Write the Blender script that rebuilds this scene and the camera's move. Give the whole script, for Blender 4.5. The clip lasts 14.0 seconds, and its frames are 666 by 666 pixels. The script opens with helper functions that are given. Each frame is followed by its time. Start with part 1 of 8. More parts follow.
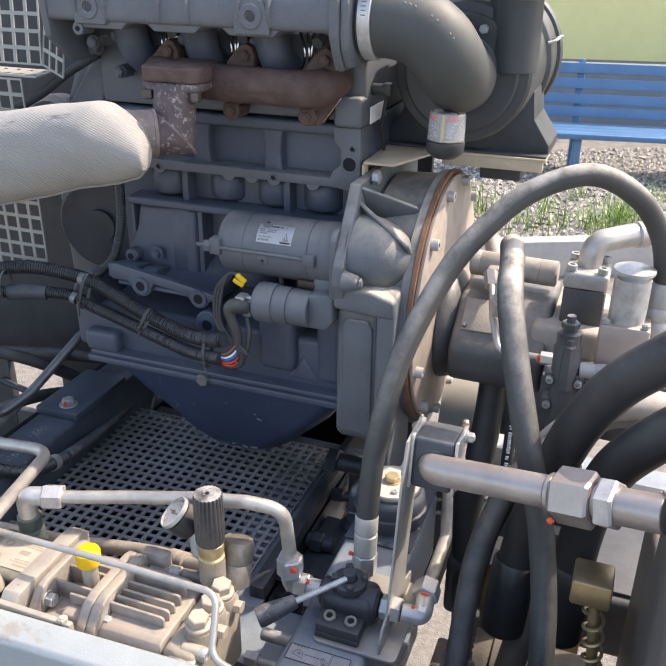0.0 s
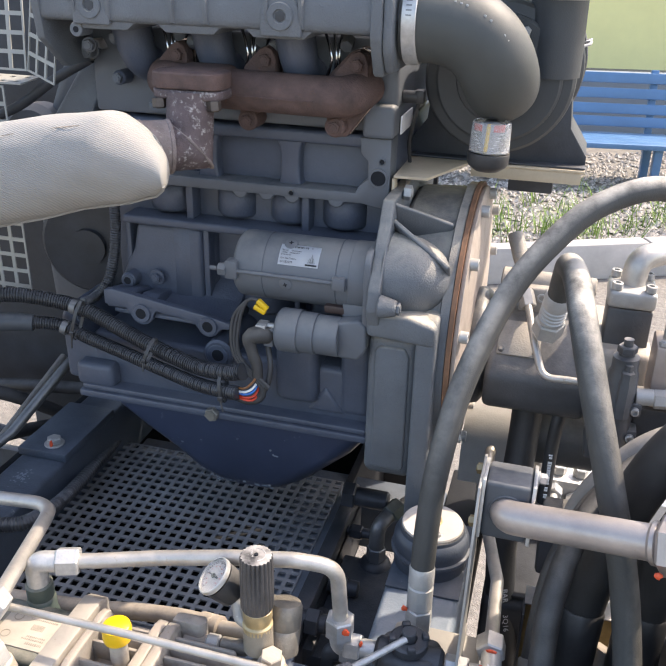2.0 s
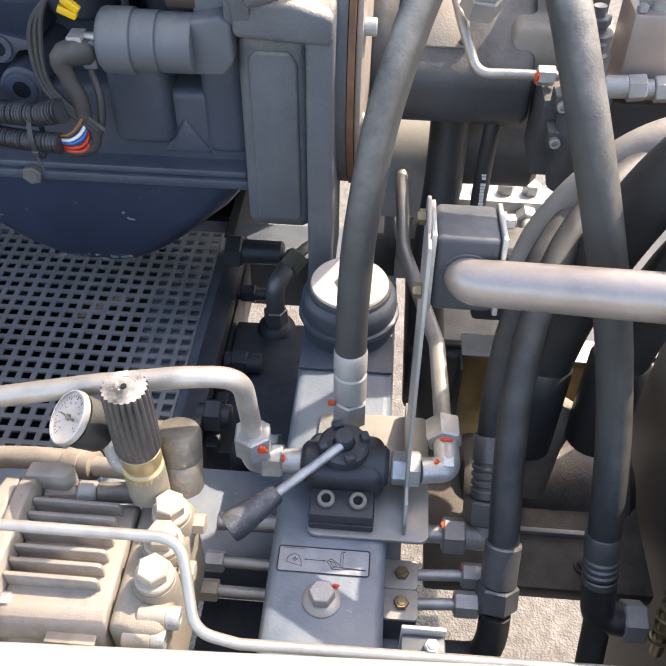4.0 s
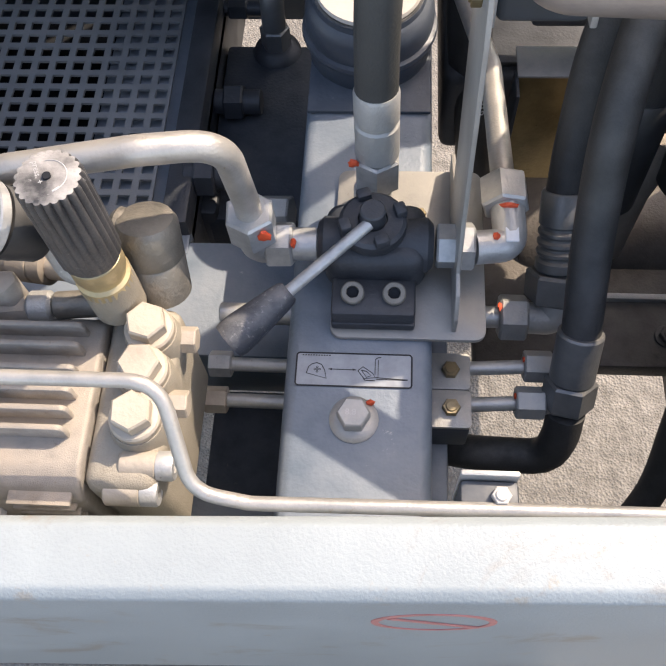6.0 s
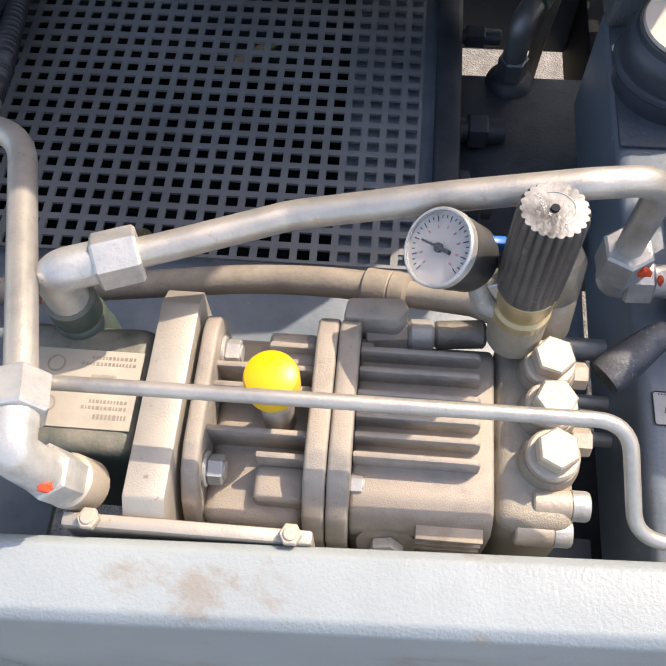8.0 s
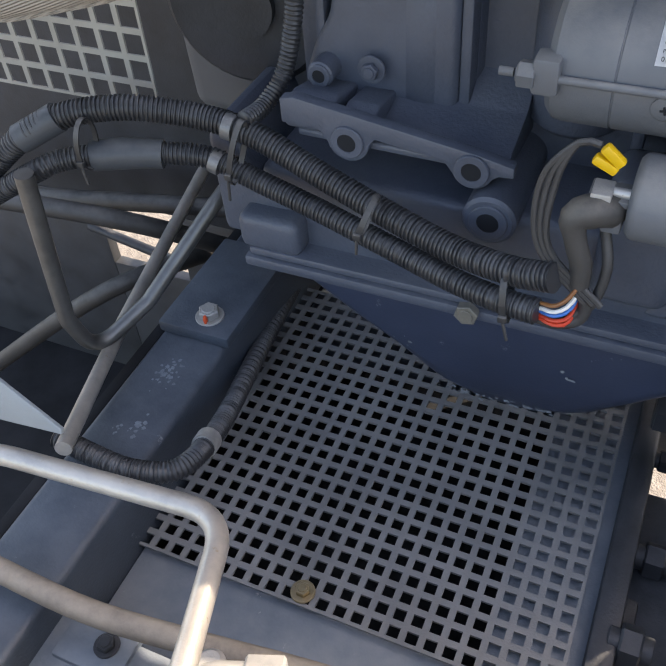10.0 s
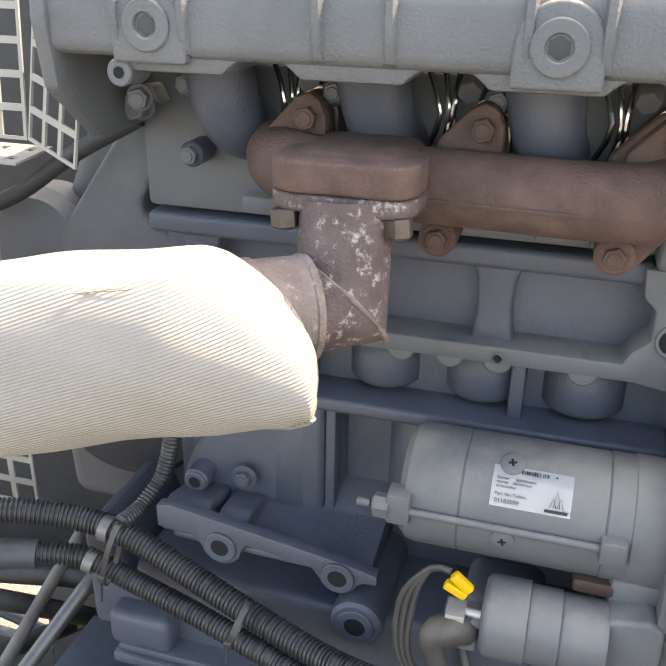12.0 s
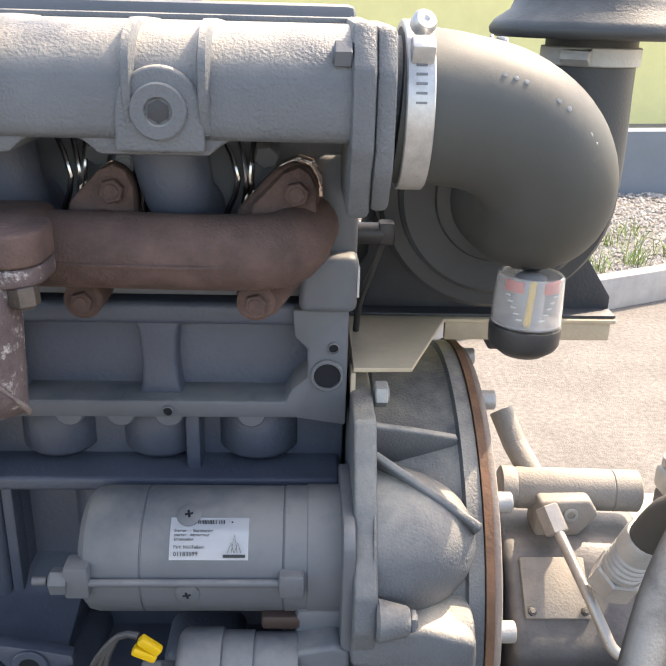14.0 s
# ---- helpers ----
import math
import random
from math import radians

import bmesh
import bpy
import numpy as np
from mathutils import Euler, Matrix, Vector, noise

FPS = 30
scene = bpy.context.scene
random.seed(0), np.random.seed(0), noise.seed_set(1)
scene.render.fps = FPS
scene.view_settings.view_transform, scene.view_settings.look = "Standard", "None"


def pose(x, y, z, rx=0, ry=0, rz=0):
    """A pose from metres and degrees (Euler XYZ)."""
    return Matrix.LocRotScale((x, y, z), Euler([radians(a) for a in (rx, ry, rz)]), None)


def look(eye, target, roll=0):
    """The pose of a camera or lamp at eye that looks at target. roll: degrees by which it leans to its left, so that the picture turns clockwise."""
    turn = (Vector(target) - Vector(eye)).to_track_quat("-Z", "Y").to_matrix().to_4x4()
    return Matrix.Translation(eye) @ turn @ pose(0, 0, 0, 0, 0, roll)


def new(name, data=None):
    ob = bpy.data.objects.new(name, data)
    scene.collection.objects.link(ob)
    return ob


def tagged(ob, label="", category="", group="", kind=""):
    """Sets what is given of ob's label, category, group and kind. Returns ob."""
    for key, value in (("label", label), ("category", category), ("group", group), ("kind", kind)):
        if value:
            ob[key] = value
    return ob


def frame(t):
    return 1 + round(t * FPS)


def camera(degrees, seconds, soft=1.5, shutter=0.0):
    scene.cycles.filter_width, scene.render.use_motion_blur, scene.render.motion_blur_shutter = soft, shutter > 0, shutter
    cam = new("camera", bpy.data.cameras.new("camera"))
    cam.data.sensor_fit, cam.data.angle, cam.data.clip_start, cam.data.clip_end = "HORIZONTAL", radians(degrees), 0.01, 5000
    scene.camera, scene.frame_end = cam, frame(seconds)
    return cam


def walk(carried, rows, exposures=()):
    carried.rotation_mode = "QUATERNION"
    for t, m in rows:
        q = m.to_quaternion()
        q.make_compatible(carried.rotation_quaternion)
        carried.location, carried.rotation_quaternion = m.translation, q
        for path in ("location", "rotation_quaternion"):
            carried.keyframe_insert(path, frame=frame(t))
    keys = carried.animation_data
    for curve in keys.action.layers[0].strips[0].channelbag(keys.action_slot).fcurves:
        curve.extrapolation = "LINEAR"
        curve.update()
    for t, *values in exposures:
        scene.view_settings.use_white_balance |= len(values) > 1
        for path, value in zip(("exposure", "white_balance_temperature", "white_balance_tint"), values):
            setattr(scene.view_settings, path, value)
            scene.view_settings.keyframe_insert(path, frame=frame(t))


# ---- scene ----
cam = camera(43.7, 14.0)
PATH = [
    (0, (0.028, 0.192, 1.636), (-0.598, 1.884, 0.772), 0.7),
    (0.5, (-0.023, 0.135, 1.641), (-0.567, 1.862, 0.791), 1.3),
    (1, (-0.034, 0.191, 1.642), (-0.528, 1.93, 0.785), 1.2),
    (1.5, (-0.054, 0.247, 1.631), (-0.544, 1.991, 0.784), 1.1),
    (2, (-0.133, 0.253, 1.618), (-0.613, 1.999, 0.769), 1.4),
    (2.5, (-0.19, 0.234, 1.607), (-0.523, 2.0, 0.73), 1.7),
    (3, (-0.225, 0.256, 1.573), (-0.414, 2.004, 0.62), 1.0),
    (3.5, (-0.193, 0.387, 1.526), (-0.362, 2.018, 0.381), -0.1),
    (4, (-0.208, 0.506, 1.488), (-0.309, 1.929, 0.085), 0.8),
    (4.2, (-0.215, 0.545, 1.477), (-0.304, 1.891, 0.001), 0.8),
    (6.3, (-0.221, 0.656, 1.361), (-0.349, 1.515, -0.441), -6.2),
    (6.5, (-0.264, 0.659, 1.369), (-0.384, 1.526, -0.429), -5.1),
    (7, (-0.358, 0.661, 1.366), (-0.466, 1.541, -0.427), -4.2),
    (7.5, (-0.417, 0.661, 1.368), (-0.524, 1.552, -0.42), -3.3),
    (8, (-0.46, 0.647, 1.367), (-0.586, 1.567, -0.404), -3.2),
    (8.5, (-0.491, 0.641, 1.372), (-0.693, 1.584, -0.38), -3.6),
    (9, (-0.468, 0.698, 1.398), (-0.875, 1.642, -0.318), -5.1),
    (9.2, (-0.464, 0.716, 1.419), (-0.961, 1.715, -0.241), -5.2),
    (11.3, (-0.454, 0.736, 1.554), (-1.167, 2.285, 0.509), -2.5),
    (11.5, (-0.452, 0.739, 1.562), (-1.111, 2.353, 0.58), -1.3),
    (12, (-0.455, 0.738, 1.582), (-0.971, 2.487, 0.761), 1.0),
    (12.5, (-0.451, 0.738, 1.6), (-0.882, 2.537, 0.838), 0.3),
    (13, (-0.431, 0.742, 1.596), (-0.693, 2.584, 0.862), 1.1),
    (13.5, (-0.411, 0.746, 1.591), (-0.523, 2.61, 0.876), 1.3),
    (14, (-0.391, 0.746, 1.593), (-0.321, 2.613, 0.877), 1.5),
]
exp_rows = [(0.0, 1.73, 7350, 15), (2.5, 1.88, 7350, 15), (3.2, 1.88, 7350, 15), (4.2, 2.08, 7500, 15), (6.5, 1.56, 7500, 15), (7.5, 1.52, 7500, 15), (9.2, 1.8, 7500, 15), (11.5, 2.6, 9200, 15), (12.2, 2.64, 9200, 15), (13.0, 2.02, 8400, 15), (14.0, 2.12, 8000, 15)]
walk(cam, [(t, look(eye, target, roll)) for t, eye, target, roll in PATH], exposures=exp_rows)

# ---- light ----
SUN_TO = Vector((0.643, 0.545, 1.0)).normalized()
world = bpy.data.worlds.new("sky")
scene.world = world
world.use_nodes = True
wn, wl = world.node_tree.nodes, world.node_tree.links
sky = wn.new("ShaderNodeTexSky")
sky.sky_type = 'NISHITA'
sky.sun_disc = False
sky.sun_elevation = math.asin(SUN_TO.z)
sky.sun_rotation = math.atan2(SUN_TO.x, SUN_TO.y)
sky.dust_density = 2.0
bgn = wn["Background"]
bgn.inputs["Strength"].default_value = 0.15
wl.new(sky.outputs[0], bgn.inputs["Color"])
sun = new("sun", bpy.data.lights.new("sun", 'SUN'))
sun.data.energy = 2.0
sun.data.angle = radians(0.5)
sun.data.color = (1.0, 0.94, 0.84)
sun.matrix_world = look((SUN_TO * 30), (0, 0, 0))


# ---- materials ----
def mat(name, col, rough=0.5, metal=0.0, var=0.25, scale=25.0, bump=0.15, bscale=350.0, dust=0.0,
        dustcol=(0.42, 0.36, 0.28), spots=0.0, spotcol=(0.5, 0.5, 0.48), coat=0.0, stretch=None, stain=None):
    m = bpy.data.materials.new(name)
    m.use_nodes = True
    n, l = m.node_tree.nodes, m.node_tree.links
    b = n["Principled BSDF"]
    tc = n.new("ShaderNodeTexCoord")
    src = tc.outputs["Object"]
    if stretch:
        mp = n.new("ShaderNodeMapping")
        mp.inputs["Scale"].default_value = stretch
        l.new(src, mp.inputs["Vector"])
        src = mp.outputs[0]
    n1 = n.new("ShaderNodeTexNoise")
    n1.inputs["Scale"].default_value = scale
    n1.inputs["Detail"].default_value = 6
    n1.inputs["Roughness"].default_value = 0.65
    l.new(src, n1.inputs["Vector"])
    n2 = n.new("ShaderNodeTexNoise")
    n2.inputs["Scale"].default_value = bscale
    n2.inputs["Detail"].default_value = 4
    l.new(src, n2.inputs["Vector"])
    ramp = n.new("ShaderNodeValToRGB")
    ramp.color_ramp.elements[0].position = 0.3
    ramp.color_ramp.elements[1].position = 0.7
    ramp.color_ramp.elements[0].color = (*[c * (1 - var) for c in col], 1)
    ramp.color_ramp.elements[1].color = (*[min(1, c * (1 + var)) for c in col], 1)
    l.new(n1.outputs["Fac"], ramp.inputs[0])
    out = ramp.outputs[0]
    if spots > 0:
        n3 = n.new("ShaderNodeTexNoise")
        n3.inputs["Scale"].default_value = scale * 3.1
        n3.inputs["Detail"].default_value = 8
        n3.inputs["Roughness"].default_value = 0.75
        l.new(src, n3.inputs["Vector"])
        r3 = n.new("ShaderNodeValToRGB")
        r3.color_ramp.elements[0].position = 0.66 - 0.12 * spots
        r3.color_ramp.elements[1].position = 0.70 - 0.06 * spots
        l.new(n3.outputs["Fac"], r3.inputs[0])
        mx = n.new("ShaderNodeMix")
        mx.data_type = 'RGBA'
        mx.inputs[7].default_value = (*spotcol, 1)
        l.new(r3.outputs[0], mx.inputs[0])
        l.new(out, mx.inputs[6])
        out = mx.outputs[2]
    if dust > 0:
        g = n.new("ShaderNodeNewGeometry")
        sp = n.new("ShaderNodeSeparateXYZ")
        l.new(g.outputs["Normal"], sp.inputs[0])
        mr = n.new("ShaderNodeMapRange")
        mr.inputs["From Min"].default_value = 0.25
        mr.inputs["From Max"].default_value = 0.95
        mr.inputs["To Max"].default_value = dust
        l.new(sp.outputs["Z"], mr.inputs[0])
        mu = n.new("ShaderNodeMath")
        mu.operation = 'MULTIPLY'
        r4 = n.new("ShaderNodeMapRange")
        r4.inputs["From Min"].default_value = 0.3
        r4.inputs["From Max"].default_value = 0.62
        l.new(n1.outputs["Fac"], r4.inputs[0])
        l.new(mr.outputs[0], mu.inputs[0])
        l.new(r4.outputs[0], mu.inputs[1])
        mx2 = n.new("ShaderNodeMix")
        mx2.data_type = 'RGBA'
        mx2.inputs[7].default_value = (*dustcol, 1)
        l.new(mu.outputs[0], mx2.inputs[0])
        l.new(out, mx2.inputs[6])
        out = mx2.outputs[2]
    if stain:
        # sparse rusty scuffs with soft streaked edges
        n5 = n.new("ShaderNodeTexNoise")
        n5.inputs["Scale"].default_value = 10
        n5.inputs["Detail"].default_value = 7
        n5.inputs["Roughness"].default_value = 0.7
        n5.inputs["Distortion"].default_value = 0.6
        l.new(src, n5.inputs["Vector"])
        r5 = n.new("ShaderNodeMapRange")
        r5.inputs["From Min"].default_value = 0.58
        r5.inputs["From Max"].default_value = 0.675
        r5.inputs["To Max"].default_value = 0.5
        l.new(n5.outputs["Fac"], r5.inputs[0])
        mx5 = n.new("ShaderNodeMix")
        mx5.data_type = 'RGBA'
        mx5.inputs[7].default_value = (*stain, 1)
        l.new(r5.outputs[0], mx5.inputs[0])
        l.new(out, mx5.inputs[6])
        out = mx5.outputs[2]
    l.new(out, b.inputs["Base Color"])
    rr = n.new("ShaderNodeMapRange")
    rr.inputs["To Min"].default_value = max(0.03, rough - 0.12)
    rr.inputs["To Max"].default_value = min(1, rough + 0.12)
    l.new(n1.outputs["Fac"], rr.inputs[0])
    l.new(rr.outputs[0], b.inputs["Roughness"])
    b.inputs["Metallic"].default_value = metal
    b.inputs["Coat Weight"].default_value = coat
    if bump > 0:
        bp = n.new("ShaderNodeBump")
        bp.inputs["Strength"].default_value = bump
        bp.inputs["Distance"].default_value = 0.002
        l.new(n2.outputs["Fac"], bp.inputs["Height"])
        l.new(bp.outputs[0], b.inputs["Normal"])
    return m


PAINT = mat("engine_grey_paint", (0.104, 0.116, 0.132), 0.5, 0, 0.10, 14, 0.12, 800, dust=0.55, dustcol=(0.36, 0.33, 0.28))
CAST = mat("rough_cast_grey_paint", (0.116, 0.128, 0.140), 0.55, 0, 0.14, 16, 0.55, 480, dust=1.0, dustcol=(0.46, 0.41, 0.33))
PANBLUE = mat("dark_blue_paint", (0.03, 0.042, 0.075), 0.36, 0, 0.18, 9, 0.08, 500, dust=0.25, spots=0.12, spotcol=(0.2, 0.22, 0.25))
BLOCKBLUE = mat("dark_blue_grey_paint", (0.068, 0.082, 0.112), 0.45, 0, 0.16, 12, 0.3, 300, dust=0.18, dustcol=(0.2, 0.2, 0.2))
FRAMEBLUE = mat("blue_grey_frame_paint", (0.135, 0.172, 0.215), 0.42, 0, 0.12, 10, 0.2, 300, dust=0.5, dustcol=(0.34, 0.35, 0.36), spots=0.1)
SILL = mat("light_grey_textured_paint", (0.300, 0.335, 0.345), 0.42, 0, 0.10, 7, 0.24, 520, spots=0.35, spotcol=(0.31, 0.30, 0.27), stain=(0.225, 0.165, 0.105))
GRID = mat("perforated_grey_plate_paint", (0.175, 0.18, 0.182), 0.5, 0, 0.3, 6, 0.15, 400, dust=0.3, dustcol=(0.26, 0.25, 0.24))
GUARD = mat("beige_grey_guard_paint", (0.31, 0.31, 0.285), 0.5, 0, 0.14, 10, 0.1, dust=0.3)
RUST = mat("rusty_cast_iron", (0.105, 0.066, 0.057), 0.8, 0.1, 0.4, 35, 0.6, 420, spots=0.35, spotcol=(0.155, 0.068, 0.036), dust=0.15, dustcol=(0.22, 0.13, 0.09))
RUSTFLAKE = mat("flaking_rust_pipe", (0.115, 0.085, 0.085), 0.7, 0.2, 0.35, 32, 0.7, 380, spots=0.95, spotcol=(0.42, 0.39, 0.37))
RUSTEDGE = mat("rusty_steel_edge", (0.20, 0.105, 0.06), 0.7, 0.1, 0.35, 40, 0.3)
ZINC = mat("zinc_plated_steel", (0.49, 0.49, 0.48), 0.38, 0.5, 0.22, 60, 0.15, 500, dust=0.35, dustcol=(0.52, 0.47, 0.39), spots=0.28, spotcol=(0.27, 0.26, 0.25))
ZINCDULL = mat("dull_zinc_fitting", (0.40, 0.40, 0.39), 0.48, 0.4, 0.15, 40, 0.25, 500, dust=0.45, dustcol=(0.55, 0.5, 0.42), spots=0.15)
STEELTUBE = mat("stained_steel_tube", (0.44, 0.42, 0.39), 0.38, 0.55, 0.25, 26, 0.15, 500, dust=0.5, dustcol=(0.50, 0.44, 0.36), spots=0.35, spotcol=(0.36, 0.30, 0.23))
YZINC = mat("yellow_passivated_steel", (0.30, 0.235, 0.13), 0.4, 0.85, 0.2, 40, 0.1, dust=0.3)
BRASS = mat("dusty_brass", (0.44, 0.375, 0.30), 0.55, 0.25, 0.15, 40, 0.2, dust=0.7, dustcol=(0.46, 0.405, 0.34))
ALU = mat("dusty_cast_aluminium", (0.345, 0.31, 0.27), 0.65, 0.3, 0.28, 40, 0.25, 1300, dust=0.8, dustcol=(0.37, 0.31, 0.25), spots=0.25, spotcol=(0.22, 0.175, 0.135), stain=(0.20, 0.16, 0.12))
ALUBAR = mat("speckled_aluminium_bar", (0.42, 0.38, 0.33), 0.5, 0.45, 0.1, 40, 0.15, 900, dust=0.5, dustcol=(0.46, 0.41, 0.34), spots=0.3, spotcol=(0.22, 0.18, 0.14))
RUBBER = mat("black_hose_rubber", (0.034, 0.034, 0.035), 0.55, 0, 0.25, 30, 0.2, 600, dust=0.3, dustcol=(0.26, 0.25, 0.23))
# pale upward faces: dust, and the hose's sunlit top painted in with it
RUBBERDUSTSUN = mat("dusty_sunlit_top_hose_rubber", (0.052, 0.053, 0.051), 0.65, 0, 0.2, 22, 0.25, 500, dust=1.15, dustcol=(0.44, 0.41, 0.36))
BROWNHOSE = mat("dusty_brown_hose", (0.20, 0.17, 0.14), 0.75, 0, 0.2, 25, 0.2, dust=0.6)
INTAKEHOSE = mat("moulded_rubber_elbow", (0.055, 0.06, 0.058), 0.6, 0, 0.15, 12, 0.05, 900, dust=0.55, dustcol=(0.30, 0.28, 0.23))
FILTERBLACK = mat("dusty_black_filter_plastic", (0.042, 0.047, 0.050), 0.5, 0, 0.12, 16, 0.15, 500, dust=0.6, dustcol=(0.26, 0.25, 0.22))
PLASTIC = mat("black_plastic", (0.028, 0.029, 0.031), 0.45, 0, 0.2, 40, 0.1, dust=0.45, dustcol=(0.3, 0.28, 0.25))
DARKPL = mat("dark_grey_plastic", (0.05, 0.058, 0.068), 0.5, 0, 0.12, 20, 0.1, dust=0.4, dustcol=(0.28, 0.27, 0.25))
CONDUIT = mat("black_corrugated_conduit", (0.030, 0.032, 0.036), 0.36, 0, 0.3, 25, 0.0, dust=0.4, dustcol=(0.17, 0.17, 0.17))
KNOB = mat("worn_black_knob_plastic", (0.060, 0.058, 0.058), 0.45, 0, 0.3, 40, 0.25, 400, dust=0.95, dustcol=(0.38, 0.36, 0.34), spots=0.3, spotcol=(0.26, 0.25, 0.24))
DARKMETAL = mat("black_painted_metal", (0.036, 0.040, 0.047), 0.5, 0.0, 0.3, 20, 0.2, dust=0.15, dustcol=(0.12, 0.12, 0.12))
PUMPBLACK = mat("dusty_black_pump_paint", (0.062, 0.066, 0.072), 0.45, 0, 0.25, 15, 0.2, dust=0.75, dustcol=(0.33, 0.30, 0.26))
GREENPL = mat("dark_green_motor_paint", (0.055, 0.075, 0.065), 0.5, 0, 0.2, 25, 0.2, dust=0.5)
YELLOW = mat("yellow_plastic", (0.72, 0.44, 0.01), 0.35, 0, 0.08, 60, 0.05, spots=0.15, spotcol=(0.30, 0.2, 0.03))
CREAM = mat("cream_painted_steel", (0.50, 0.46, 0.41), 0.5, 0, 0.1, 20, 0.1)
BEIGE = mat("beige_dusty_plate", (0.46, 0.38, 0.27), 0.6, 0, 0.15, 20, 0.2)
WHITE = mat("white_paper_label", (0.78, 0.79, 0.80), 0.45, 0, 0.03, 30, 0.0)
DECAL = mat("grey_aluminium_decal", (0.30, 0.32, 0.34), 0.42, 0.3, 0.16, 90, 0.0, spots=0.15, spotcol=(0.19, 0.2, 0.21))
INK = mat("black_ink", (0.015, 0.015, 0.018), 0.5, 0, 0, 10, 0)
REDINK = mat("red_marker_paint", (0.72, 0.09, 0.03), 0.5, 0, 0.15, 60, 0)
REDPAINT = mat("faded_red_print", (0.50, 0.20, 0.18), 0.5, 0, 0.2, 60, 0)
BLUEPL = mat("blue_plastic", (0.02, 0.14, 0.45), 0.4, 0, 0.1, 40, 0)
REDPL = mat("red_wire_insulation", (0.60, 0.05, 0.02), 0.4, 0, 0.1, 40, 0)
WIREWHITE = mat("white_wire_insulation", (0.75, 0.75, 0.72), 0.4, 0, 0.1, 40, 0)
WIREBROWN = mat("brown_wire_insulation", (0.22, 0.09, 0.03), 0.4, 0, 0.1, 40, 0)
BENCHBLUE = mat("blue_bench_paint", (0.072, 0.170, 0.31), 0.4, 0, 0.12, 6, 0.1, 200)
WALLYEL = mat("yellow_green_render", (0.78, 0.715, 0.335), 0.85, 0, 0.04, 3, 0.3, 300)
WALLGREY = mat("grey_plinth_render", (0.16, 0.19, 0.22), 0.8, 0, 0.08, 4, 0.3, 300)
CURBM = mat("kerb_concrete", (0.40, 0.38, 0.36), 0.85, 0, 0.15, 8, 0.4, 250)
HOLE = mat("dark_bore", (0.02, 0.022, 0.026), 0.6, 0, 0.1, 20, 0)


def island_stone(name, c1, c2):
    m = bpy.data.materials.new(name)
    m.use_nodes = True
    n, l = m.node_tree.nodes, m.node_tree.links
    g = n.new("ShaderNodeNewGeometry")
    r = n.new("ShaderNodeValToRGB")
    r.color_ramp.elements[0].color = (*c1, 1)
    r.color_ramp.elements[1].color = (*c2, 1)
    l.new(g.outputs["Random Per Island"], r.inputs[0])
    l.new(r.outputs[0], n["Principled BSDF"].inputs["Base Color"])
    n["Principled BSDF"].inputs["Roughness"].default_value = 0.85
    return m


PEBBLE = island_stone("mixed_gravel_stone", (0.15, 0.14, 0.125), (0.50, 0.46, 0.41))
BLADE = island_stone("mixed_grass_green", (0.07, 0.13, 0.02), (0.22, 0.34, 0.07))


def ground_material():
    m = mat("pale_gravelly_asphalt", (0.218, 0.204, 0.186), 0.9, 0, 0.22, 2.2, 0.0)
    n, l = m.node_tree.nodes, m.node_tree.links
    b = n["Principled BSDF"]
    tc = n.new("ShaderNodeTexCoord")
    v = n.new("ShaderNodeTexVoronoi")
    v.inputs["Scale"].default_value = 240
    l.new(tc.outputs["Object"], v.inputs["Vector"])
    no = n.new("ShaderNodeTexNoise")
    no.inputs["Scale"].default_value = 45
    no.inputs["Detail"].default_value = 8
    l.new(tc.outputs["Object"], no.inputs["Vector"])
    old = b.inputs["Base Color"].links[0].from_socket
    mx = n.new("ShaderNodeMix")
    mx.data_type = 'RGBA'
    mx.blend_type = 'MULTIPLY'
    mx.inputs[0].default_value = 0.75
    r = n.new("ShaderNodeValToRGB")
    r.color_ramp.elements[0].position = 0.25
    r.color_ramp.elements[0].color = (0.45, 0.43, 0.41, 1)
    r.color_ramp.elements[1].position = 0.75
    r.color_ramp.elements[1].color = (1.2, 1.18, 1.14, 1)
    l.new(no.outputs["Fac"], r.inputs[0])
    l.new(old, mx.inputs[6])
    l.new(r.outputs[0], mx.inputs[7])
    l.new(mx.outputs[2], b.inputs["Base Color"])
    ad = n.new("ShaderNodeMath")
    ad.operation = 'ADD'
    l.new(v.outputs["Distance"], ad.inputs[0])
    l.new(no.outputs["Fac"], ad.inputs[1])
    bp = n.new("ShaderNodeBump")
    bp.inputs["Strength"].default_value = 0.9
    bp.inputs["Distance"].default_value = 0.0026
    l.new(ad.outputs[0], bp.inputs["Height"])
    l.new(bp.outputs[0], b.inputs["Normal"])
    return m


GROUND = ground_material()


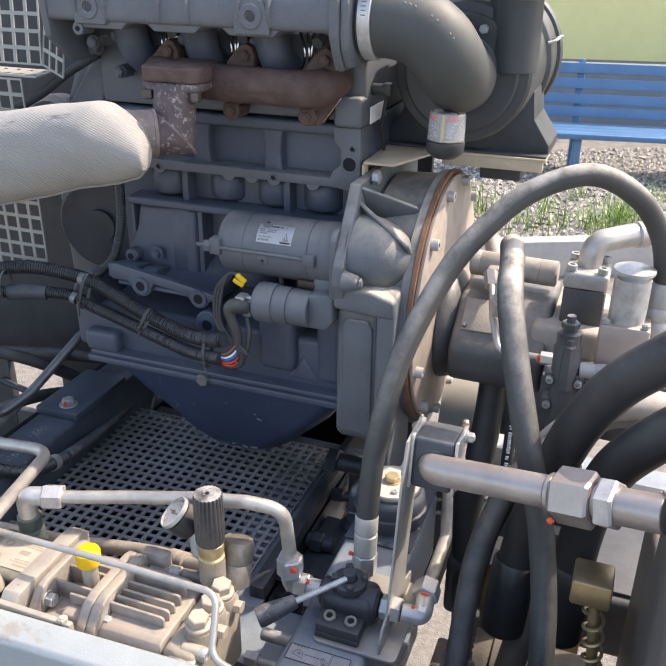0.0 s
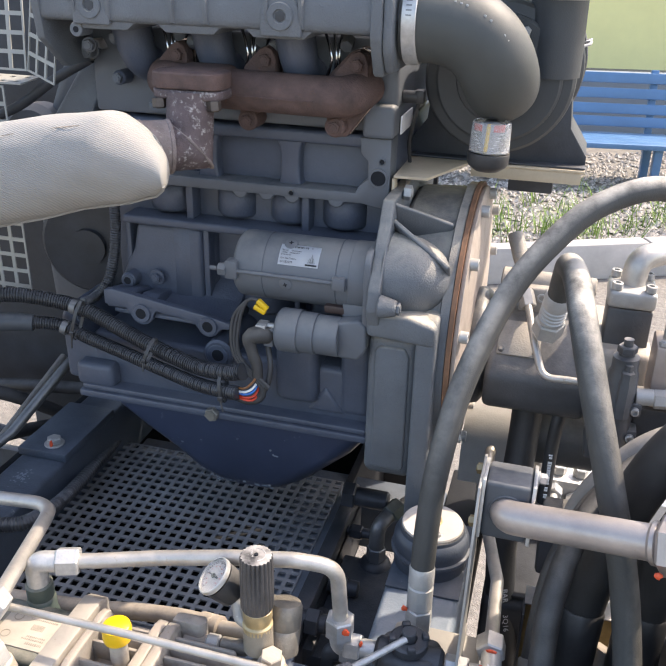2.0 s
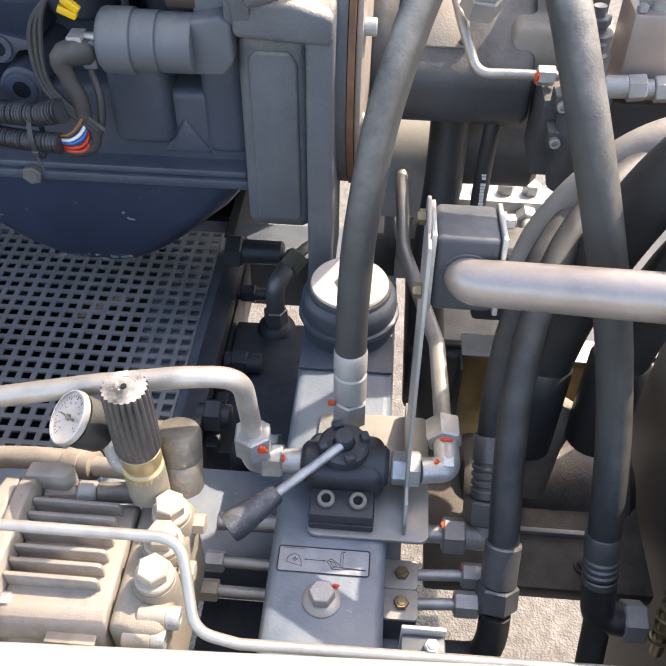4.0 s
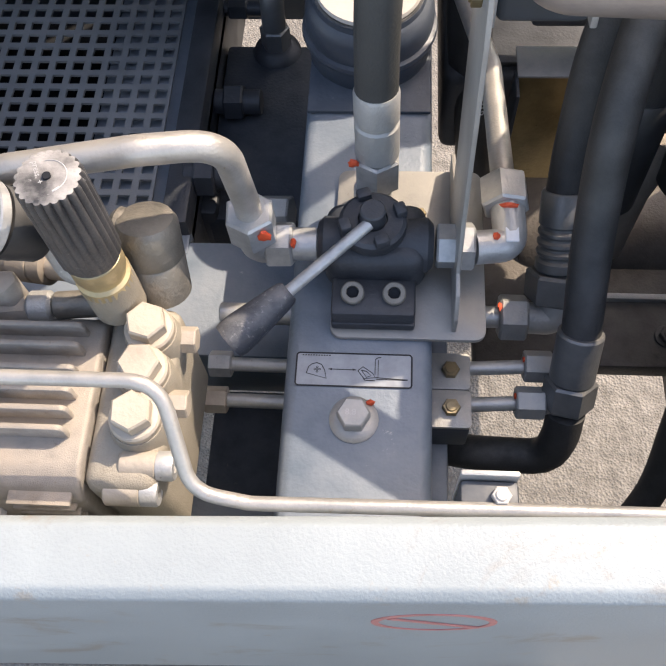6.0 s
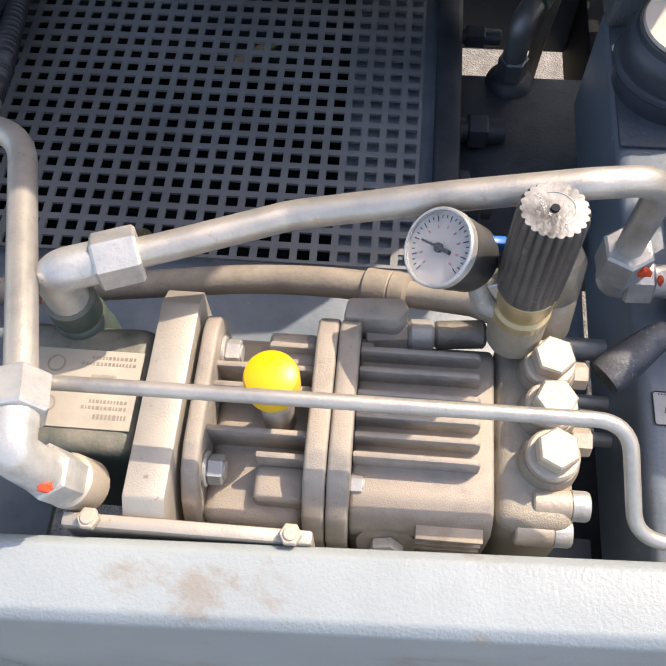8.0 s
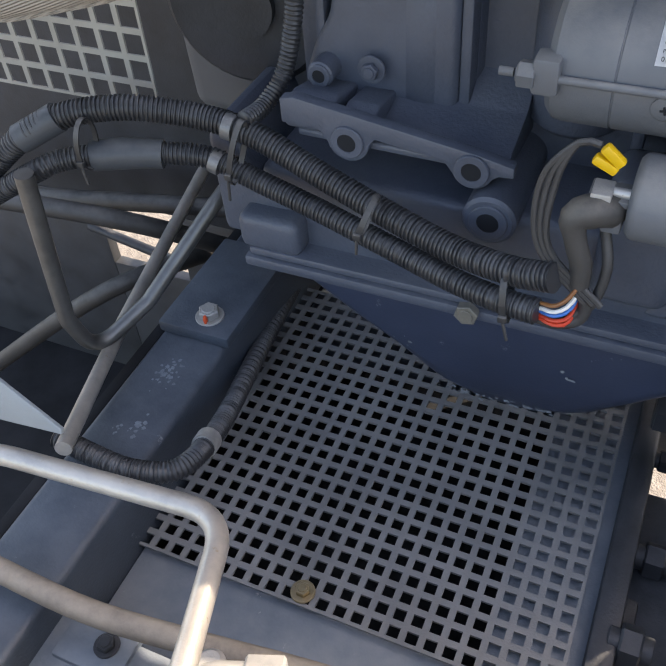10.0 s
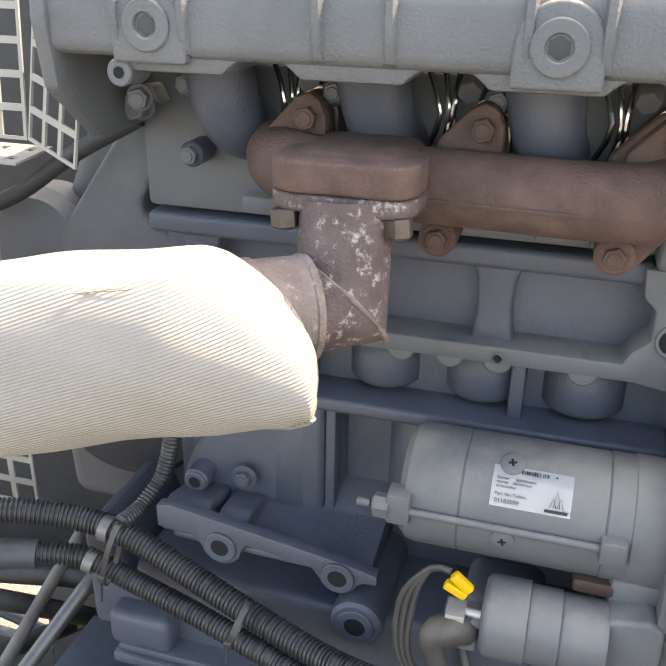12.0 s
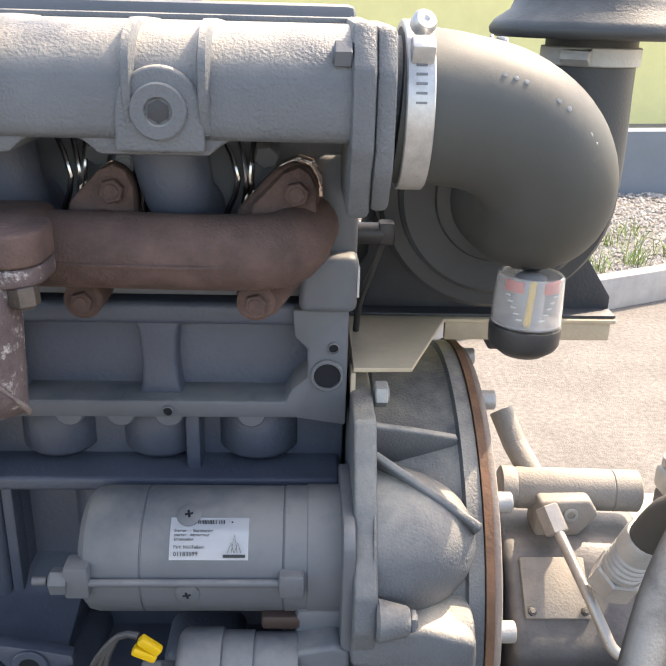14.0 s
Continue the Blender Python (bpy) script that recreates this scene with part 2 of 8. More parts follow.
def fabric_material():
    m = mat("white_ribbed_glass_fabric", (0.33, 0.318, 0.295), 0.8, 0, 0.05, 9, 0.0, spots=0.1, spotcol=(0.46, 0.40, 0.29))
    n, l = m.node_tree.nodes, m.node_tree.links
    tc = n.new("ShaderNodeTexCoord")
    mp = n.new("ShaderNodeMapping")
    mp.inputs["Rotation"].default_value = (0, radians(21), 0)
    l.new(tc.outputs["Object"], mp.inputs["Vector"])
    w = n.new("ShaderNodeTexWave")
    w.wave_type = 'BANDS'
    w.bands_direction = 'Z'
    w.inputs["Scale"].default_value = 165
    w.inputs["Distortion"].default_value = 0.4
    l.new(mp.outputs[0], w.inputs["Vector"])
    bp = n.new("ShaderNodeBump")
    bp.inputs["Strength"].default_value = 0.35
    bp.inputs["Distance"].default_value = 0.0010
    wx = n.new("ShaderNodeTexWave")
    wx.wave_type = 'BANDS'
    wx.bands_direction = 'X'
    wx.inputs["Scale"].default_value = 230
    wx.inputs["Distortion"].default_value = 1.5
    l.new(mp.outputs[0], wx.inputs["Vector"])
    ad = n.new("ShaderNodeMath")
    ad.operation = 'MULTIPLY_ADD'
    ad.inputs[1].default_value = 0.10
    l.new(wx.outputs["Fac"], ad.inputs[0])
    l.new(w.outputs["Fac"], ad.inputs[2])
    bp.inputs["Strength"].default_value = 0.75
    l.new(ad.outputs[0], bp.inputs["Height"])
    l.new(bp.outputs[0], n["Principled BSDF"].inputs["Normal"])
    return m


FABRIC = fabric_material()


def glass_material(name, rough=0.02):
    m = bpy.data.materials.new(name)
    m.use_nodes = True
    b = m.node_tree.nodes["Principled BSDF"]
    b.inputs["Base Color"].default_value = (0.98, 0.98, 0.98, 1)
    b.inputs["Transmission Weight"].default_value = 1.0
    b.inputs["Roughness"].default_value = rough
    b.inputs["IOR"].default_value = 1.3
    return m


GLASS = glass_material("clear_plastic", 0.10)

BOWL = glass_material("hazy_clear_plastic", 0.18)
BOWL.node_tree.nodes["Principled BSDF"].inputs["Transmission Weight"].default_value = 0.86
DIALGREY = mat("dusty_grey_dial", (0.44, 0.415, 0.415), 0.5, 0, 0.12, 60, 0)
BRONZE = mat("dull_bronze_fitting", (0.20, 0.185, 0.16), 0.5, 0.45, 0.25, 30, 0.3, dust=0.5, spots=0.2, spotcol=(0.16, 0.13, 0.1))

PUMPDUST = mat("beige_dusty_pump_casting", (0.30, 0.28, 0.25), 0.7, 0.1, 0.15, 25, 0.3, 400, dust=0.8, dustcol=(0.42, 0.37, 0.31))
COUPLING = mat("dusty_brown_coupling_plate", (0.34, 0.29, 0.25), 0.65, 0.1, 0.2, 30, 0.3, dust=0.4)
# ferrule zinc darkened, with the hoses' shade put into its colour
FERRULE = mat("shaded_crimped_ferrule", (0.17, 0.175, 0.18), 0.42, 0.5, 0.15, 40, 0.15, 500, dust=0.3)

# near-black sheet colour that stands in for deep shade
SHADEBLACK = mat("shade_black_sheet", (0.022, 0.023, 0.025), 0.65, 0, 0.3, 12, 0.1)
DULLPIPE = mat("dull_brownish_steel_pipe", (0.37, 0.325, 0.30), 0.4, 0.6, 0.2, 18, 0.1, 500, dust=0.35, dustcol=(0.45, 0.40, 0.35), spots=0.2, spotcol=(0.30, 0.24, 0.2))
PALEHOSE = mat("pale_dusty_hose_rubber", (0.24, 0.22, 0.20), 0.75, 0, 0.15, 25, 0.2, dust=0.6, dustcol=(0.42, 0.38, 0.33))

# darker copy of the frame paint: grime plus shade put into the colour
FRAMEDARK = mat("grimy_shaded_frame_paint", (0.050, 0.066, 0.088), 0.5, 0, 0.25, 14, 0.25, 300, dust=0.25, dustcol=(0.16, 0.17, 0.18), spots=0.12, spotcol=(0.2, 0.22, 0.24))
CHIP = mat("pale_scraped_paint", (0.17, 0.195, 0.22), 0.6, 0, 0.3, 80, 0.2)
PALESHEET = mat("pale_dusty_sheet", (0.36, 0.36, 0.35), 0.6, 0, 0.15, 12, 0.1, dust=0.3)

for dull in (SHADEBLACK, HOLE):
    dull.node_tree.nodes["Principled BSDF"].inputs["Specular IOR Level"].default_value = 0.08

GRIP = mat("worn_blue_black_grip", (0.030, 0.036, 0.048), 0.5, 0, 0.3, 60, 0.3, 400, dust=0.35, dustcol=(0.3, 0.29, 0.28), spots=0.85, spotcol=(0.20, 0.20, 0.205))
GOLD = mat("clean_gold_brass", (0.48, 0.38, 0.21), 0.42, 0.5, 0.2, 50, 0.15, dust=0.3, dustcol=(0.5, 0.42, 0.3))
CANISTER = mat("blue_grey_filter_paint", (0.045, 0.056, 0.074), 0.42, 0, 0.15, 18, 0.12, dust=0.3, dustcol=(0.2, 0.2, 0.2), spots=0.1, spotcol=(0.12, 0.14, 0.16))
STRAPSTEEL = mat("matt_galvanised_strap", (0.34, 0.33, 0.31), 0.5, 0.4, 0.18, 18, 0.1, 500, dust=0.3, spots=0.2, spotcol=(0.25, 0.24, 0.22))
# dusty sheet with the shade on it put into a dark base colour
SHADEDECK = mat("dusty_shade_dark_deck_sheet", (0.042, 0.050, 0.062), 0.6, 0, 0.25, 40, 0.3, 300, dust=0.2, dustcol=(0.13, 0.125, 0.12), spots=0.15, spotcol=(0.09, 0.09, 0.09))
WORNPRINT = mat("worn_white_print", (0.42, 0.41, 0.40), 0.6, 0, 0.25, 120, 0)
PLATEINK = mat("faded_brown_print", (0.25, 0.22, 0.18), 0.6, 0, 0.2, 60, 0)


# ---- mesh helpers ----
SCRATCH = bpy.data.meshes.new("scratch")


def V(*a):
    return Vector(a[0]) if len(a) == 1 else Vector(a)


def pour(bm, tmp):
    tmp.to_mesh(SCRATCH)
    tmp.free()
    bm.from_mesh(SCRATCH)
    return bm


def fresh():
    return bmesh.new()


def basis(d):
    d = V(d).normalized()
    u = d.orthogonal().normalized() if abs(d.z) > 0.95 else V(0, 0, 1).cross(d).normalized()
    return u, d.cross(u), d


def box(bm, c, s, bev=0.002, rot=(0, 0, 0), seg=2):
    t = bmesh.new()
    bmesh.ops.create_cube(t, size=1)
    bmesh.ops.scale(t, vec=s, verts=t.verts)
    if bev > 0:
        bmesh.ops.bevel(t, geom=t.edges[:], offset=min(bev, min(s) * 0.45), segments=seg, affect='EDGES', profile=0.5)
    bmesh.ops.transform(t, matrix=pose(*c, *rot), verts=t.verts)
    return pour(bm, t)


def span(bm, lo, hi, bev=0.002, seg=2):
    return box(bm, [(a + b) / 2 for a, b in zip(lo, hi)], [abs(b - a) for a, b in zip(lo, hi)], bev, seg=seg)


def lathe(bm, p, d, prof, n=28, phase=0.0):
    u, v, d = basis(d)
    p = V(p)
    rings = []
    for r, h in prof:
        o = p + d * h
        if r < 1e-6:
            rings.append([bm.verts.new(o)])
        else:
            rings.append([bm.verts.new(o + u * (r * math.cos(phase + 2 * math.pi * i / n)) + v * (r * math.sin(phase + 2 * math.pi * i / n))) for i in range(n)])
    for a, b in zip(rings, rings[1:]):
        for i in range(n):
            j = (i + 1) % n
            if len(a) == 1 and len(b) == 1:
                continue
            if len(a) == 1:
                bm.faces.new((a[0], b[j], b[i]))
            elif len(b) == 1:
                bm.faces.new((a[i], a[j], b[0]))
            else:
                bm.faces.new((a[i], a[j], b[j], b[i]))
    if len(rings[0]) > 1:
        bm.faces.new(rings[0][::-1])
    if len(rings[-1]) > 1:
        bm.faces.new(rings[-1])
    return bm


def cyl(bm, p, q, r, r2=None, n=24, bev=0.001):
    r2 = r if r2 is None else r2
    d = V(q) - V(p)
    L = d.length
    b = min(bev, L * 0.3, r * 0.4, r2 * 0.4)
    return lathe(bm, p, d, [(r - b, 0), (r, b), (r2, L - b), (r2 - b, L)], n)


def hexa(bm, p, q, r, phase=0.26):
    d = V(q) - V(p)
    L = d.length
    c = min(r * 0.1, L * 0.2)
    return lathe(bm, p, d, [(r * 0.9, 0), (r, c), (r, L - c), (r * 0.9, L)], 6, phase)


def annulus(bm, p, d, ro, ri, h, n=24):
    b = min(0.0008, h * 0.3)
    u, v, d = basis(d)
    prof = [(ri, 0), (ro - b, 0), (ro, b), (ro, h - b), (ro - b, h), (ri, h), (ri, 0)]
    rings = [[bm.verts.new(V(p) + d * hh + u * (r * math.cos(2 * math.pi * i / n)) + v * (r * math.sin(2 * math.pi * i / n))) for i in range(n)] for r, hh in prof[:-1]]
    rings.append(rings[0])
    for a, c in zip(rings, rings[1:]):
        for i in range(n):
            j = (i + 1) % n
            bm.faces.new((a[i], a[j], c[j], c[i]))
    return bm


def curve_pts(pts, step=0.006):
    pts = [V(p) for p in pts]
    e = [pts[0] * 2 - pts[1], *pts, pts[-1] * 2 - pts[-2]]
    out = []
    for a, b, c, d in zip(e, e[1:], e[2:], e[3:]):
        k = max(2, int((c - b).length / step))
        for i in range(k):
            t = i / k
            out.append(0.5 * ((2 * b) + (c - a) * t + (2 * a - 5 * b + 4 * c - d) * t * t + (3 * b - a - 3 * c + d) * t ** 3))
    return out + [pts[-1]]


def fillet(pts, rad, n=8):
    pts = [V(p) for p in pts]
    out = [pts[0]]
    for a, b, c in zip(pts, pts[1:], pts[2:]):
        u, w = (a - b), (c - b)
        ang = u.angle(w)
        cut = min(rad / math.tan(ang / 2), u.length * 0.48, w.length * 0.48)
        s, e = b + u.normalized() * cut, b + w.normalized() * cut
        for i in range(n + 1):
            t = i / n
            out.append(s * (1 - t) ** 2 + b * (2 * t * (1 - t)) + e * t * t)
    return out + [pts[-1]]


def sweep(bm, pts, r, n=14, cap=True):
    """A tube along pts; r is a number or a function of the arc length."""
    pts = [V(p) for p in pts]
    tang = [(b - a).normalized() for a, b in zip(pts, pts[1:])]
    u = tang[0].orthogonal().normalized()
    s, rings = 0.0, []
    for i, p in enumerate(pts):
        t = tang[0] if i == 0 else tang[-1] if i == len(pts) - 1 else (tang[i - 1] + tang[i]).normalized()
        u = (u - t * u.dot(t)).normalized()
        w = t.cross(u)
        if i:
            s += (p - pts[i - 1]).length
        rad = r(s) if callable(r) else r
        rings.append([bm.verts.new(p + u * (rad * math.cos(2 * math.pi * k / n)) + w * (rad * math.sin(2 * math.pi * k / n))) for k in range(n)])
    for a, b in zip(rings, rings[1:]):
        for i in range(n):
            j = (i + 1) % n
            bm.faces.new((a[i], a[j], b[j], b[i]))
    if cap:
        bm.faces.new(rings[0][::-1])
        bm.faces.new(rings[-1])
    return bm


def extr(bm, outline, origin, u, v, depth, bev=0.0015, seg=2):
    """Extrudes a 2D outline (in the axes u, v from origin) along the vector depth."""
    t = bmesh.new()
    o, u, v, dp = V(origin), V(u), V(v), V(depth)
    lo = [t.verts.new(o + u * a + v * b) for a, b in outline]
    f = t.faces.new(lo)
    ext = bmesh.ops.extrude_face_region(t, geom=[f])
    bmesh.ops.translate(t, vec=dp, verts=[g for g in ext["geom"] if isinstance(g, bmesh.types.BMVert)])
    bmesh.ops.recalc_face_normals(t, faces=t.faces[:])
    if bev > 0:
        bmesh.ops.bevel(t, geom=t.edges[:], offset=bev, segments=seg, affect='EDGES', profile=0.5, clamp_overlap=True)
    return pour(bm, t)


def loft(bm, rings, cap=True):
    vs = [[bm.verts.new(p) for p in ring] for ring in rings]
    n = len(vs[0])
    for a, b in zip(vs, vs[1:]):
        for i in range(n):
            j = (i + 1) % n
            bm.faces.new((a[i], a[j], b[j], b[i]))
    if cap:
        bm.faces.new(vs[0][::-1])
        bm.faces.new(vs[-1])
    return bm


def round_rect(cx, cy, hx, hy, r, n=6):
    out = []
    r = min(r, hx * 0.98, hy * 0.98)
    for sx, sy, a0 in ((1, 1, 0), (-1, 1, 90), (-1, -1, 180), (1, -1, 270)):
        for i in range(n + 1):
            a = radians(a0 + 90 * i / n)
            out.append((cx + sx * (hx - r) + r * math.cos(a), cy + sy * (hy - r) + r * math.sin(a)))
    return out


def finish(bm, name, material, angle=38):
    bmesh.ops.recalc_face_normals(bm, faces=bm.faces[:])
    me = bpy.data.meshes.new(name)
    bm.to_mesh(me)
    bm.free()
    me.materials.append(material)
    me.polygons.foreach_set("use_smooth", [True] * len(me.polygons))
    me.set_sharp_from_angle(angle=radians(angle))
    return me


def thing(name, at, label, category, group="", kind=""):
    e = new(name)
    e.empty_display_size = 0.02
    e.location = at
    e.matrix_basis = Matrix.Translation(at)
    return tagged(e, label, category, group, kind)


def part(name, bm, material, parent, label="", angle=38):
    ob = new(name, finish(bm, name, material, angle))
    ob.parent = parent
    root = parent
    inv = Matrix.Identity(4)
    while root is not None:
        inv = inv @ (root.matrix_basis.inverted() if root.parent is None else Matrix.Identity(4))
        root = root.parent
    ob.matrix_parent_inverse = inv if parent.parent is None else Matrix.Identity(4)
    return tagged(ob, label)


def solo(name, bm, material, label, category, group="", kind="", angle=38):
    return tagged(new(name, finish(bm, name, material, angle)), label, category, group, kind)


def words(name, text, size, m, material, parent):
    """Flat lettering on the plane of the pose m."""
    cu = bpy.data.curves.new(name, 'FONT')
    cu.body, cu.size, cu.extrude, cu.resolution_u = text, size, 0.00008, 2
    tmp = bpy.data.objects.new(name, cu)
    scene.collection.objects.link(tmp)
    dg = bpy.context.evaluated_depsgraph_get()
    me = bpy.data.meshes.new_from_object(tmp.evaluated_get(dg))
    bpy.data.objects.remove(tmp)
    me.transform(m)
    me.materials.clear()
    me.materials.append(material)
    ob = new(name, me)
    ob.parent = parent
    ob.matrix_parent_inverse = parent.matrix_basis.inverted() if parent.parent is None else Matrix.Identity(4)
    return ob


def dab(c, s, bev=0.0):
    """An uneven brush dab of paint about c."""
    t = bmesh.new()
    bmesh.ops.create_icosphere(t, subdivisions=2, radius=0.62)
    for v in t.verts:
        k = V(c) * 900
        v.co *= 1 + 0.22 * math.sin(7 * v.co.x + k.x) * math.cos(6 * v.co.z + k.y) + 0.14 * math.sin(11 * v.co.y + k.z)
    bmesh.ops.scale(t, vec=s, verts=t.verts)
    bmesh.ops.translate(t, vec=V(c), verts=t.verts)
    return t


def hex_bolt(parent, p, d, r=0.009, h=0.008, material=None, washer=0.0, name="bolt", socket=False):
    d = V(d).normalized()
    p = V(p)
    bm = fresh()
    if washer:
        cyl(bm, p, p + d * 0.0025, washer, n=24, bev=0.0006)
        p = p + d * 0.0025
    if socket:
        lathe(bm, p, d, [(r, 0), (r, h - 0.0008), (r - 0.0008, h), (r * 0.55, h), (r * 0.55, h * 0.4), (0, h * 0.4)], 20)
    else:
        hexa(bm, p, p + d * h, r)
        cyl(bm, p + d * h * 0.9, p + d * (h + 0.0012), r * 0.62, n=16, bev=0.0004)
    return part(name, bm, material or ZINCDULL, parent)


def hose_fitting(parent, p, q, r, rings=3, material=None, name="ferrule"):
    """A crimped ferrule from p to q."""
    d = V(q) - V(p)
    L = d.length
    prof = [(r * 0.92, 0), (r, L * 0.04), (r, L * 0.35)]
    for i in range(rings):
        a = L * (0.4 + 0.5 * i / rings)
        prof += [(r, a), (r * 0.9, a + L * 0.03), (r * 0.9, a + L * 0.06), (r, a + L * 0.09)]
    prof += [(r, L * 0.97), (r * 0.9, L)]
    return part(name, lathe(fresh(), p, d, prof, 24), material or ZINCDULL, parent)


# ---- ground, kerb, bed, building ----
bm = fresh()
bmesh.ops.create_grid(bm, x_segments=4, y_segments=4, size=300)
solo("ground", bm, GROUND, "pale dusty asphalt yard with loose grit", "ground", kind="structure")

KA, KB = V(-3.2, 3.05, 0), V(6.5, 7.85, 0)
KD = (KB - KA).normalized()
KN = V(-KD.y, KD.x, 0)
kerb = thing("kerb", KA, "weathered grey concrete kerb edging the gravel bed", "kerb", kind="structure")
bm0 = box(fresh(), (0.49, 0.05, 0.10), (0.985, 0.10, 0.20), 0.008)
kerb_mesh = finish(bm0, "kerb_stone", CURBM)
for i in range(11):
    k = new("kerb_stone", kerb_mesh)
    k.parent = kerb
    k.matrix_basis = Matrix.Translation(KD * i) @ Matrix.Rotation(math.atan2(KD.y, KD.x), 4, 'Z')
bm = extr(fresh(), [(0, 0.0), (11, 0.0), (11, 6), (0, 6)], KA + KN * 0.1, KD, KN, V(0, 0, 0.15), 0)
solo("gravel_bed", bm, mat("bed_soil", (0.19, 0.175, 0.15), 0.95, 0, 0.3, 12, 0.6, 120), "grey gravel and soil planting bed behind the kerb", "gravel bed", kind="structure")

rnd = random.Random(4)
bm = fresh()
for i in range(15000):
    a, b = rnd.uniform(1.9, 7.6), 0.12 + 2.1 * rnd.random() ** 1.6
    c = KA + KD * a + KN * b + V(0, 0, 0.155)
    s = rnd.uniform(0.011, 0.027)
    t = [V(math.cos(q) * s * rnd.uniform(.7, 1.2), math.sin(q) * s * rnd.uniform(.6, 1.1), rnd.uniform(-.3, .3) * s) for q in (0, 1.3, 2.5, 3.8, 5.0)]
    vs = [bm.verts.new(c + q) for q in t]
    top = bm.verts.new(c + V(0, 0, s * 0.65))
    for j in range(5):
        bm.faces.new((vs[j], vs[(j + 1) % 5], top))
solo("gravel", bm, PEBBLE, "loose grey and beige pebbles on the bed", "gravel", kind="stuff", angle=20)

bm = fresh()
for i in range(150):
    a = rnd.choice((rnd.gauss(3.3, 0.5), rnd.gauss(2.6, 0.35), rnd.gauss(4.3, 0.5), rnd.gauss(5.6, 0.5)))
    b = abs(rnd.gauss(0.35, 0.28)) + 0.1
    base = KA + KD * a + KN * b + V(0, 0, 0.15)
    for j in range(rnd.randint(8, 16)):
        ang, lean, h = rnd.uniform(0, 6.28), rnd.uniform(0.03, 0.17), rnd.uniform(0.05, 0.18)
        o = base + V(rnd.gauss(0, .03), rnd.gauss(0, .03), 0)
        d = V(math.cos(ang), math.sin(ang), 0)
        w = V(-d.y, d.x, 0) * 0.0028
        p1, p2 = o + d * lean * 0.4 + V(0, 0, h * 0.6), o + d * lean + V(0, 0, h)
        q = [bm.verts.new(x) for x in (o - w, o + w, p1 + w * .8, p1 - w * .8, p2)]
        bm.faces.new((q[0], q[1], q[2], q[3]))
        bm.faces.new((q[3], q[2], q[4]))
solo("grass_tufts", bm, BLADE, "green grass tufts growing through the gravel bed", "grass", kind="stuff", angle=20)

# building: yellow render on a grey plinth
WA = V(-12.0, 11.5, 0)
WD = V(1.0, 0.20, 0).normalized()
WN = V(-WD.y, WD.x, 0)
bm = extr(fresh(), [(0, 0.0), (34, 0.0), (34, 4.6), (0, 4.6)], WA, WD, V(0, 0, 1), WN * 6.0, 0)
solo("wall_yellow", bm, WALLYEL, "pale yellow-green rendered building beyond the low wall", "wall", kind="structure")
bm = extr(fresh(), [(0, 0), (22, 0), (22, 0.70), (0, 0.70)], V(-8.0, 6.0, 0), WD, V(0, 0, 1), WN * 0.25, 0)
solo("wall_low", bm, WALLGREY, "low dark grey rendered boundary wall", "wall", kind="structure")

# bench
BO = V(-0.5, 5.95, 0.0)
BX = V(1, 0.16, 0).normalized()
BY = V(-BX.y, BX.x, 0)
bench = thing("bench", BO, "blue painted slatted bench on the gravel bed", "bench")
brot = (0, 0, math.degrees(math.atan2(BX.y, BX.x)))


def bench_bar(name, a, b, z, size, tilt=0):
    c = BO + BX * a + BY * b + V(0, 0, z)
    t = fresh()
    box(t, (0, 0, 0), size, 0.006)
    bmesh.ops.transform(t, matrix=Matrix.Translation(c) @ Matrix.Rotation(radians(brot[2]), 4, 'Z') @ Matrix.Rotation(radians(tilt), 4, 'X'), verts=t.verts)
    part(name, t, BENCHBLUE, bench)


for z, b in ((0.82, 0.47), (0.72, 0.445), (0.62, 0.42), (0.535, 0.40)):
    bench_bar("back_slat", 0.55, b, z, (2.4, 0.03, 0.07), -12)
for b in (0.02, 0.12, 0.22, 0.32):
    bench_bar("seat_slat", 0.55, b, 0.45, (2.4, 0.085, 0.035), 3)
for a in (0.12, 0.98, 1.70):
    bench_bar("leg", a, 0.06, 0.29, (0.055, 0.055, 0.30))
    bench_bar("leg", a, 0.36, 0.29, (0.055, 0.055, 0.30))
    bench_bar("back_post", a, 0.46, 0.60, (0.05, 0.035, 0.56), -12)
    bench_bar("crossbar", a, 0.21, 0.42, (0.05, 0.36, 0.04))

# ---- machine frame ----
frame_thing = thing("machine_frame", (-0.2, 1.2, 0.5), "blue-grey welded steel frame of the machine", "machine frame")
bm = fresh()
span(bm, (-0.287, 0.757, 0.72), (-0.186, 1.262, 0.847), 0.010, 3)
part("side_rail", bm, FRAMEBLUE, frame_thing)
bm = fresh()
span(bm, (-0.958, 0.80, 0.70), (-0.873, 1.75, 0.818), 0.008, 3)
left_rail = part("side_rail", bm, FRAMEDARK, frame_thing, "grimy, shade-darkened blue side rail with scraped paint")
bm = fresh()
for cx, cy, k, w in ((-0.918, 1.205, 46, 0.012), (-0.905, 1.125, 20, 0.007), (-0.925, 1.12, 8, 0.006)):
    for i in range(k):
        x, y, q = rnd.gauss(cx, w * 0.7), rnd.gauss(cy, w), rnd.uniform(0.0008, 0.0026)
        zc = 0.8183 + rnd.uniform(0, 0.0003)
        bm.faces.new([bm.verts.new((min(-0.880, x + q * rnd.uniform(0.6, 1.5) * math.cos(t)), y + q * rnd.uniform(0.6, 1.5) * math.sin(t), zc)) for t in (0, 1.1, 2.3, 3.4, 4.4, 5.4)])
tagged(part("paint_chips", bm, CHIP, left_rail), kind="stuff")
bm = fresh()
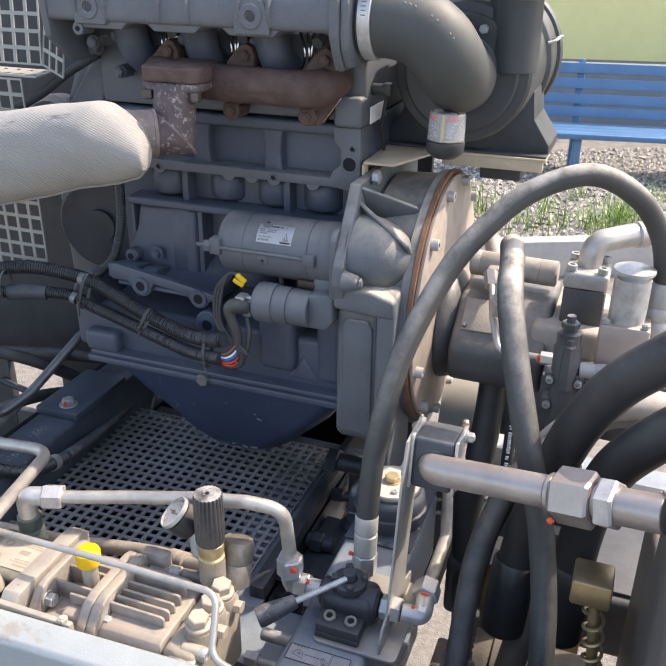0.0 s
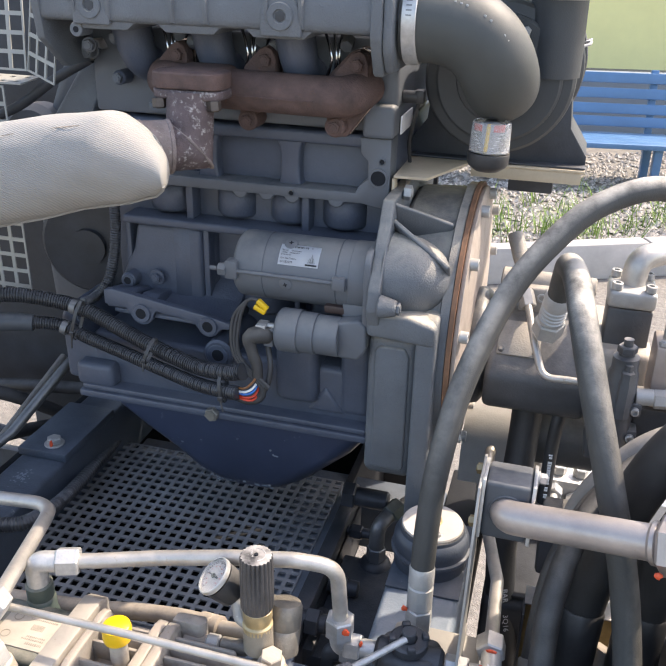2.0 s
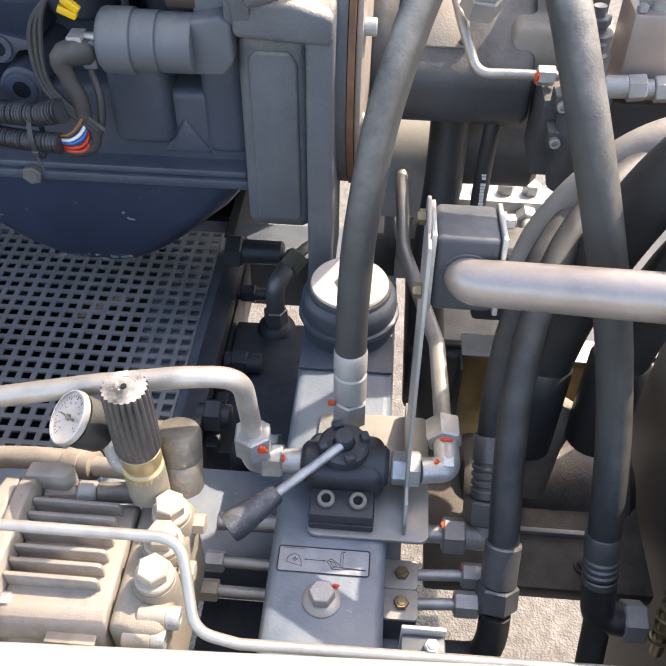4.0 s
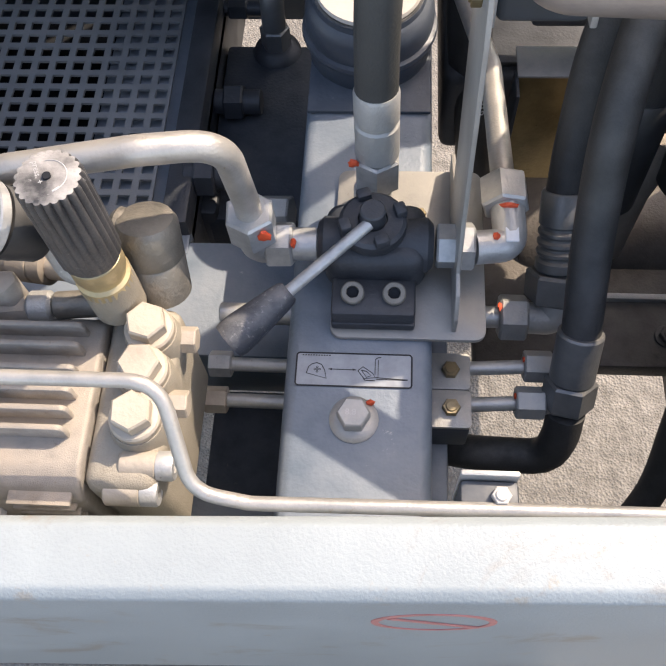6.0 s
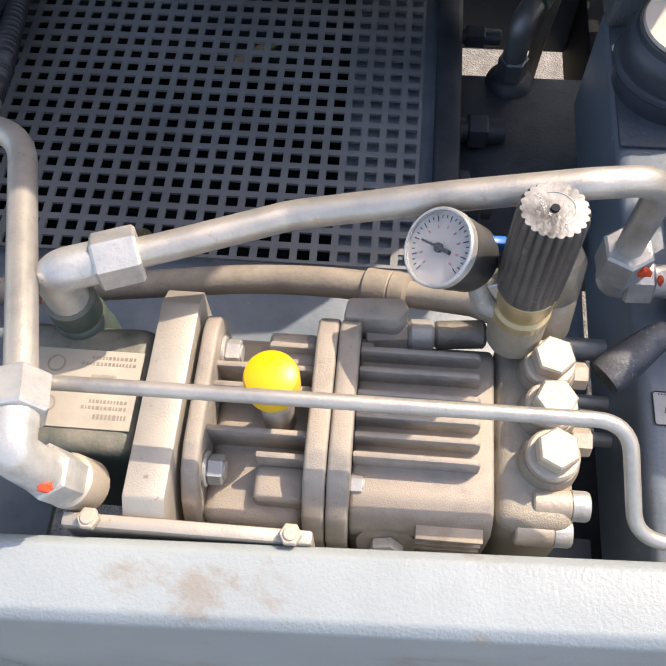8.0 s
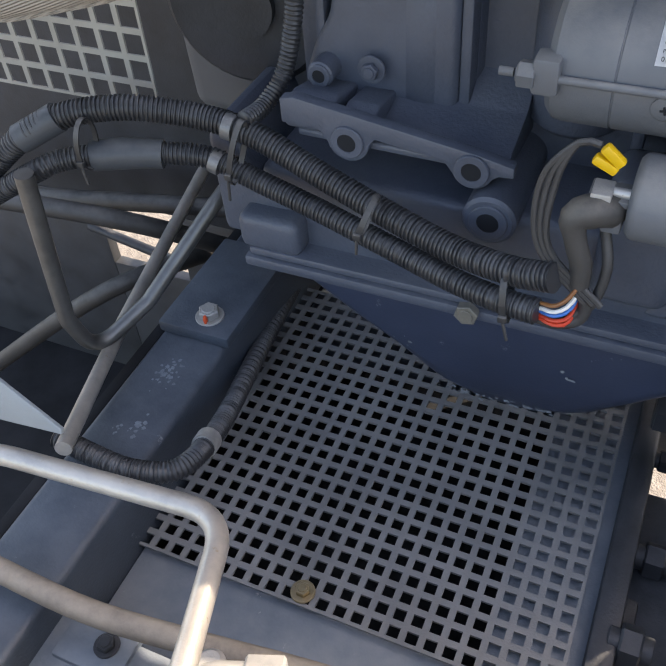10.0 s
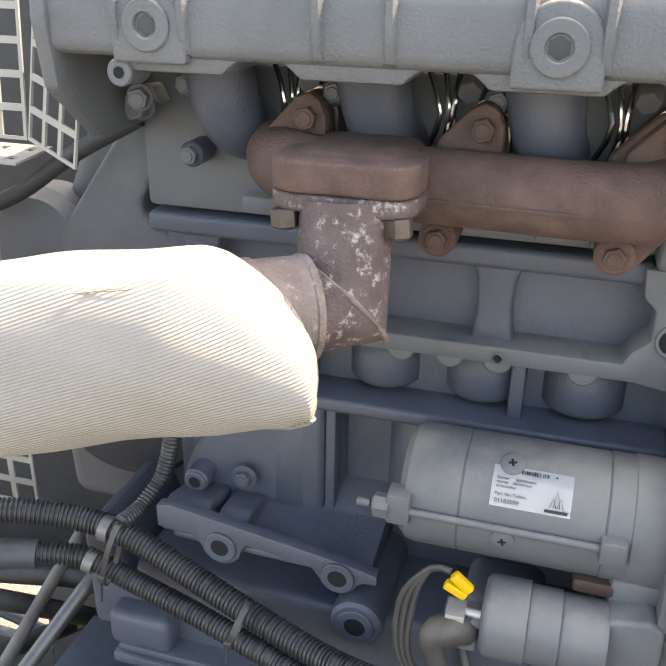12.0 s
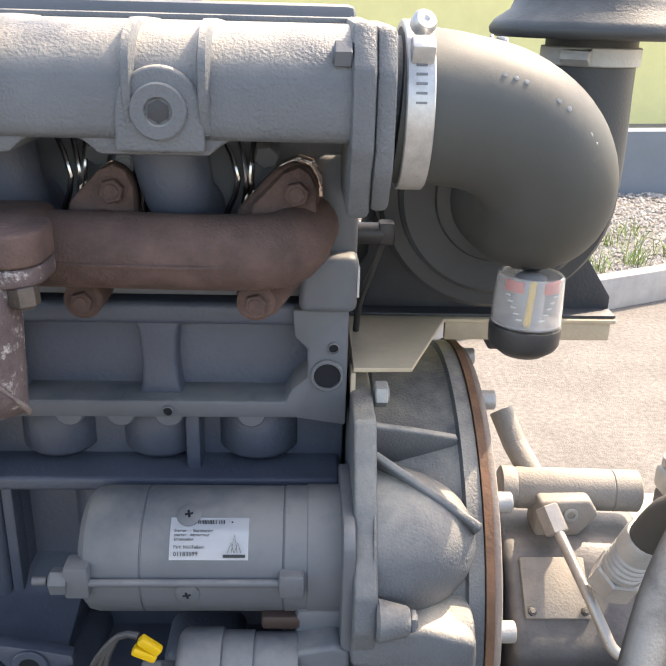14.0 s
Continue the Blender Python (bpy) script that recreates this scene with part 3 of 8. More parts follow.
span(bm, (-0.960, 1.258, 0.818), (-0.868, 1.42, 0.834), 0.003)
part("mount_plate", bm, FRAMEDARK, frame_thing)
b = hex_bolt(frame_thing, (-0.905, 1.285, 0.834), (0, 0, 1), 0.0125, 0.010, ZINCDULL, 0.017)
part("paint_mark", dab((-0.902, 1.2715, 0.8425), (0.004, 0.004, 0.010), 0.001), REDINK, b)
bm = fresh()
span(bm, (-0.873, 0.94, 0.64), (-0.287, 1.055, 0.722), 0.004)
part("cross_member", bm, FRAMEBLUE, frame_thing)
# rear member in the shade-dark frame tone, so no sunlit strip shows
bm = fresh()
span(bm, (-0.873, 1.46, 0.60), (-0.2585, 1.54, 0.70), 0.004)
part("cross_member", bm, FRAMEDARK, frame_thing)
# added dark block that hides sunlit ground past the rail's end
part("dark_gap_block", span(fresh(), (-0.258, 1.263, 0.58), (-0.186, 1.62, 0.700), 0.004), SHADEBLACK, frame_thing)
bm = fresh()
span(bm, (-0.512, 1.04, 0.708), (-0.40, 1.47, 0.7235), 0.003)
part("support_flange", bm, FRAMEBLUE, frame_thing)
bm = fresh()
span(bm, (-0.186, 1.60, 0.55), (0.30, 1.68, 0.70), 0.004)
part("cross_member", bm, FRAMEBLUE, frame_thing)
# angle under the rail, beside the sill
bm = fresh()
span(bm, (-0.186, 0.757, 0.70), (-0.168, 1.10, 0.745), 0.003)
part("rail_flange", bm, FRAMEBLUE, frame_thing)
part("corner_plate", span(fresh(), (-0.955, 0.773, 0.772), (-0.692, 0.938, 0.780), 0.002), FRAMEBLUE, frame_thing)
part("corner_plate", span(fresh(), (-0.375, 0.757, 0.700), (-0.2885, 0.822, 0.708), 0.002), FRAMEBLUE, frame_thing)
# added sheet in place of the shaded ground between pump and rail
part("gap_shade_sheet", span(fresh(), (-0.375, 0.760, 0.640), (-0.200, 0.938, 0.646), 0.001), SHADEDECK, frame_thing)
# flanged bolt and decal on the rail
bm = lathe(fresh(), (-0.238, 0.8405, 0.847), (0, 0, 1), [(0.0162, 0), (0.0164, 0.0014), (0.0155, 0.0026), (0.0118, 0.0046), (0.0095, 0.0050)], 32)
hexa(bm, (-0.238, 0.8405, 0.8515), (-0.238, 0.8405, 0.8625), 0.0110)
b = part("rail_bolt", bm, ZINCDULL, frame_thing)
words("head_stamp", "8.8", 0.006, pose(-0.2435, 0.8385, 0.86275), ZINC, b)
part("paint_mark", dab((-0.2275, 0.8515, 0.852), (0.005, 0.003, 0.004), 0.001), REDINK, b)
DZ = 0.8474
DC = V(-0.2395, 0.8762, DZ)


def on_decal(u, v, up=0.0006):
    """A place on the pictogram plate, u to the right and v up, in plate units."""
    return DC + V(u * 0.000259, v * 0.000259, up)


decal = part("decal", extr(fresh(), round_rect(DC.x, DC.y, 0.03975, 0.01255, 0.0020, 4), (0, 0, DZ - 0.0003), (1, 0, 0), (0, 1, 0), (0, 0, 0.0008), 0), DECAL, frame_thing, "worn aluminium pictogram plate with a dark border")
bm = fresh()
edge = [on_decal(a, b) for a, b in round_rect(0, 0, 151.5, 46.5, 8, 4)]
sweep(bm, edge + [edge[0], edge[1]], 0.00055, 6, False)
hood = [(-124, -12), (-119, 6), (-111, 14), (-98, 18), (-85, 13), (-76, -3), (-71, -26)]
sweep(bm, [on_decal(u, v) for u, v in hood + [hood[0], hood[1]]], 0.00032, 5)
for u, v in ((-96, 6), (-96, -7), (-102.5, -0.5), (-89.5, -0.5), (-96, -0.5)):
    annulus(bm, on_decal(u, v, 0.0003), (0, 0, 1), 0.00085, 0.00045, 0.0004, 10)
sweep(bm, [on_decal(-66, 1), on_decal(6, 0)], 0.00028, 5)
for u, s_ in ((-68, 1), (8, -1)):
    t = fresh()
    t.faces.new([t.verts.new(on_decal(u + a * s_, 0.5 + b, 0.0007)) for a, b in ((0, 0), (11, -3.2), (11, 3.2))])
    pour(bm, t)
for run in ([(11, -2), (24, 10), (50, -8), (57, -20), (28, -24), (11, -2)], [(20, 0), (34, -3), (46, -15), (34, -20), (20, 0)], [(26, -24), (30, -28), (56, -29)], [(57, -20), (64, -20), (64, 30)], [(56, -12), (56, 18), (56, 32), (63, 37), (71, 38)], [(57, -20), (90, -22), (141, -24)], [(60, -25), (141, -25.5)]):
    sweep(bm, [on_decal(u, v) for u, v in run], 0.00030, 5)
for u in range(-137, -62, 7):
    t = fresh()
    t.faces.new([t.verts.new(on_decal(u + a, 38 + b, 0.0007)) for a, b in ((0, 0), (4.5, 0), (4.5, 3.2), (0, 3.2))])
    pour(bm, t)
part("pictogram", bm, INK, decal)

# front sill
sill = thing("front_sill", (-0.1, 0.73, 0.55), "light grey textured steel sill with rusty scuffs", "sill")
bm = extr(fresh(), [(0.695, 0.50), (0.695, 0.924), (0.701, 0.930), (0.734, 0.930), (0.740, 0.924), (0.740, 0.50)], (-0.735, 0, 0), (0, 1, 0), (0, 0, 1), (1.40, 0.052, 0), 0.002, 2)
part("sill_beam", bm, SILL, sill)
bm = extr(fresh(), [(0.680, 0.50), (0.680, 0.935), (0.690, 0.948), (0.760, 0.948), (0.772, 0.94), (0.772, 0.50)], (-0.98, 0, 0), (0, 1, 0), (0, 0, 1), (0.255, 0.0, 0), 0.010, 3)
part("corner_post", bm, SILL, sill)
sign = part("warning_decal", annulus(fresh(), (-0.186, 0.7158, 0.850), (0.037, -1, 0), 0.037, 0.0325, 0.001, 40), REDPAINT, sill, "faded red no-access ring decal")
t = fresh()
box(t, (0, 0, 0), (0.064, 0.0008, 0.0045), 0)
bmesh.ops.transform(t, matrix=pose(-0.186, 0.7148, 0.850, 0, 35, 2.1), verts=t.verts)
part("bar", t, REDPAINT, sign)

# added backdrop: dark panels stand in for the shaded hollow behind the guards
bulk = thing("dark_backdrop", (-1.4, 1.57, 0.3), "added dark backdrop panels behind the mesh guards", "panel")
for lo, hi in (((-1.95, 1.56, 0.72), (-0.965, 1.58, 1.78)), ((-1.95, 1.56, 0.30), (-1.300, 1.58, 0.7198)), ((-1.148, 1.56, 0.30), (-0.965, 1.58, 0.7198)), ((-1.2998, 1.56, 0.30), (-1.1482, 1.58, 0.585))):
    part("panel", span(fresh(), lo, hi, 0.002), DARKMETAL, bulk)
# black floor sheet added in place of shaded ground
part("shade_floor", span(fresh(), (-1.95, 0.90, 0.290), (-0.98, 1.80, 0.2995), 0.002), SHADEBLACK, bulk)
part("brace", sweep(fresh(), [(-1.32, 1.552, 0.665), (-1.14, 1.552, 0.628)], 0.008, 10), DARKMETAL, bulk)
part("panel_post", span(fresh(), (-1.02, 1.585, 0.0), (-0.97, 1.63, 1.70), 0.004), DARKMETAL, bulk)

# added pan: paints the shade seen through the floor plate's holes
bp_ = thing("shade_pan", (-0.68, 1.3, 0.5), "added black pan standing in for the shade under the floor plate", "pan")
part("sheet", span(fresh(), (-0.96, 0.90, 0.50), (-0.43, 1.80, 0.515), 0.003), SHADEBLACK, bp_)
part("side", span(fresh(), (-0.445, 0.90, 0.515), (-0.43, 1.80, 0.71), 0.002), SHADEBLACK, bp_)
# tall unseen wall, added to keep sun off the sheet
part("back_wall", span(fresh(), (-0.96, 1.80, 0.50), (-0.36, 1.815, 1.25), 0.002), SHADEBLACK, bp_)
part("end_wall", span(fresh(), (-0.975, 0.90, 0.50), (-0.96, 1.80, 0.81), 0.002), SHADEBLACK, bp_)
# added tank, only there to darken the space under the pump
tk = thing("dark_filler_tank", (0.1, 1.5, 0.62), "added black tank that fills the dark space below the pump", "tank")
part("tank_body", span(fresh(), (-0.165, 1.26, 0.60), (0.34, 1.60, 0.715), 0.012, 3), DARKMETAL, tk)
part("lid", span(fresh(), (-0.150, 1.275, 0.7155), (0.325, 1.585, 0.722), 0.002), DARKMETAL, tk)
for x in (-0.135, 0.02, 0.17):
    hex_bolt(tk, (x, 1.29, 0.722), (0, 0, 1), 0.007, 0.006, ZINCDULL, 0.009)
    hex_bolt(tk, (x, 1.57, 0.722), (0, 0, 1), 0.007, 0.006, ZINCDULL, 0.009)

# perforated floor plate
NX, NY, P, H = 24, 23, 0.0183, 0.0116
X0, Y0, ZT = -0.8775, 1.044, 0.735
bm = fresh()
wv = {}


def gv(x, y, z):
    k = (round(x, 5), round(y, 5), z)
    if k not in wv:
        wv[k] = bm.verts.new((x, y, z))
    return wv[k]


for i in range(NX):
    for j in range(NY):
        x, y, m0 = X0 + i * P, Y0 + j * P, (P - H) / 2
        o = [(x, y), (x + P, y), (x + P, y + P), (x, y + P)]
        q = [(x + m0, y + m0), (x + P - m0, y + m0), (x + P - m0, y + P - m0), (x + m0, y + P - m0)]
        for k in range(4):
            n_ = (k + 1) % 4
            bm.faces.new((gv(*o[k], ZT), gv(*o[n_], ZT), gv(*q[n_], ZT), gv(*q[k], ZT)))
            bm.faces.new((gv(*q[k], ZT), gv(*q[n_], ZT), gv(*q[n_], ZT - .003), gv(*q[k], ZT - .003)))
            bm.faces.new((gv(*o[n_], ZT - .003), gv(*o[k], ZT - .003), gv(*q[k], ZT - .003), gv(*q[n_], ZT - .003)))
        for k, ok in ((0, j == 0), (1, i == NX - 1), (2, j == NY - 1), (3, i == 0)):
            if ok:
                n_ = (k + 1) % 4
                bm.faces.new((gv(*o[n_], ZT), gv(*o[k], ZT), gv(*o[k], ZT - .003), gv(*o[n_], ZT - .003)))
floor_plate = thing("perforated_plate", (-0.66, 1.25, 0.73), "dusty grey square-hole perforated steel floor plate", "perforated plate")
part("plate", bm, GRID, floor_plate, angle=20)
hex_bolt(floor_plate, (-0.690, 1.058, ZT), (0, 0, 1), 0.0075, 0.006, YZINC, 0.0125)

# ---- diesel engine ----
STUDG = mat("greasy_grey_plug", (0.20, 0.19, 0.165), 0.5, 0.3, 0.2, 60, 0.2)
engine = thing("diesel_engine", (-0.55, 1.45, 0.95), "grey painted diesel engine with dark blue oil pan", "engine")
crankcase = part("crankcase", span(fresh(), (-0.80, 1.375, 0.975), (-0.356, 1.64, 1.39), 0.006), BLOCKBLUE, engine)
for x, w in ((-0.672, 0.047), (-0.545, 0.043), (-0.435, 0.043)):
    part("cylinder_bulge", cyl(fresh(), (x, 1.385, 1.10), (x, 1.385, 1.24), w, n=28, bev=0.008), BLOCKBLUE, engine, angle=60)
for x, w in ((-0.70, 0.036), (-0.595, 0.032), (-0.51, 0.032), (-0.428, 0.034)):
    part("cylinder_bulge", cyl(fresh(), (x, 1.385, 1.245), (x, 1.385, 1.292), w, n=28, bev=0.006), BLOCKBLUE, engine, angle=60)
part("bay_ledge", span(fresh(), (-0.80, 1.345, 1.368), (-0.392, 1.40, 1.386), 0.005, 3), BLOCKBLUE, engine)
part("bay_ledge", span(fresh(), (-0.765, 1.332, 1.228), (-0.360, 1.40, 1.241), 0.004, 3), BLOCKBLUE, engine)
for x in (-0.505, -0.630, -0.755):
    bm = extr(fresh(), [(-0.020, 1.30), (-0.015, 1.312), (-0.0135, 1.335), (-0.015, 1.358), (-0.021, 1.372), (0.021, 1.372), (0.015, 1.358), (0.0135, 1.335), (0.015, 1.312), (0.020, 1.30)], (x, 1.354, 0), (1, 0, 0), (0, 0, 1), (0, 0.045, 0), 0.004, 3)
    part("bay_pillar", bm, BLOCKBLUE, engine)
for x in (-0.765, -0.635, -0.49, -0.395):
    part("web", span(fresh(), (x - 0.005, 1.345, 1.10), (x + 0.005, 1.40, 1.235), 0.003), BLOCKBLUE, engine)
for x in (-0.66, -0.48):
    part("web", span(fresh(), (x - 0.006, 1.348, 1.235), (x + 0.006, 1.40, 1.30), 0.003), BLOCKBLUE, engine)
# scalloped rail with screw bosses
bm = fresh()
ol = [(-0.80, 1.291), (-0.80, 1.307), (-0.405, 1.307), (-0.400, 1.318), (-0.388, 1.328), (-0.388, 1.352), (-0.398, 1.362), (-0.400, 1.384), (-0.357, 1.384), (-0.357, 1.287), (-0.395, 1.293)]
extr(bm, ol, (0, 1.338, 0), (1, 0, 0), (0, 0, 1), (0, 0.05, 0), 0.002)
part("gasket_rail", bm, PAINT, engine)
for x in (-0.70, -0.575, -0.535, -0.497, -0.432):
    part("screw_boss", cyl(fresh(), (x, 1.3384, 1.2955), (x, 1.38, 1.2955), 0.0118, n=24, bev=0.0015), PAINT, engine)
for p, r in (((-0.497, 1.337, 1.299), 0.0036), ((-0.3725, 1.3365, 1.331), 0.0105), ((-0.368, 1.3365, 1.354), 0.0036), ((-0.70, 1.337, 1.296), 0.0036)):
    part("screw_hole_rim", annulus(fresh(), (p[0], p[1] + 0.002, p[2]), (0, -1, 0), r * 1.25, r, 0.004, 20), PAINT, engine)
    part("bore", cyl(fresh(), (p[0], p[1] + 0.0003, p[2]), (p[0], p[1] + 0.01, p[2]), r, n=18, bev=0), HOLE, engine)
# engine mount flange with holes
bm = fresh()
def arc(cx, cz, r, a0, a1, k=10):
    return [(cx + r * math.cos(radians(a0 + (a1 - a0) * q / k)), cz + r * math.sin(radians(a0 + (a1 - a0) * q / k))) for q in range(k + 1)]


ol = [(-0.775, 1.116), (-0.775, 1.138), (-0.762, 1.141), (-0.735, 1.137), (-0.60, 1.1165), (-0.572, 1.110), (-0.572, 1.101), (-0.584, 1.100)] + arc(-0.606, 1.102, 0.0175, -20, -160) + [(-0.630, 1.106), (-0.690, 1.114)] + arc(-0.714, 1.108, 0.0190, -5, -170) + [(-0.740, 1.114)]
extr(bm, ol, (0, 1.277, 0), (1, 0, 0), (0, 0, 1), (0, 0.012, 0), 0.0012)
mount = part("mount_flange", bm, BLOCKBLUE, engine)
part("flange_web", extr(fresh(), [(1.286, 1.106), (1.300, 1.112), (1.345, 1.122), (1.385, 1.150), (1.385, 1.09), (1.286, 1.10)], (-0.765, 0, 0), (0, 1, 0), (0, 0, 1), (0.185, 0, -0.004), 0.002), BLOCKBLUE, engine)
part("ramp", extr(fresh(), [(1.280, 1.118), (1.284, 1.133), (1.302, 1.136), (1.325, 1.130), (1.345, 1.126), (1.345, 1.10), (1.280, 1.11)], (-0.774, 0, 0), (0, 1, 0), (0, 0, 1), (0.044, 0, 0), 0.006, 3), BLOCKBLUE, engine)
part("ramp", extr(fresh(), [(1.282, 1.116), (1.287, 1.127), (1.304, 1.131), (1.326, 1.127), (1.345, 1.124), (1.345, 1.10), (1.282, 1.11)], (-0.724, 0, 0), (0, 1, 0), (0, 0, 1), (0.030, 0, 0), 0.007, 3), BLOCKBLUE, engine)
part("mount_wall", extr(fresh(), [(-0.786, 1.09), (-0.780, 1.132), (-0.770, 1.158), (-0.755, 1.184), (-0.746, 1.2275), (-0.640, 1.2275), (-0.640, 1.09)], (0, 1.340, 0), (1, 0, 0), (0, 0, 1), (0, 0.04, 0), 0.008, 4), BLOCKBLUE, engine)
for p, ri in (((-0.714, 1.2735, 1.108), 0.0085), ((-0.606, 1.2735, 1.102), 0.0085), ((-0.587, 1.2635, 1.063), 0.0095), ((-0.7565, 1.3165, 1.140), 0.006)):
    bm = annulus(fresh(), (p[0], p[1] + 0.0035, p[2]), (0, -1, 0), ri * 1.75, ri, 0.003, 24)
    part("hole_rim", bm, BLOCKBLUE, engine)
    part("bore", cyl(fresh(), (p[0], p[1] + 0.0012, p[2]), (p[0], p[1] + 0.0065, p[2]), ri, n=20, bev=0), HOLE, engine)
bm = cyl(fresh(), (-0.587, 1.266, 1.063), (-0.587, 1.38, 1.063), 0.023, n=28, bev=0.003)
part("support_boss", bm, BLOCKBLUE, engine)
bm = cyl(fresh(), (-0.7565, 1.319, 1.140), (-0.7565, 1.38, 1.140), 0.012, n=20, bev=0.002)
part("screw_boss", bm, BLOCKBLUE, engine)
hex_bolt(engine, (-0.712, 1.331, 1.147), (0, -1, 0), 0.0078, 0.006, BLOCKBLUE, 0.0125)
# lower crankcase skirt
part("lower_crankcase", span(fresh(), (-0.81, 1.285, 0.965), (-0.356, 1.64, 1.06), 0.010, 3), BLOCKBLUE, engine)
part("crankcase_pad", span(fresh(), (-0.50, 1.268, 1.00), (-0.435, 1.33, 1.12), 0.014, 4), BLOCKBLUE, engine)
part("crankcase_pad", span(fresh(), (-0.405, 1.280, 0.985), (-0.3575, 1.40, 1.16), 0.014, 4), BLOCKBLUE, engine)
part("engine_foot", extr(fresh(), [(-0.86, 0.972), (-0.862, 1.08), (-0.850, 1.10), (-0.835, 1.095), (-0.815, 1.045), (-0.79, 1.015), (-0.76, 1.005), (-0.76, 0.972)], (0, 1.285, 0), (1, 0, 0), (0, 0, 1), (0, 0.2, 0), 0.008, 3), BLOCKBLUE, engine)
part("foot_pad", span(fresh(), (-0.83, 1.262, 0.975), (-0.765, 1.30, 1.015), 0.009, 3), BLOCKBLUE, engine)
part("cast_gusset", extr(fresh(), [(0, 0), (0.06, 0), (0.03, 0.045)], (-0.455, 1.2815, 0.985), (1, 0, 0), (0, 0, 1), (0, 0.05, 0), 0.006, 3), BLOCKBLUE, engine)
part("cast_gusset", extr(fresh(), [(0, 0), (0.05, 0), (0.012, 0.05), (0, 0.055)], (-0.66, 1.2815, 0.982), (1, 0, 0), (0, 0, 1), (0, 0.05, 0), 0.006, 3), BLOCKBLUE, engine)
bm = fresh()
span(bm, (-0.825, 1.258, 0.957), (-0.356, 1.64, 0.969), 0.003)
span(bm, (-0.820, 1.261, 0.970), (-0.358, 1.64, 0.979), 0.003)
part("pan_flange", bm, BLOCKBLUE, engine)
hex_bolt(engine, (-0.597, 1.262, 0.965), (0, -1, 0), 0.0115, 0.010, STUDG, 0.0, "drain_plug")
# oil pan
rings = []
for z, xa, xb, ya, yb, r in ((0.958, -0.785, -0.362, 1.265, 1.62, 0.03), (0.945, -0.772, -0.364, 1.2655, 1.61, 0.035), (0.915, -0.735, -0.385, 1.267, 1.60, 0.04), (0.880, -0.690, -0.420, 1.269, 1.58, 0.05), (0.850, -0.657, -0.452, 1.273, 1.56, 0.05), (0.828, -0.630, -0.478, 1.282, 1.54, 0.055), (0.815, -0.606, -0.500, 1.300, 1.52, 0.05), (0.810, -0.585, -0.52, 1.32, 1.50, 0.03)):
    rings.append([(x, y, z) for x, y in round_rect((xa + xb) / 2, (ya + yb) / 2, (xb - xa) / 2, (yb - ya) / 2, r)])
part("oil_pan", loft(fresh(), rings), PANBLUE, engine, "dark blue painted oil pan", 70)

bm = fresh()
for cx, cz, k, w in ((-0.600, 0.832, 26, 0.018), (-0.545, 0.835, 18, 0.012), (-0.520, 0.838, 12, 0.008), (-0.66, 0.90, 5, 0.01), (-0.50, 0.91, 4, 0.006)):
    for i in range(k):
        x, z, q = rnd.gauss(cx, w), rnd.gauss(cz, 0.0035), rnd.uniform(0.0006, 0.0022)
        y = 1.282 - 0.016 * min(1.0, max(0.0, (z - 0.828) / 0.06)) - 0.0012 - rnd.uniform(0, 0.0004)
        bm.faces.new([bm.verts.new((x + q * rnd.uniform(0.7, 2.2) * math.cos(t), y, z + q * rnd.uniform(0.5, 1.2) * math.sin(t))) for t in (0, 1.2, 2.4, 3.5, 4.6, 5.5)])
tagged(part("paint_chips", bm, CHIP, engine), kind="stuff")

# cylinder head
part("head_cover", span(fresh(), (-0.80, 1.365, 1.507), (-0.357, 1.60, 1.600), 0.006), PAINT, engine)
part("cylinder_head", span(fresh(), (-0.80, 1.348, 1.39), (-0.357, 1.62, 1.51), 0.006), PAINT, engine)
part("head_corner", span(fresh(), (-0.395, 1.325, 1.386), (-0.352, 1.45, 1.43), 0.006, 3), PAINT, engine)
part("head_corner", span(fresh(), (-0.385, 1.34, 1.42), (-0.352, 1.46, 1.50), 0.008, 3), PAINT, engine)
for x in (-0.46, -0.575, -0.69):
    part("head_pad", span(fresh(), (x - 0.02, 1.335, 1.395), (x + 0.02, 1.38, 1.41), 0.004), PAINT, engine)
part("type_label", box(fresh(), (-0.3495, 1.395, 1.400), (0.002, 0.075, 0.024), 0.0005), WHITE, engine, "white printed engine label")

# flywheel housing
CY, CZ = 1.447, 1.098
bm = fresh()
lathe(bm, (-0.340, CY, CZ), (1, 0, 0), [(0.17, 0), (0.190, 0.003), (0.196, 0.010), (0.199, 0.070), (0.201, 0.075), (0.206, 0.077), (0.206, 0.089), (0.19, 0.09)], 72)
housing = part("flywheel_housing", bm, CAST, engine, angle=30)
bm = fresh()
ol = [(1.30, 1.318), (1.286, 1.318), (1.268, 1.29), (1.235, 1.245), (1.216, 1.215), (1.212, 1.188), (1.222, 1.165), (1.236, 1.150), (1.26, 1.140), (1.60, 1.140), (1.60, 1.318)]
extr(bm, ol, (-0.354, 0, 0), (0, 1, 0), (0, 0, 1), (0.017, 0, 0), 0.003, 3)
part("front_flange", bm, CAST, engine)
bm = extr(fresh(), [(1.240, 0.932), (1.240, 1.136), (1.262, 1.152), (1.60, 1.152), (1.60, 0.915), (1.256, 0.915)], (-0.355, 0, 0), (0, 1, 0), (0, 0, 1), (0.0665, 0, 0), 0.009, 4)
part("lower_housing", bm, CAST, engine)
bm = extr(fresh(), [(1.224, 0.860), (1.224, 1.158), (1.240, 1.176), (1.34, 1.190), (1.34, 0.840), (1.232, 0.845)], (-0.2885, 0, 0), (0, 1, 0), (0, 0, 1), (0.0275, 0, 0), 0.006, 4)
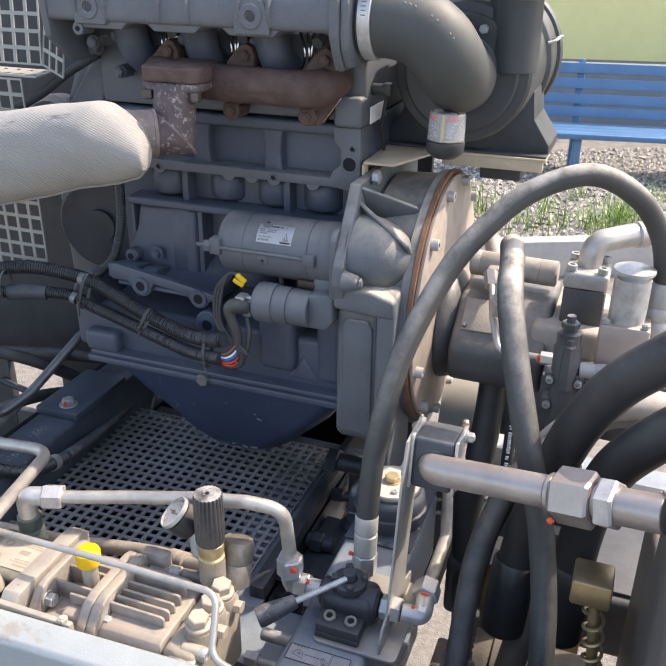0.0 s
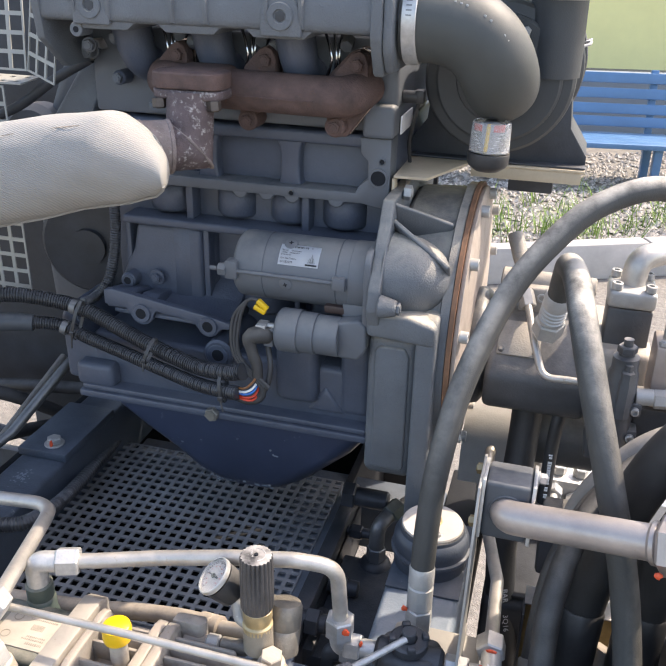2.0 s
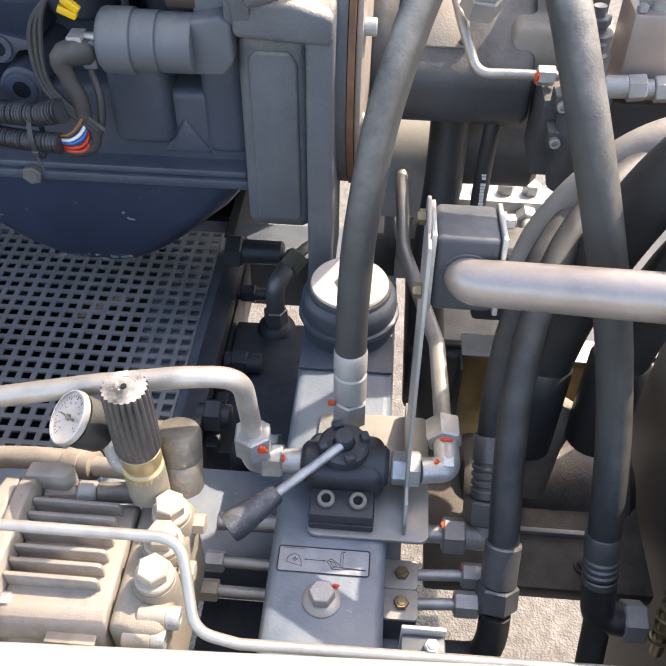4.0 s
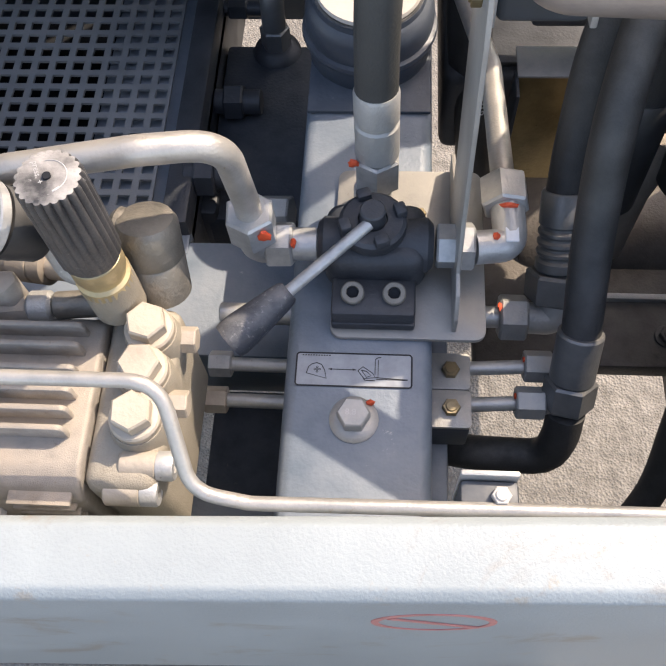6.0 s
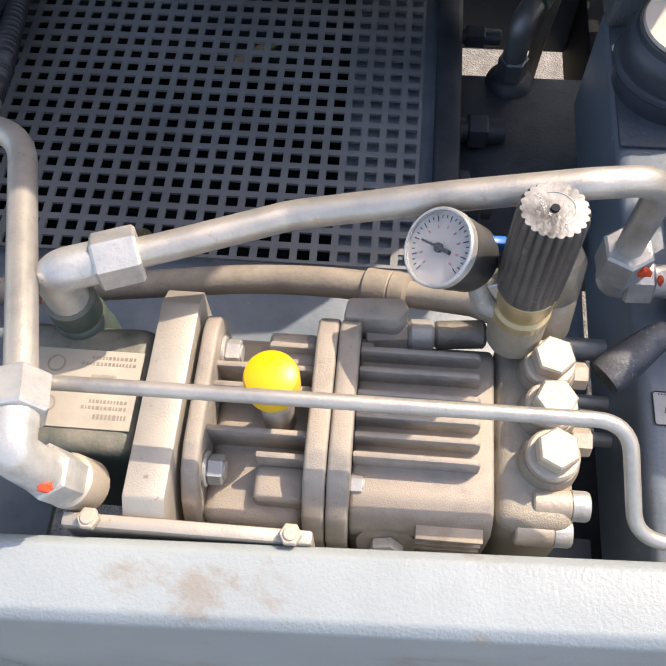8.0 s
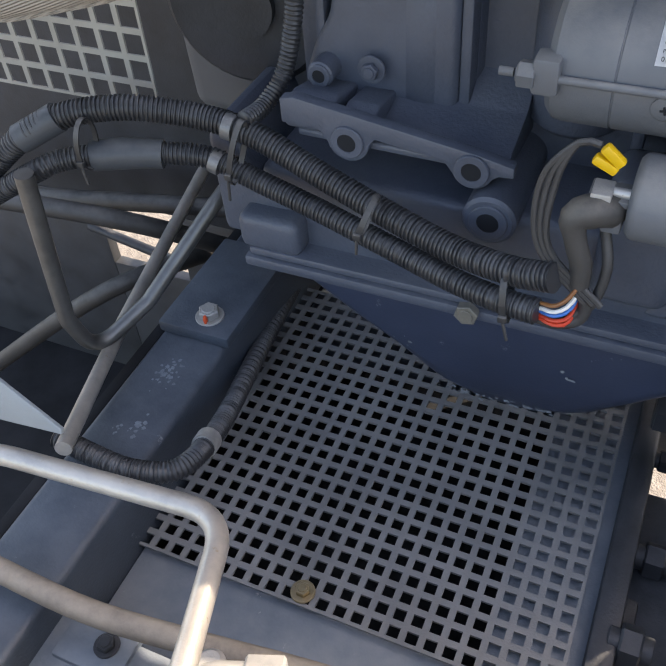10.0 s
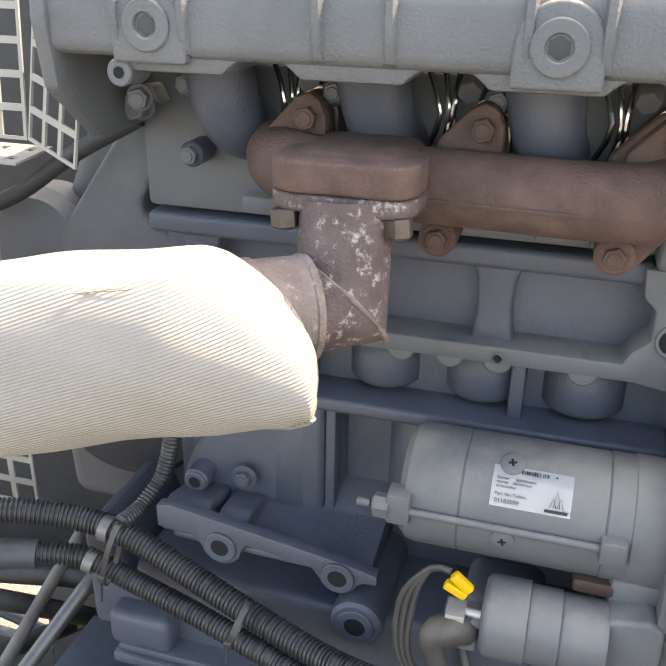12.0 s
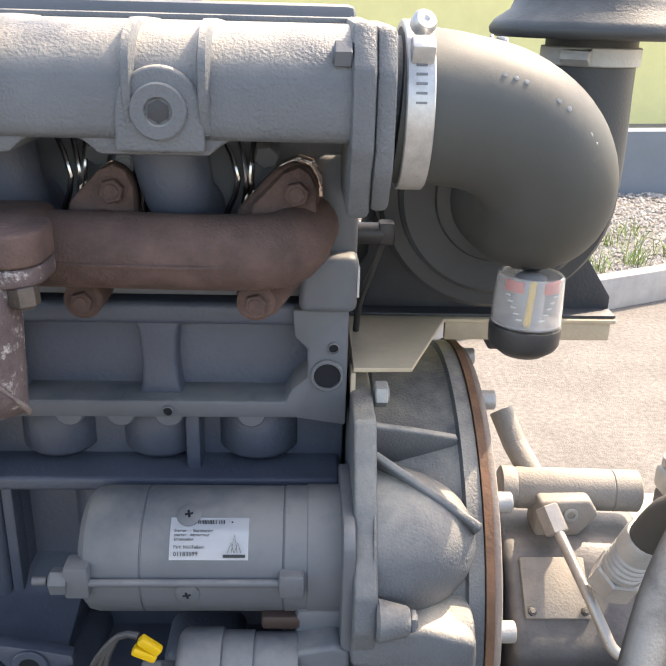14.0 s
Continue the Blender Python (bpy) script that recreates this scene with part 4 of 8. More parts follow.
part("housing_column", bm, CAST, engine)
bm = extr(fresh(), [(-0.355, 1.148), (-0.262, 1.142), (-0.262, 1.172), (-0.30, 1.184), (-0.355, 1.180)], (0, 1.222, 0), (1, 0, 0), (0, 0, 1), (0, 0.08, 0), 0.007, 4)
part("housing_ledge", bm, CAST, engine)
bm = extr(fresh(), [(-0.343, 0.938), (-0.300, 0.936), (-0.296, 0.942), (-0.297, 1.118), (-0.304, 1.130), (-0.338, 1.130), (-0.345, 1.122)], (0, 1.236, 0), (1, 0, 0), (0, 0, 1), (0, 0.012, 0), 0.0035, 3)
part("housing_panel", bm, CAST, engine)
# unseen block added behind the engine to stop sun reaching the pan
part("sun_block", span(fresh(), (-0.352, 1.605, 0.74), (-0.29, 1.79, 1.12), 0.006), BLOCKBLUE, engine)
# starter nose dome and ribs
bm = fresh()
u8 = []
for i in range(9):
    a = radians(10 * i)
    u8.append((0.058 * math.cos(a) ** 0.9 + 0.001, 0.083 * math.sin(a)))
lathe(bm, (-0.340, 1.288, 1.214), (1, 0, 0), [(0.063, 0)] + u8 + [(0, 0.0835)], 56)
part("starter_dome", bm, CAST, engine, angle=50)
for a, b in (((-0.338, 1.284, 1.292), (-0.258, 1.250, 1.255)), ((-0.338, 1.292, 1.312), (-0.266, 1.33, 1.292))):
    u_ = V(b) - V(a)
    v_ = V(0, CY - (a[1] + b[1]) / 2, CZ - (a[2] + b[2]) / 2).normalized()
    w_ = u_.cross(v_).normalized() * 0.0065
    bm = extr(fresh(), [(0, 0), (0.5, 0.008), (1, 0.018), (1, 0.05), (0, 0.06)], V(a) - w_ / 2, u_, v_, w_, 0.0022, 3)
    part("rib", bm, CAST, engine)
b = part("screw_boss", cyl(fresh(), (-0.338, 1.217, 1.196), (-0.314, 1.217, 1.196), 0.0155, 0.0105, bev=0.002), CAST, engine)
hex_bolt(engine, (-0.314, 1.217, 1.196), (1, 0, 0), 0.0085, 0.004, PAINT)
hex_bolt(engine, (-0.335, 1.336, 1.316), (1, 0, 0), 0.0105, 0.010, ZINCDULL, 0.0, "bracket_bolt")
# bare rusty plate edge, drive plate and bolts
part("plate_edge", lathe(fresh(), (-0.2505, CY, CZ), (1, 0, 0), [(0.19, 0), (0.208, 0.0005), (0.208, 0.007), (0.19, 0.0075)], 72), RUSTEDGE, engine, "bare rusty edge of the intermediate plate")
part("adapter_plate", lathe(fresh(), (-0.243, CY, CZ), (1, 0, 0), [(0.18, 0), (0.201, 0.0005), (0.202, 0.002), (0.202, 0.006), (0.196, 0.008), (0.12, 0.012), (0.10, 0.012)], 72), COUPLING, engine, "dusty beige coupling plate")
for k in range(12):
    a = radians(15 + 30 * k)
    p = (-0.236, CY + 0.191 * math.cos(a), CZ + 0.191 * math.sin(a))
    hex_bolt(engine, p, (1, 0, 0), 0.0085, 0.012, ZINCDULL, name="ring_bolt", socket=True)

# ---- intake manifold ----
intake = thing("intake_manifold", (-0.57, 1.29, 1.515), "grey cast ribbed intake manifold dusted with sand", "intake manifold")
sec = [(1.345, 1.524), (1.244, 1.522), (1.2345, 1.5235), (1.2305, 1.527), (1.2295, 1.533), (1.2295, 1.553), (1.2315, 1.563), (1.237, 1.572), (1.2465, 1.5795), (1.260, 1.5845), (1.285, 1.5875), (1.345, 1.5875)]
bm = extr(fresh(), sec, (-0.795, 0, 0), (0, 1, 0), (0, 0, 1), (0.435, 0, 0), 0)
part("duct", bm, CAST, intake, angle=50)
part("rear_lip", span(fresh(), (-0.795, 1.335, 1.585), (-0.36, 1.3448, 1.5915), 0.002), CAST, intake)


def fin_rib(x, low=1.527):
    """A drafted cast rib that stands proud on the rounded shoulder of the duct."""
    run = [(y, z) for y, z in reversed(sec[3:11])]
    run = [(y, z) for y, z in run if z >= low] + [(1.2295, low)]
    run.insert(0, (1.335, 1.5875))
    rings = []
    for i, (y, z) in enumerate(run):
        k = i / (len(run) - 1)
        up = 0.0006 + 0.0085 * math.sin(math.pi * min(1.0, max(0.0, (k - 0.05) / 0.85))) ** 1.3
        dy, dz = -math.cos(math.pi / 2 * (1 - k)), math.sin(math.pi / 2 * (1 - k))
        w, q = 0.0052 - 0.0012 * k, 0.0021
        rings.append([(x - w, y + 0.002, z - 0.002), (x - q * 1.4, y + dy * up * 0.6, z + dz * up * 0.6), (x - q, y + dy * up, z + dz * up), (x + q, y + dy * up, z + dz * up), (x + q * 1.4, y + dy * up * 0.6, z + dz * up * 0.6), (x + w, y + 0.002, z - 0.002)])
    return loft(fresh(), rings)


for x in (-0.745, -0.699, -0.613, -0.569, -0.491, -0.449):
    part("rib", fin_rib(x), CAST, intake, angle=60)
for x, bz in ((-0.474, 1.540), (-0.723, 1.543)):
    ol = [(-0.0255, bz - 0.023), (-0.0250, bz)] + [(0.0247 * math.cos(radians(a)), bz + 0.0250 * math.sin(radians(a))) for a in range(168, 0, -12)] + [(0.0250, bz), (0.0255, bz - 0.023)]
    bm = extr(fresh(), ol, (x, 1.2265, 0), (1, 0, 0), (0, 0, 1), (0, 0.03, 0), 0.0025, 3)
    part("screw_pad", bm, CAST, intake)
    bm = lathe(fresh(), (x, 1.227, bz), (0, -1, 0), [(0.0160, 0), (0.0160, 0.0022), (0.0150, 0.0030), (0.0082, 0.0030), (0.0076, 0.0022), (0.0074, 0.0006), (0, 0.0006)], 40)
    part("socket_screw", bm, CAST, intake)
    part("socket", hexa(fresh(), (x, 1.2266, bz), (x, 1.2258, bz), 0.0066, 0.5), DARKMETAL, intake)
# cast collars where the runners leave the duct
for x in (-0.703, -0.588, -0.473):
    ol = [(-0.052, 1.527), (-0.040, 1.520), (-0.034, 1.514), (0.030, 1.514), (0.036, 1.520), (0.050, 1.527), (0.050, 1.534), (-0.052, 1.534)]
    part("runner_collar", extr(fresh(), ol, (x - 0.004, 1.2345, 0), (1, 0, 0), (0, 0, 1), (0, 0.08, 0), 0.003, 2), CAST, intake)
cx = -0.746
part("lug", cyl(fresh(), (cx - .002, 1.232, 1.513), (cx - .002, 1.26, 1.513), 0.009, bev=0.001), CAST, intake)
part("bore", cyl(fresh(), (cx - .002, 1.2316, 1.513), (cx - .002, 1.24, 1.513), 0.0038, bev=0), HOLE, intake)
bm = extr(fresh(), [(1.225, 1.545), (1.232, 1.592), (1.36, 1.595), (1.36, 1.46), (1.28, 1.46), (1.232, 1.50)], (-0.806, 0, 0), (0, 1, 0), (0, 0, 1), (0.012, 0, 0), 0.003)
part("end_flange", bm, CAST, intake)
hex_bolt(intake, (-0.793, 1.236, 1.575), (1, 0, 0), 0.009, 0.010, PAINT)
hex_bolt(intake, (-0.772, 1.30, 1.487), (0.3, -1, 0), 0.008, 0.010, PAINT, 0.010)
bm = extr(fresh(), [(1.235, 1.500), (1.224, 1.520), (1.224, 1.565), (1.238, 1.590), (1.35, 1.592), (1.35, 1.475), (1.25, 1.475)], (-0.366, 0, 0), (0, 1, 0), (0, 0, 1), (0.014, 0, 0), 0.004)
extr(bm, [(1.232, 1.505), (1.228, 1.52), (1.228, 1.562), (1.240, 1.588), (1.35, 1.59), (1.35, 1.48), (1.25, 1.48)], (-0.352, 0, 0), (0, 1, 0), (0, 0, 1), (0.012, 0, 0), 0.004)
part("hose_flange", bm, CAST, intake)
hex_bolt(intake, (-0.366, 1.236, 1.572), (-1, 0, 0), 0.008, 0.010, PAINT)
part("hose_spigot", cyl(fresh(), (-0.3405, 1.29, 1.545), (-0.305, 1.29, 1.545), 0.037, n=40), CAST, intake)
# runners take the darker block paint to show the shade of their recess
for x in (-0.703, -0.588, -0.473):
    bm = sweep(fresh(), fillet([(x - 0.012, 1.310, 1.525), (x - 0.004, 1.316, 1.468), (x + 0.002, 1.37, 1.455)], 0.045, 10), lambda s: 0.027 - 0.05 * min(s, 0.06), 26)
    part("inlet_runner", bm, BLOCKBLUE, intake, angle=60)
    for dz in (1.449, 1.502):
        part("runner_lug", cyl(fresh(), (x - 0.040, 1.345, dz - 0.006), (x - 0.040, 1.318, dz - 0.006), 0.010, bev=0.002), BLOCKBLUE, intake)
        hex_bolt(intake, (x - 0.040, 1.318, dz - 0.006), (0, -1, 0), 0.0075, 0.006, PAINT)
    # oil-shiny injection lines beside each runner
for x in (-0.668, -0.553, -0.438):
    for dx, lean in ((0, 0.006), (0.011, -0.002), (-0.012, 0.012)):
        bm = sweep(fresh(), curve_pts([(x + dx, 1.335, 1.515), (x + dx + lean, 1.325, 1.485), (x + dx, 1.335, 1.45), (x + dx - 0.004, 1.345, 1.42)], 0.012), 0.0021, 8)
        part("injection_line", bm, mat("polished_steel_line", (0.5, 0.5, 0.5), 0.12, 1.0, 0.1, 30, 0), intake)
    part("line_nut", hexa(fresh(), (x + 0.02, 1.335, 1.508), (x + 0.02, 1.320, 1.500), 0.009), PAINT, intake)

# ---- exhaust manifold ----
OILYEDGE = mat("oily_bare_edge", (0.45, 0.36, 0.31), 0.2, 0.9, 0.3, 60, 0.2, spots=0.2, spotcol=(0.2, 0.09, 0.05))
exh = thing("exhaust_manifold", (-0.52, 1.29, 1.42), "rusty brown cast iron exhaust manifold", "exhaust manifold")
bm = sweep(fresh(), curve_pts([(-0.672, 1.325, 1.449), (-0.655, 1.293, 1.448), (-0.62, 1.283, 1.446), (-0.52, 1.283, 1.444), (-0.43, 1.285, 1.443), (-0.402, 1.296, 1.445), (-0.392, 1.33, 1.453)], 0.012), 0.0255, 24)
part("collector", bm, RUST, exh, angle=60)
part("cast_seam", sweep(fresh(), curve_pts([(-0.60, 1.2575, 1.4425), (-0.52, 1.2572, 1.4405), (-0.45, 1.2582, 1.4395), (-0.420, 1.2650, 1.4400)], 0.008), 0.0013, 6), RUST, exh)
for x, s in ((-0.645, 1), (-0.522, 1), (-0.400, 1)):
    ol = [(-0.030, 1.45), (-0.027, 1.472), (-0.006, 1.494), (0.004, 1.4985), (0.012, 1.494), (0.017, 1.482), (0.017, 1.45)]
    bm = extr(fresh(), ol, (x, 1.298, 0), (1, 0, 0), (0, 0, 1), (0, 0.022, 0), 0.003)
    cyl(bm, (x - 0.004, 1.335, 1.45), (x - 0.004, 1.285, 1.447), 0.020, bev=0.004)
    part("port_flange", bm, RUST, exh)
    part("gasket", extr(fresh(), [(a, b + 0.0015) for a, b in ol], (x + .002, 1.3202, 0), (1, 0, 0), (0, 0, 1), (0, 0.018, 0), 0), OILYEDGE, exh)
    hex_bolt(exh, (x + 0.003, 1.298, 1.481), (0, -1, 0), 0.0085, 0.007, RUST)
for x in (-0.545, -0.425):
    bm = cyl(fresh(), (x, 1.338, 1.403), (x, 1.296, 1.403), 0.0135, bev=0.003)
    extr(bm, [(-0.012, 0), (0.03, 0.02), (0.03, 0.035), (-0.012, 0.03)], (x, 1.300, 1.400), (1, 0, 0), (0, 0, 1), (0, 0.02, 0), 0.003)
    part("lower_lug", bm, RUST, exh)
    hex_bolt(exh, (x, 1.297, 1.403), (0, -1, 0), 0.008, 0.006, RUST)
# wide plate where the collector meets the last port
ol = [(-0.438, 1.400), (-0.428, 1.387), (-0.412, 1.389), (-0.384, 1.426), (-0.380, 1.436), (-0.382, 1.486), (-0.388, 1.496), (-0.399, 1.4995), (-0.411, 1.494), (-0.438, 1.466)]
part("end_plate", extr(fresh(), ol, (0, 1.311, 0), (1, 0, 0), (0, 0, 1), (0, 0.012, 0), 0.003, 3), RUST, exh)
part("end_gasket", extr(fresh(), [(a + 0.0025, b + 0.0018) for a, b in ol], (0, 1.3235, 0), (1, 0, 0), (0, 0, 1), (0, 0.014, 0), 0.0008), OILYEDGE, exh)
# outlet flange pair
ov = round_rect(0, 0, 0.0475, 0.028, 0.020, 6)
FX, FY = -0.5915, 1.232
part("outlet_flange", extr(fresh(), [(a * 1.0, b * 1.05) for a, b in ov], (FX, FY, 1.4525), (1, 0, 0), (0, 1, 0), (0, 0, 0.020), 0.004, 3), RUST, exh)
bm = span(fresh(), (FX - 0.038, FY - 0.012, 1.450), (FX + 0.036, FY + 0.07, 1.474), 0.010, 3)
part("outlet_neck", bm, RUST, exh)

STUD = mat("rusty_grey_stud", (0.105, 0.086, 0.074), 0.5, 0.5, 0.3, 60, 0.3, spots=0.4, spotcol=(0.2, 0.12, 0.07))
RUSTBAND = mat("speckled_rust_band", (0.22, 0.18, 0.165), 0.75, 0.2, 0.3, 60, 0.6, 500, spots=0.7, spotcol=(0.40, 0.37, 0.34))
pipe = thing("exhaust_elbow", (FX, 1.21, 1.37), "flaking rusty exhaust elbow with a banded clamp", "exhaust elbow")
part("flange", extr(fresh(), ov, (FX, FY, 1.4405), (1, 0, 0), (0, 1, 0), (0, 0, 0.0115), 0.003, 3), RUSTFLAKE, pipe)
for x, y in ((-0.5555, 1.213), (-0.6275, 1.211)):
    hex_bolt(pipe, (x, y, 1.4405), (0.1, -0.1, -1), 0.0090, 0.012, STUD)
# two straight pieces welded along a mitre
mc, d1, d2 = V(FX + 0.003, 1.209, 1.384), V(0.002, -0.014, -0.060).normalized(), V(-0.0575, -0.050, 0).normalized()
mn = (d1 + d2).normalized()
u1, v1 = basis(d1)[:2]
neck, mitre, tail = [], [], []
for i in range(40):
    a = 2 * math.pi * i / 40
    o = (u1 * math.cos(a) + v1 * math.sin(a)) * 0.0295
    m_ = mc + o - d1 * (o.dot(mn) / d1.dot(mn))
    neck.append(mc - d1 * 0.062 + o)
    mitre.append(m_)
    tail.append(m_ + d2 * (0.074 - (m_ - mc).dot(d2)))
part("bend", loft(fresh(), [neck, mitre, tail]), RUSTFLAKE, pipe, angle=25)
part("weld_bead", sweep(fresh(), [p for p in mitre[::2]] + mitre[:4:2], lambda s_: 0.0015 + 0.0007 * math.sin(s_ * 700), 8, False), RUSTBAND, pipe)
bm = lathe(fresh(), (-0.607, 1.186, 1.386), (-0.78, -0.62, 0.02), [(0.0300, -0.004), (0.0335, -0.003), (0.0335, 0.001), (0.0325, 0.002), (0.0325, 0.030), (0.034, 0.032), (0.034, 0.037), (0.030, 0.038)], 36)
part("clamp_band", bm, RUSTBAND, pipe)

# ---- fabric sleeve ----
# top and bottom lines of the sleeve along its run
SL = [(-0.5720, 1.374, 1.362), (-0.575, 1.383, 1.3565), (-0.581, 1.393, 1.3515), (-0.591, 1.402, 1.3440), (-0.603, 1.413, 1.3405), (-0.615, 1.421, 1.3355), (-0.630, 1.4295, 1.3310), (-0.650, 1.4365, 1.3275), (-0.690, 1.432, 1.319), (-0.735, 1.4255, 1.305), (-0.80, 1.413, 1.287), (-0.90, 1.400, 1.268), (-1.04, 1.385, 1.250), (-1.22, 1.370, 1.235)]
top_line = curve_pts([(a, 0, b) for a, b, c in SL], 0.006)
bm = fresh()
sacc, rg = 0.0, []
for q in top_line:
    x = q.x
    for (a0, _, c0), (a1, _, c1) in zip(SL, SL[1:]):
        if a1 <= x <= a0 + 1e-6:
            f = (a0 - x) / (a0 - a1)
            low = c0 + (c1 - c0) * f
    sacc = max(0.0, -0.606 - x)
    d = min(1.0, (-0.5745 - x) / 0.0755)
    k = max(0.0, d)
    rz, zm = (q.z - low) / 2, (q.z + low) / 2
    rz *= 1 + 0.006 * math.sin(sacc * 60)
    ry = 0.006 + 0.051 * math.sqrt(k)
    ym = 1.079 + 0.016 * (1 - k) + ry - 0.030 * min(1.0, sacc / 0.25) * k - 0.02 * max(0.0, sacc - 0.25)
    ringp = []
    for i in range(48):
        a = 2 * math.pi * i / 48
        wr = 1 + (0.020 * math.sin(3 * a + sacc * 16) + 0.012 * math.sin(5 * a - sacc * 31) + 0.010 * math.sin(9 * a + sacc * 70)) * k
        ringp.append(V(x, ym + ry * math.cos(a) * wr, zm + rz * math.sin(a) * (wr if k < 1 else 1 + (wr - 1) * 0.5)))
    rg.append(ringp)
loft(bm, rg)
wrap = thing("exhaust_sleeve", (-0.8, 1.118, 1.31), "white ribbed heat-proof fabric sleeve over the exhaust pipe", "heat sleeve")
part("sleeve", bm, FABRIC, wrap, angle=180)
bm = sweep(fresh(), [q[35] + V(0, -0.0005, -0.0010) for q in rg[::3]], 0.0020, 6)
part("seam", bm, FABRIC, wrap)
top = [q[17] + V(0, -0.0004, 0.0008) for q in rg]
for i0, i1, amp in ((18, 23, 0.0012), (19, 24, -0.0022), (31, 35, 0.0010)):
    pts = [top[i] + V(0, amp * math.sin(i * 0.9), 0) for i in range(i0, i1)]
    part("loose_thread", sweep(fresh(), curve_pts(pts, 0.004), 0.0004, 5), BROWNHOSE, wrap)

# ---- starter motor ----
SY, SZ = 1.288, 1.207
starter = thing("starter_motor", (-0.45, SY, SZ), "grey painted starter motor with white label", "starter motor")
bm = fresh()
lathe(bm, (-0.553, SY, SZ), (1, 0, 0), [(0.030, 0), (0.040, 0.001), (0.0455, 0.006), (0.047, 0.012), (0.047, 0.0455), (0.0462, 0.046), (0.0462, 0.0468), (0.047, 0.0473), (0.047, 0.1485), (0.0462, 0.149), (0.0475, 0.1505), (0.0475, 0.166), (0.0485, 0.167), (0.0485, 0.190), (0.047, 0.197), (0.047, 0.203)], 56)
part("body", bm, PAINT, starter, angle=30)
bm = extr(fresh(), round_rect(0, 0, 0.056, 0.058, 0.02, 5), (-0.362, SY - 0.006, SZ - 0.004), (0, 1, 0), (0, 0, 1), (0.009, 0, 0), 0.002)
part("mounting_flange", bm, PAINT, starter)
# through bolt with lug ends
ax = V(0, -0.049, 0.004)
for s in (1,):
    p = V(0, SY, SZ) + ax
    part("tie_rod", sweep(fresh(), [p + V(-0.545, 0, 0), p + V(-0.40, 0, 0)], 0.003, 10), PAINT, starter)
    bm = span(fresh(), (-0.5595, p.y - 0.004, p.z - 0.012), (-0.541, p.y + 0.016, p.z + 0.014), 0.003)
    part("end_lug", bm, PAINT, starter)
    bm = span(fresh(), (-0.407, p.y - 0.006, p.z - 0.010), (-0.388, p.y + 0.016, p.z + 0.009), 0.003)
    part("end_lug", bm, PAINT, starter)
    hex_bolt(starter, (-0.557, p.y + 0.002, p.z), (-1, 0, 0), 0.0095, 0.012, PAINT, name="rod_nut")
    part("rod_tip", sweep(fresh(), [p + V(-0.572, 0.002, 0), p + V(-0.582, 0.002, 0)], 0.0032, 10), PAINT, starter)
for a in (64, -9):
    d = V(0, -math.cos(radians(a)), math.sin(radians(a)))
    p = V(-0.473, SY, SZ) + d * 0.0462
    scr = part("pole_screw", lathe(fresh(), p, d, [(0.0092, 0), (0.0092, 0.0014), (0.0075, 0.0024), (0, 0.0026)], 24), PAINT, starter)
    e = V(1, 0, 0)
    for tw in (0, 90):
        dd = Matrix.Rotation(radians(tw + 12), 3, d) @ e
        part("cross_slot", sweep(fresh(), [p + d * 0.0021 - dd * 0.0030, p + d * 0.0021 + dd * 0.0030], 0.0011, 6), HOLE, scr)
# label on the cylinder
A0 = math.asin((1.2375 - SZ) / 0.0475)
LBL_X0, LBL_X1 = -0.4855, -0.4290
bm = fresh()
va = [[bm.verts.new((x, SY - 0.0474 * math.cos(a), SZ + 0.0474 * math.sin(a))) for x in (LBL_X0, LBL_X1)] for a in [A0 - 0.276 + 0.646 * i / 8 for i in range(9)]]
for a, b in zip(va, va[1:]):
    bm.faces.new((a[0], a[1], b[1], b[0]))
ext = bmesh.ops.solidify(bm, geom=bm.faces[:], thickness=-0.0004)
label = part("label", bm, WHITE, starter, "white printed type label")


def on_label(u, a):
    """The pose on the label at u metres from its left edge and the angle a from its middle."""
    ang = A0 + a
    nrm = V(0, -math.cos(ang), math.sin(ang))
    up = V(0, math.sin(ang), math.cos(ang))
    right = V(1, 0, 0)
    p = V(LBL_X0 + u, SY, SZ) + nrm * 0.0482
    m = Matrix((right, up, nrm)).transposed().to_4x4()
    return Matrix.Translation(p) @ m


words("print", "Starter     Startmotor", 0.0032, on_label(0.003, 0.137), INK, label)
words("print", "starter   démarreur", 0.0032, on_label(0.003, 0.075), INK, label)
words("print", "arrancador", 0.0032, on_label(0.003, 0.010), INK, label)
words("print", "Part. No./Teilenr.", 0.0032, on_label(0.003, -0.105), INK, label)
words("print", "01183599", 0.0044, on_label(0.003, -0.215), INK, label)
bm = fresh()
for i in range(26):
    if rnd.random() < 0.8:
        t = fresh()
        box(t, (0.011 + i * 0.00115, 0, 0), (0.0004 if rnd.random() < .6 else 0.0007, 0.0030, 0.0002), 0)
        bmesh.ops.transform(t, matrix=on_label(0, 0.290), verts=t.verts)
        pour(bm, t)
t = fresh()
lathe(t, (0.0445, 0, 0), (0, 0, 1), [(0.0007, 0), (0.0007, 0.0002)], 10)
bmesh.ops.transform(t, matrix=on_label(0, 0.290), verts=t.verts)
pour(bm, t)
for dx, h in ((0, 0.0125), (-0.0025, 0.007), (0.0025, 0.007)):
    t = fresh()
    sweep(t, [(0.0465 + dx - 0.0022, -0.003, 0), (0.0465 + dx, h - 0.003, 0), (0.0465 + dx + 0.0022, -0.003, 0)], 0.00022, 4)
    bmesh.ops.transform(t, matrix=on_label(0, -0.100), verts=t.verts)
    pour(bm, t)
t = fresh()
box(t, (0.0465, 0, 0), (0.016, 0.0022, 0.0002), 0)
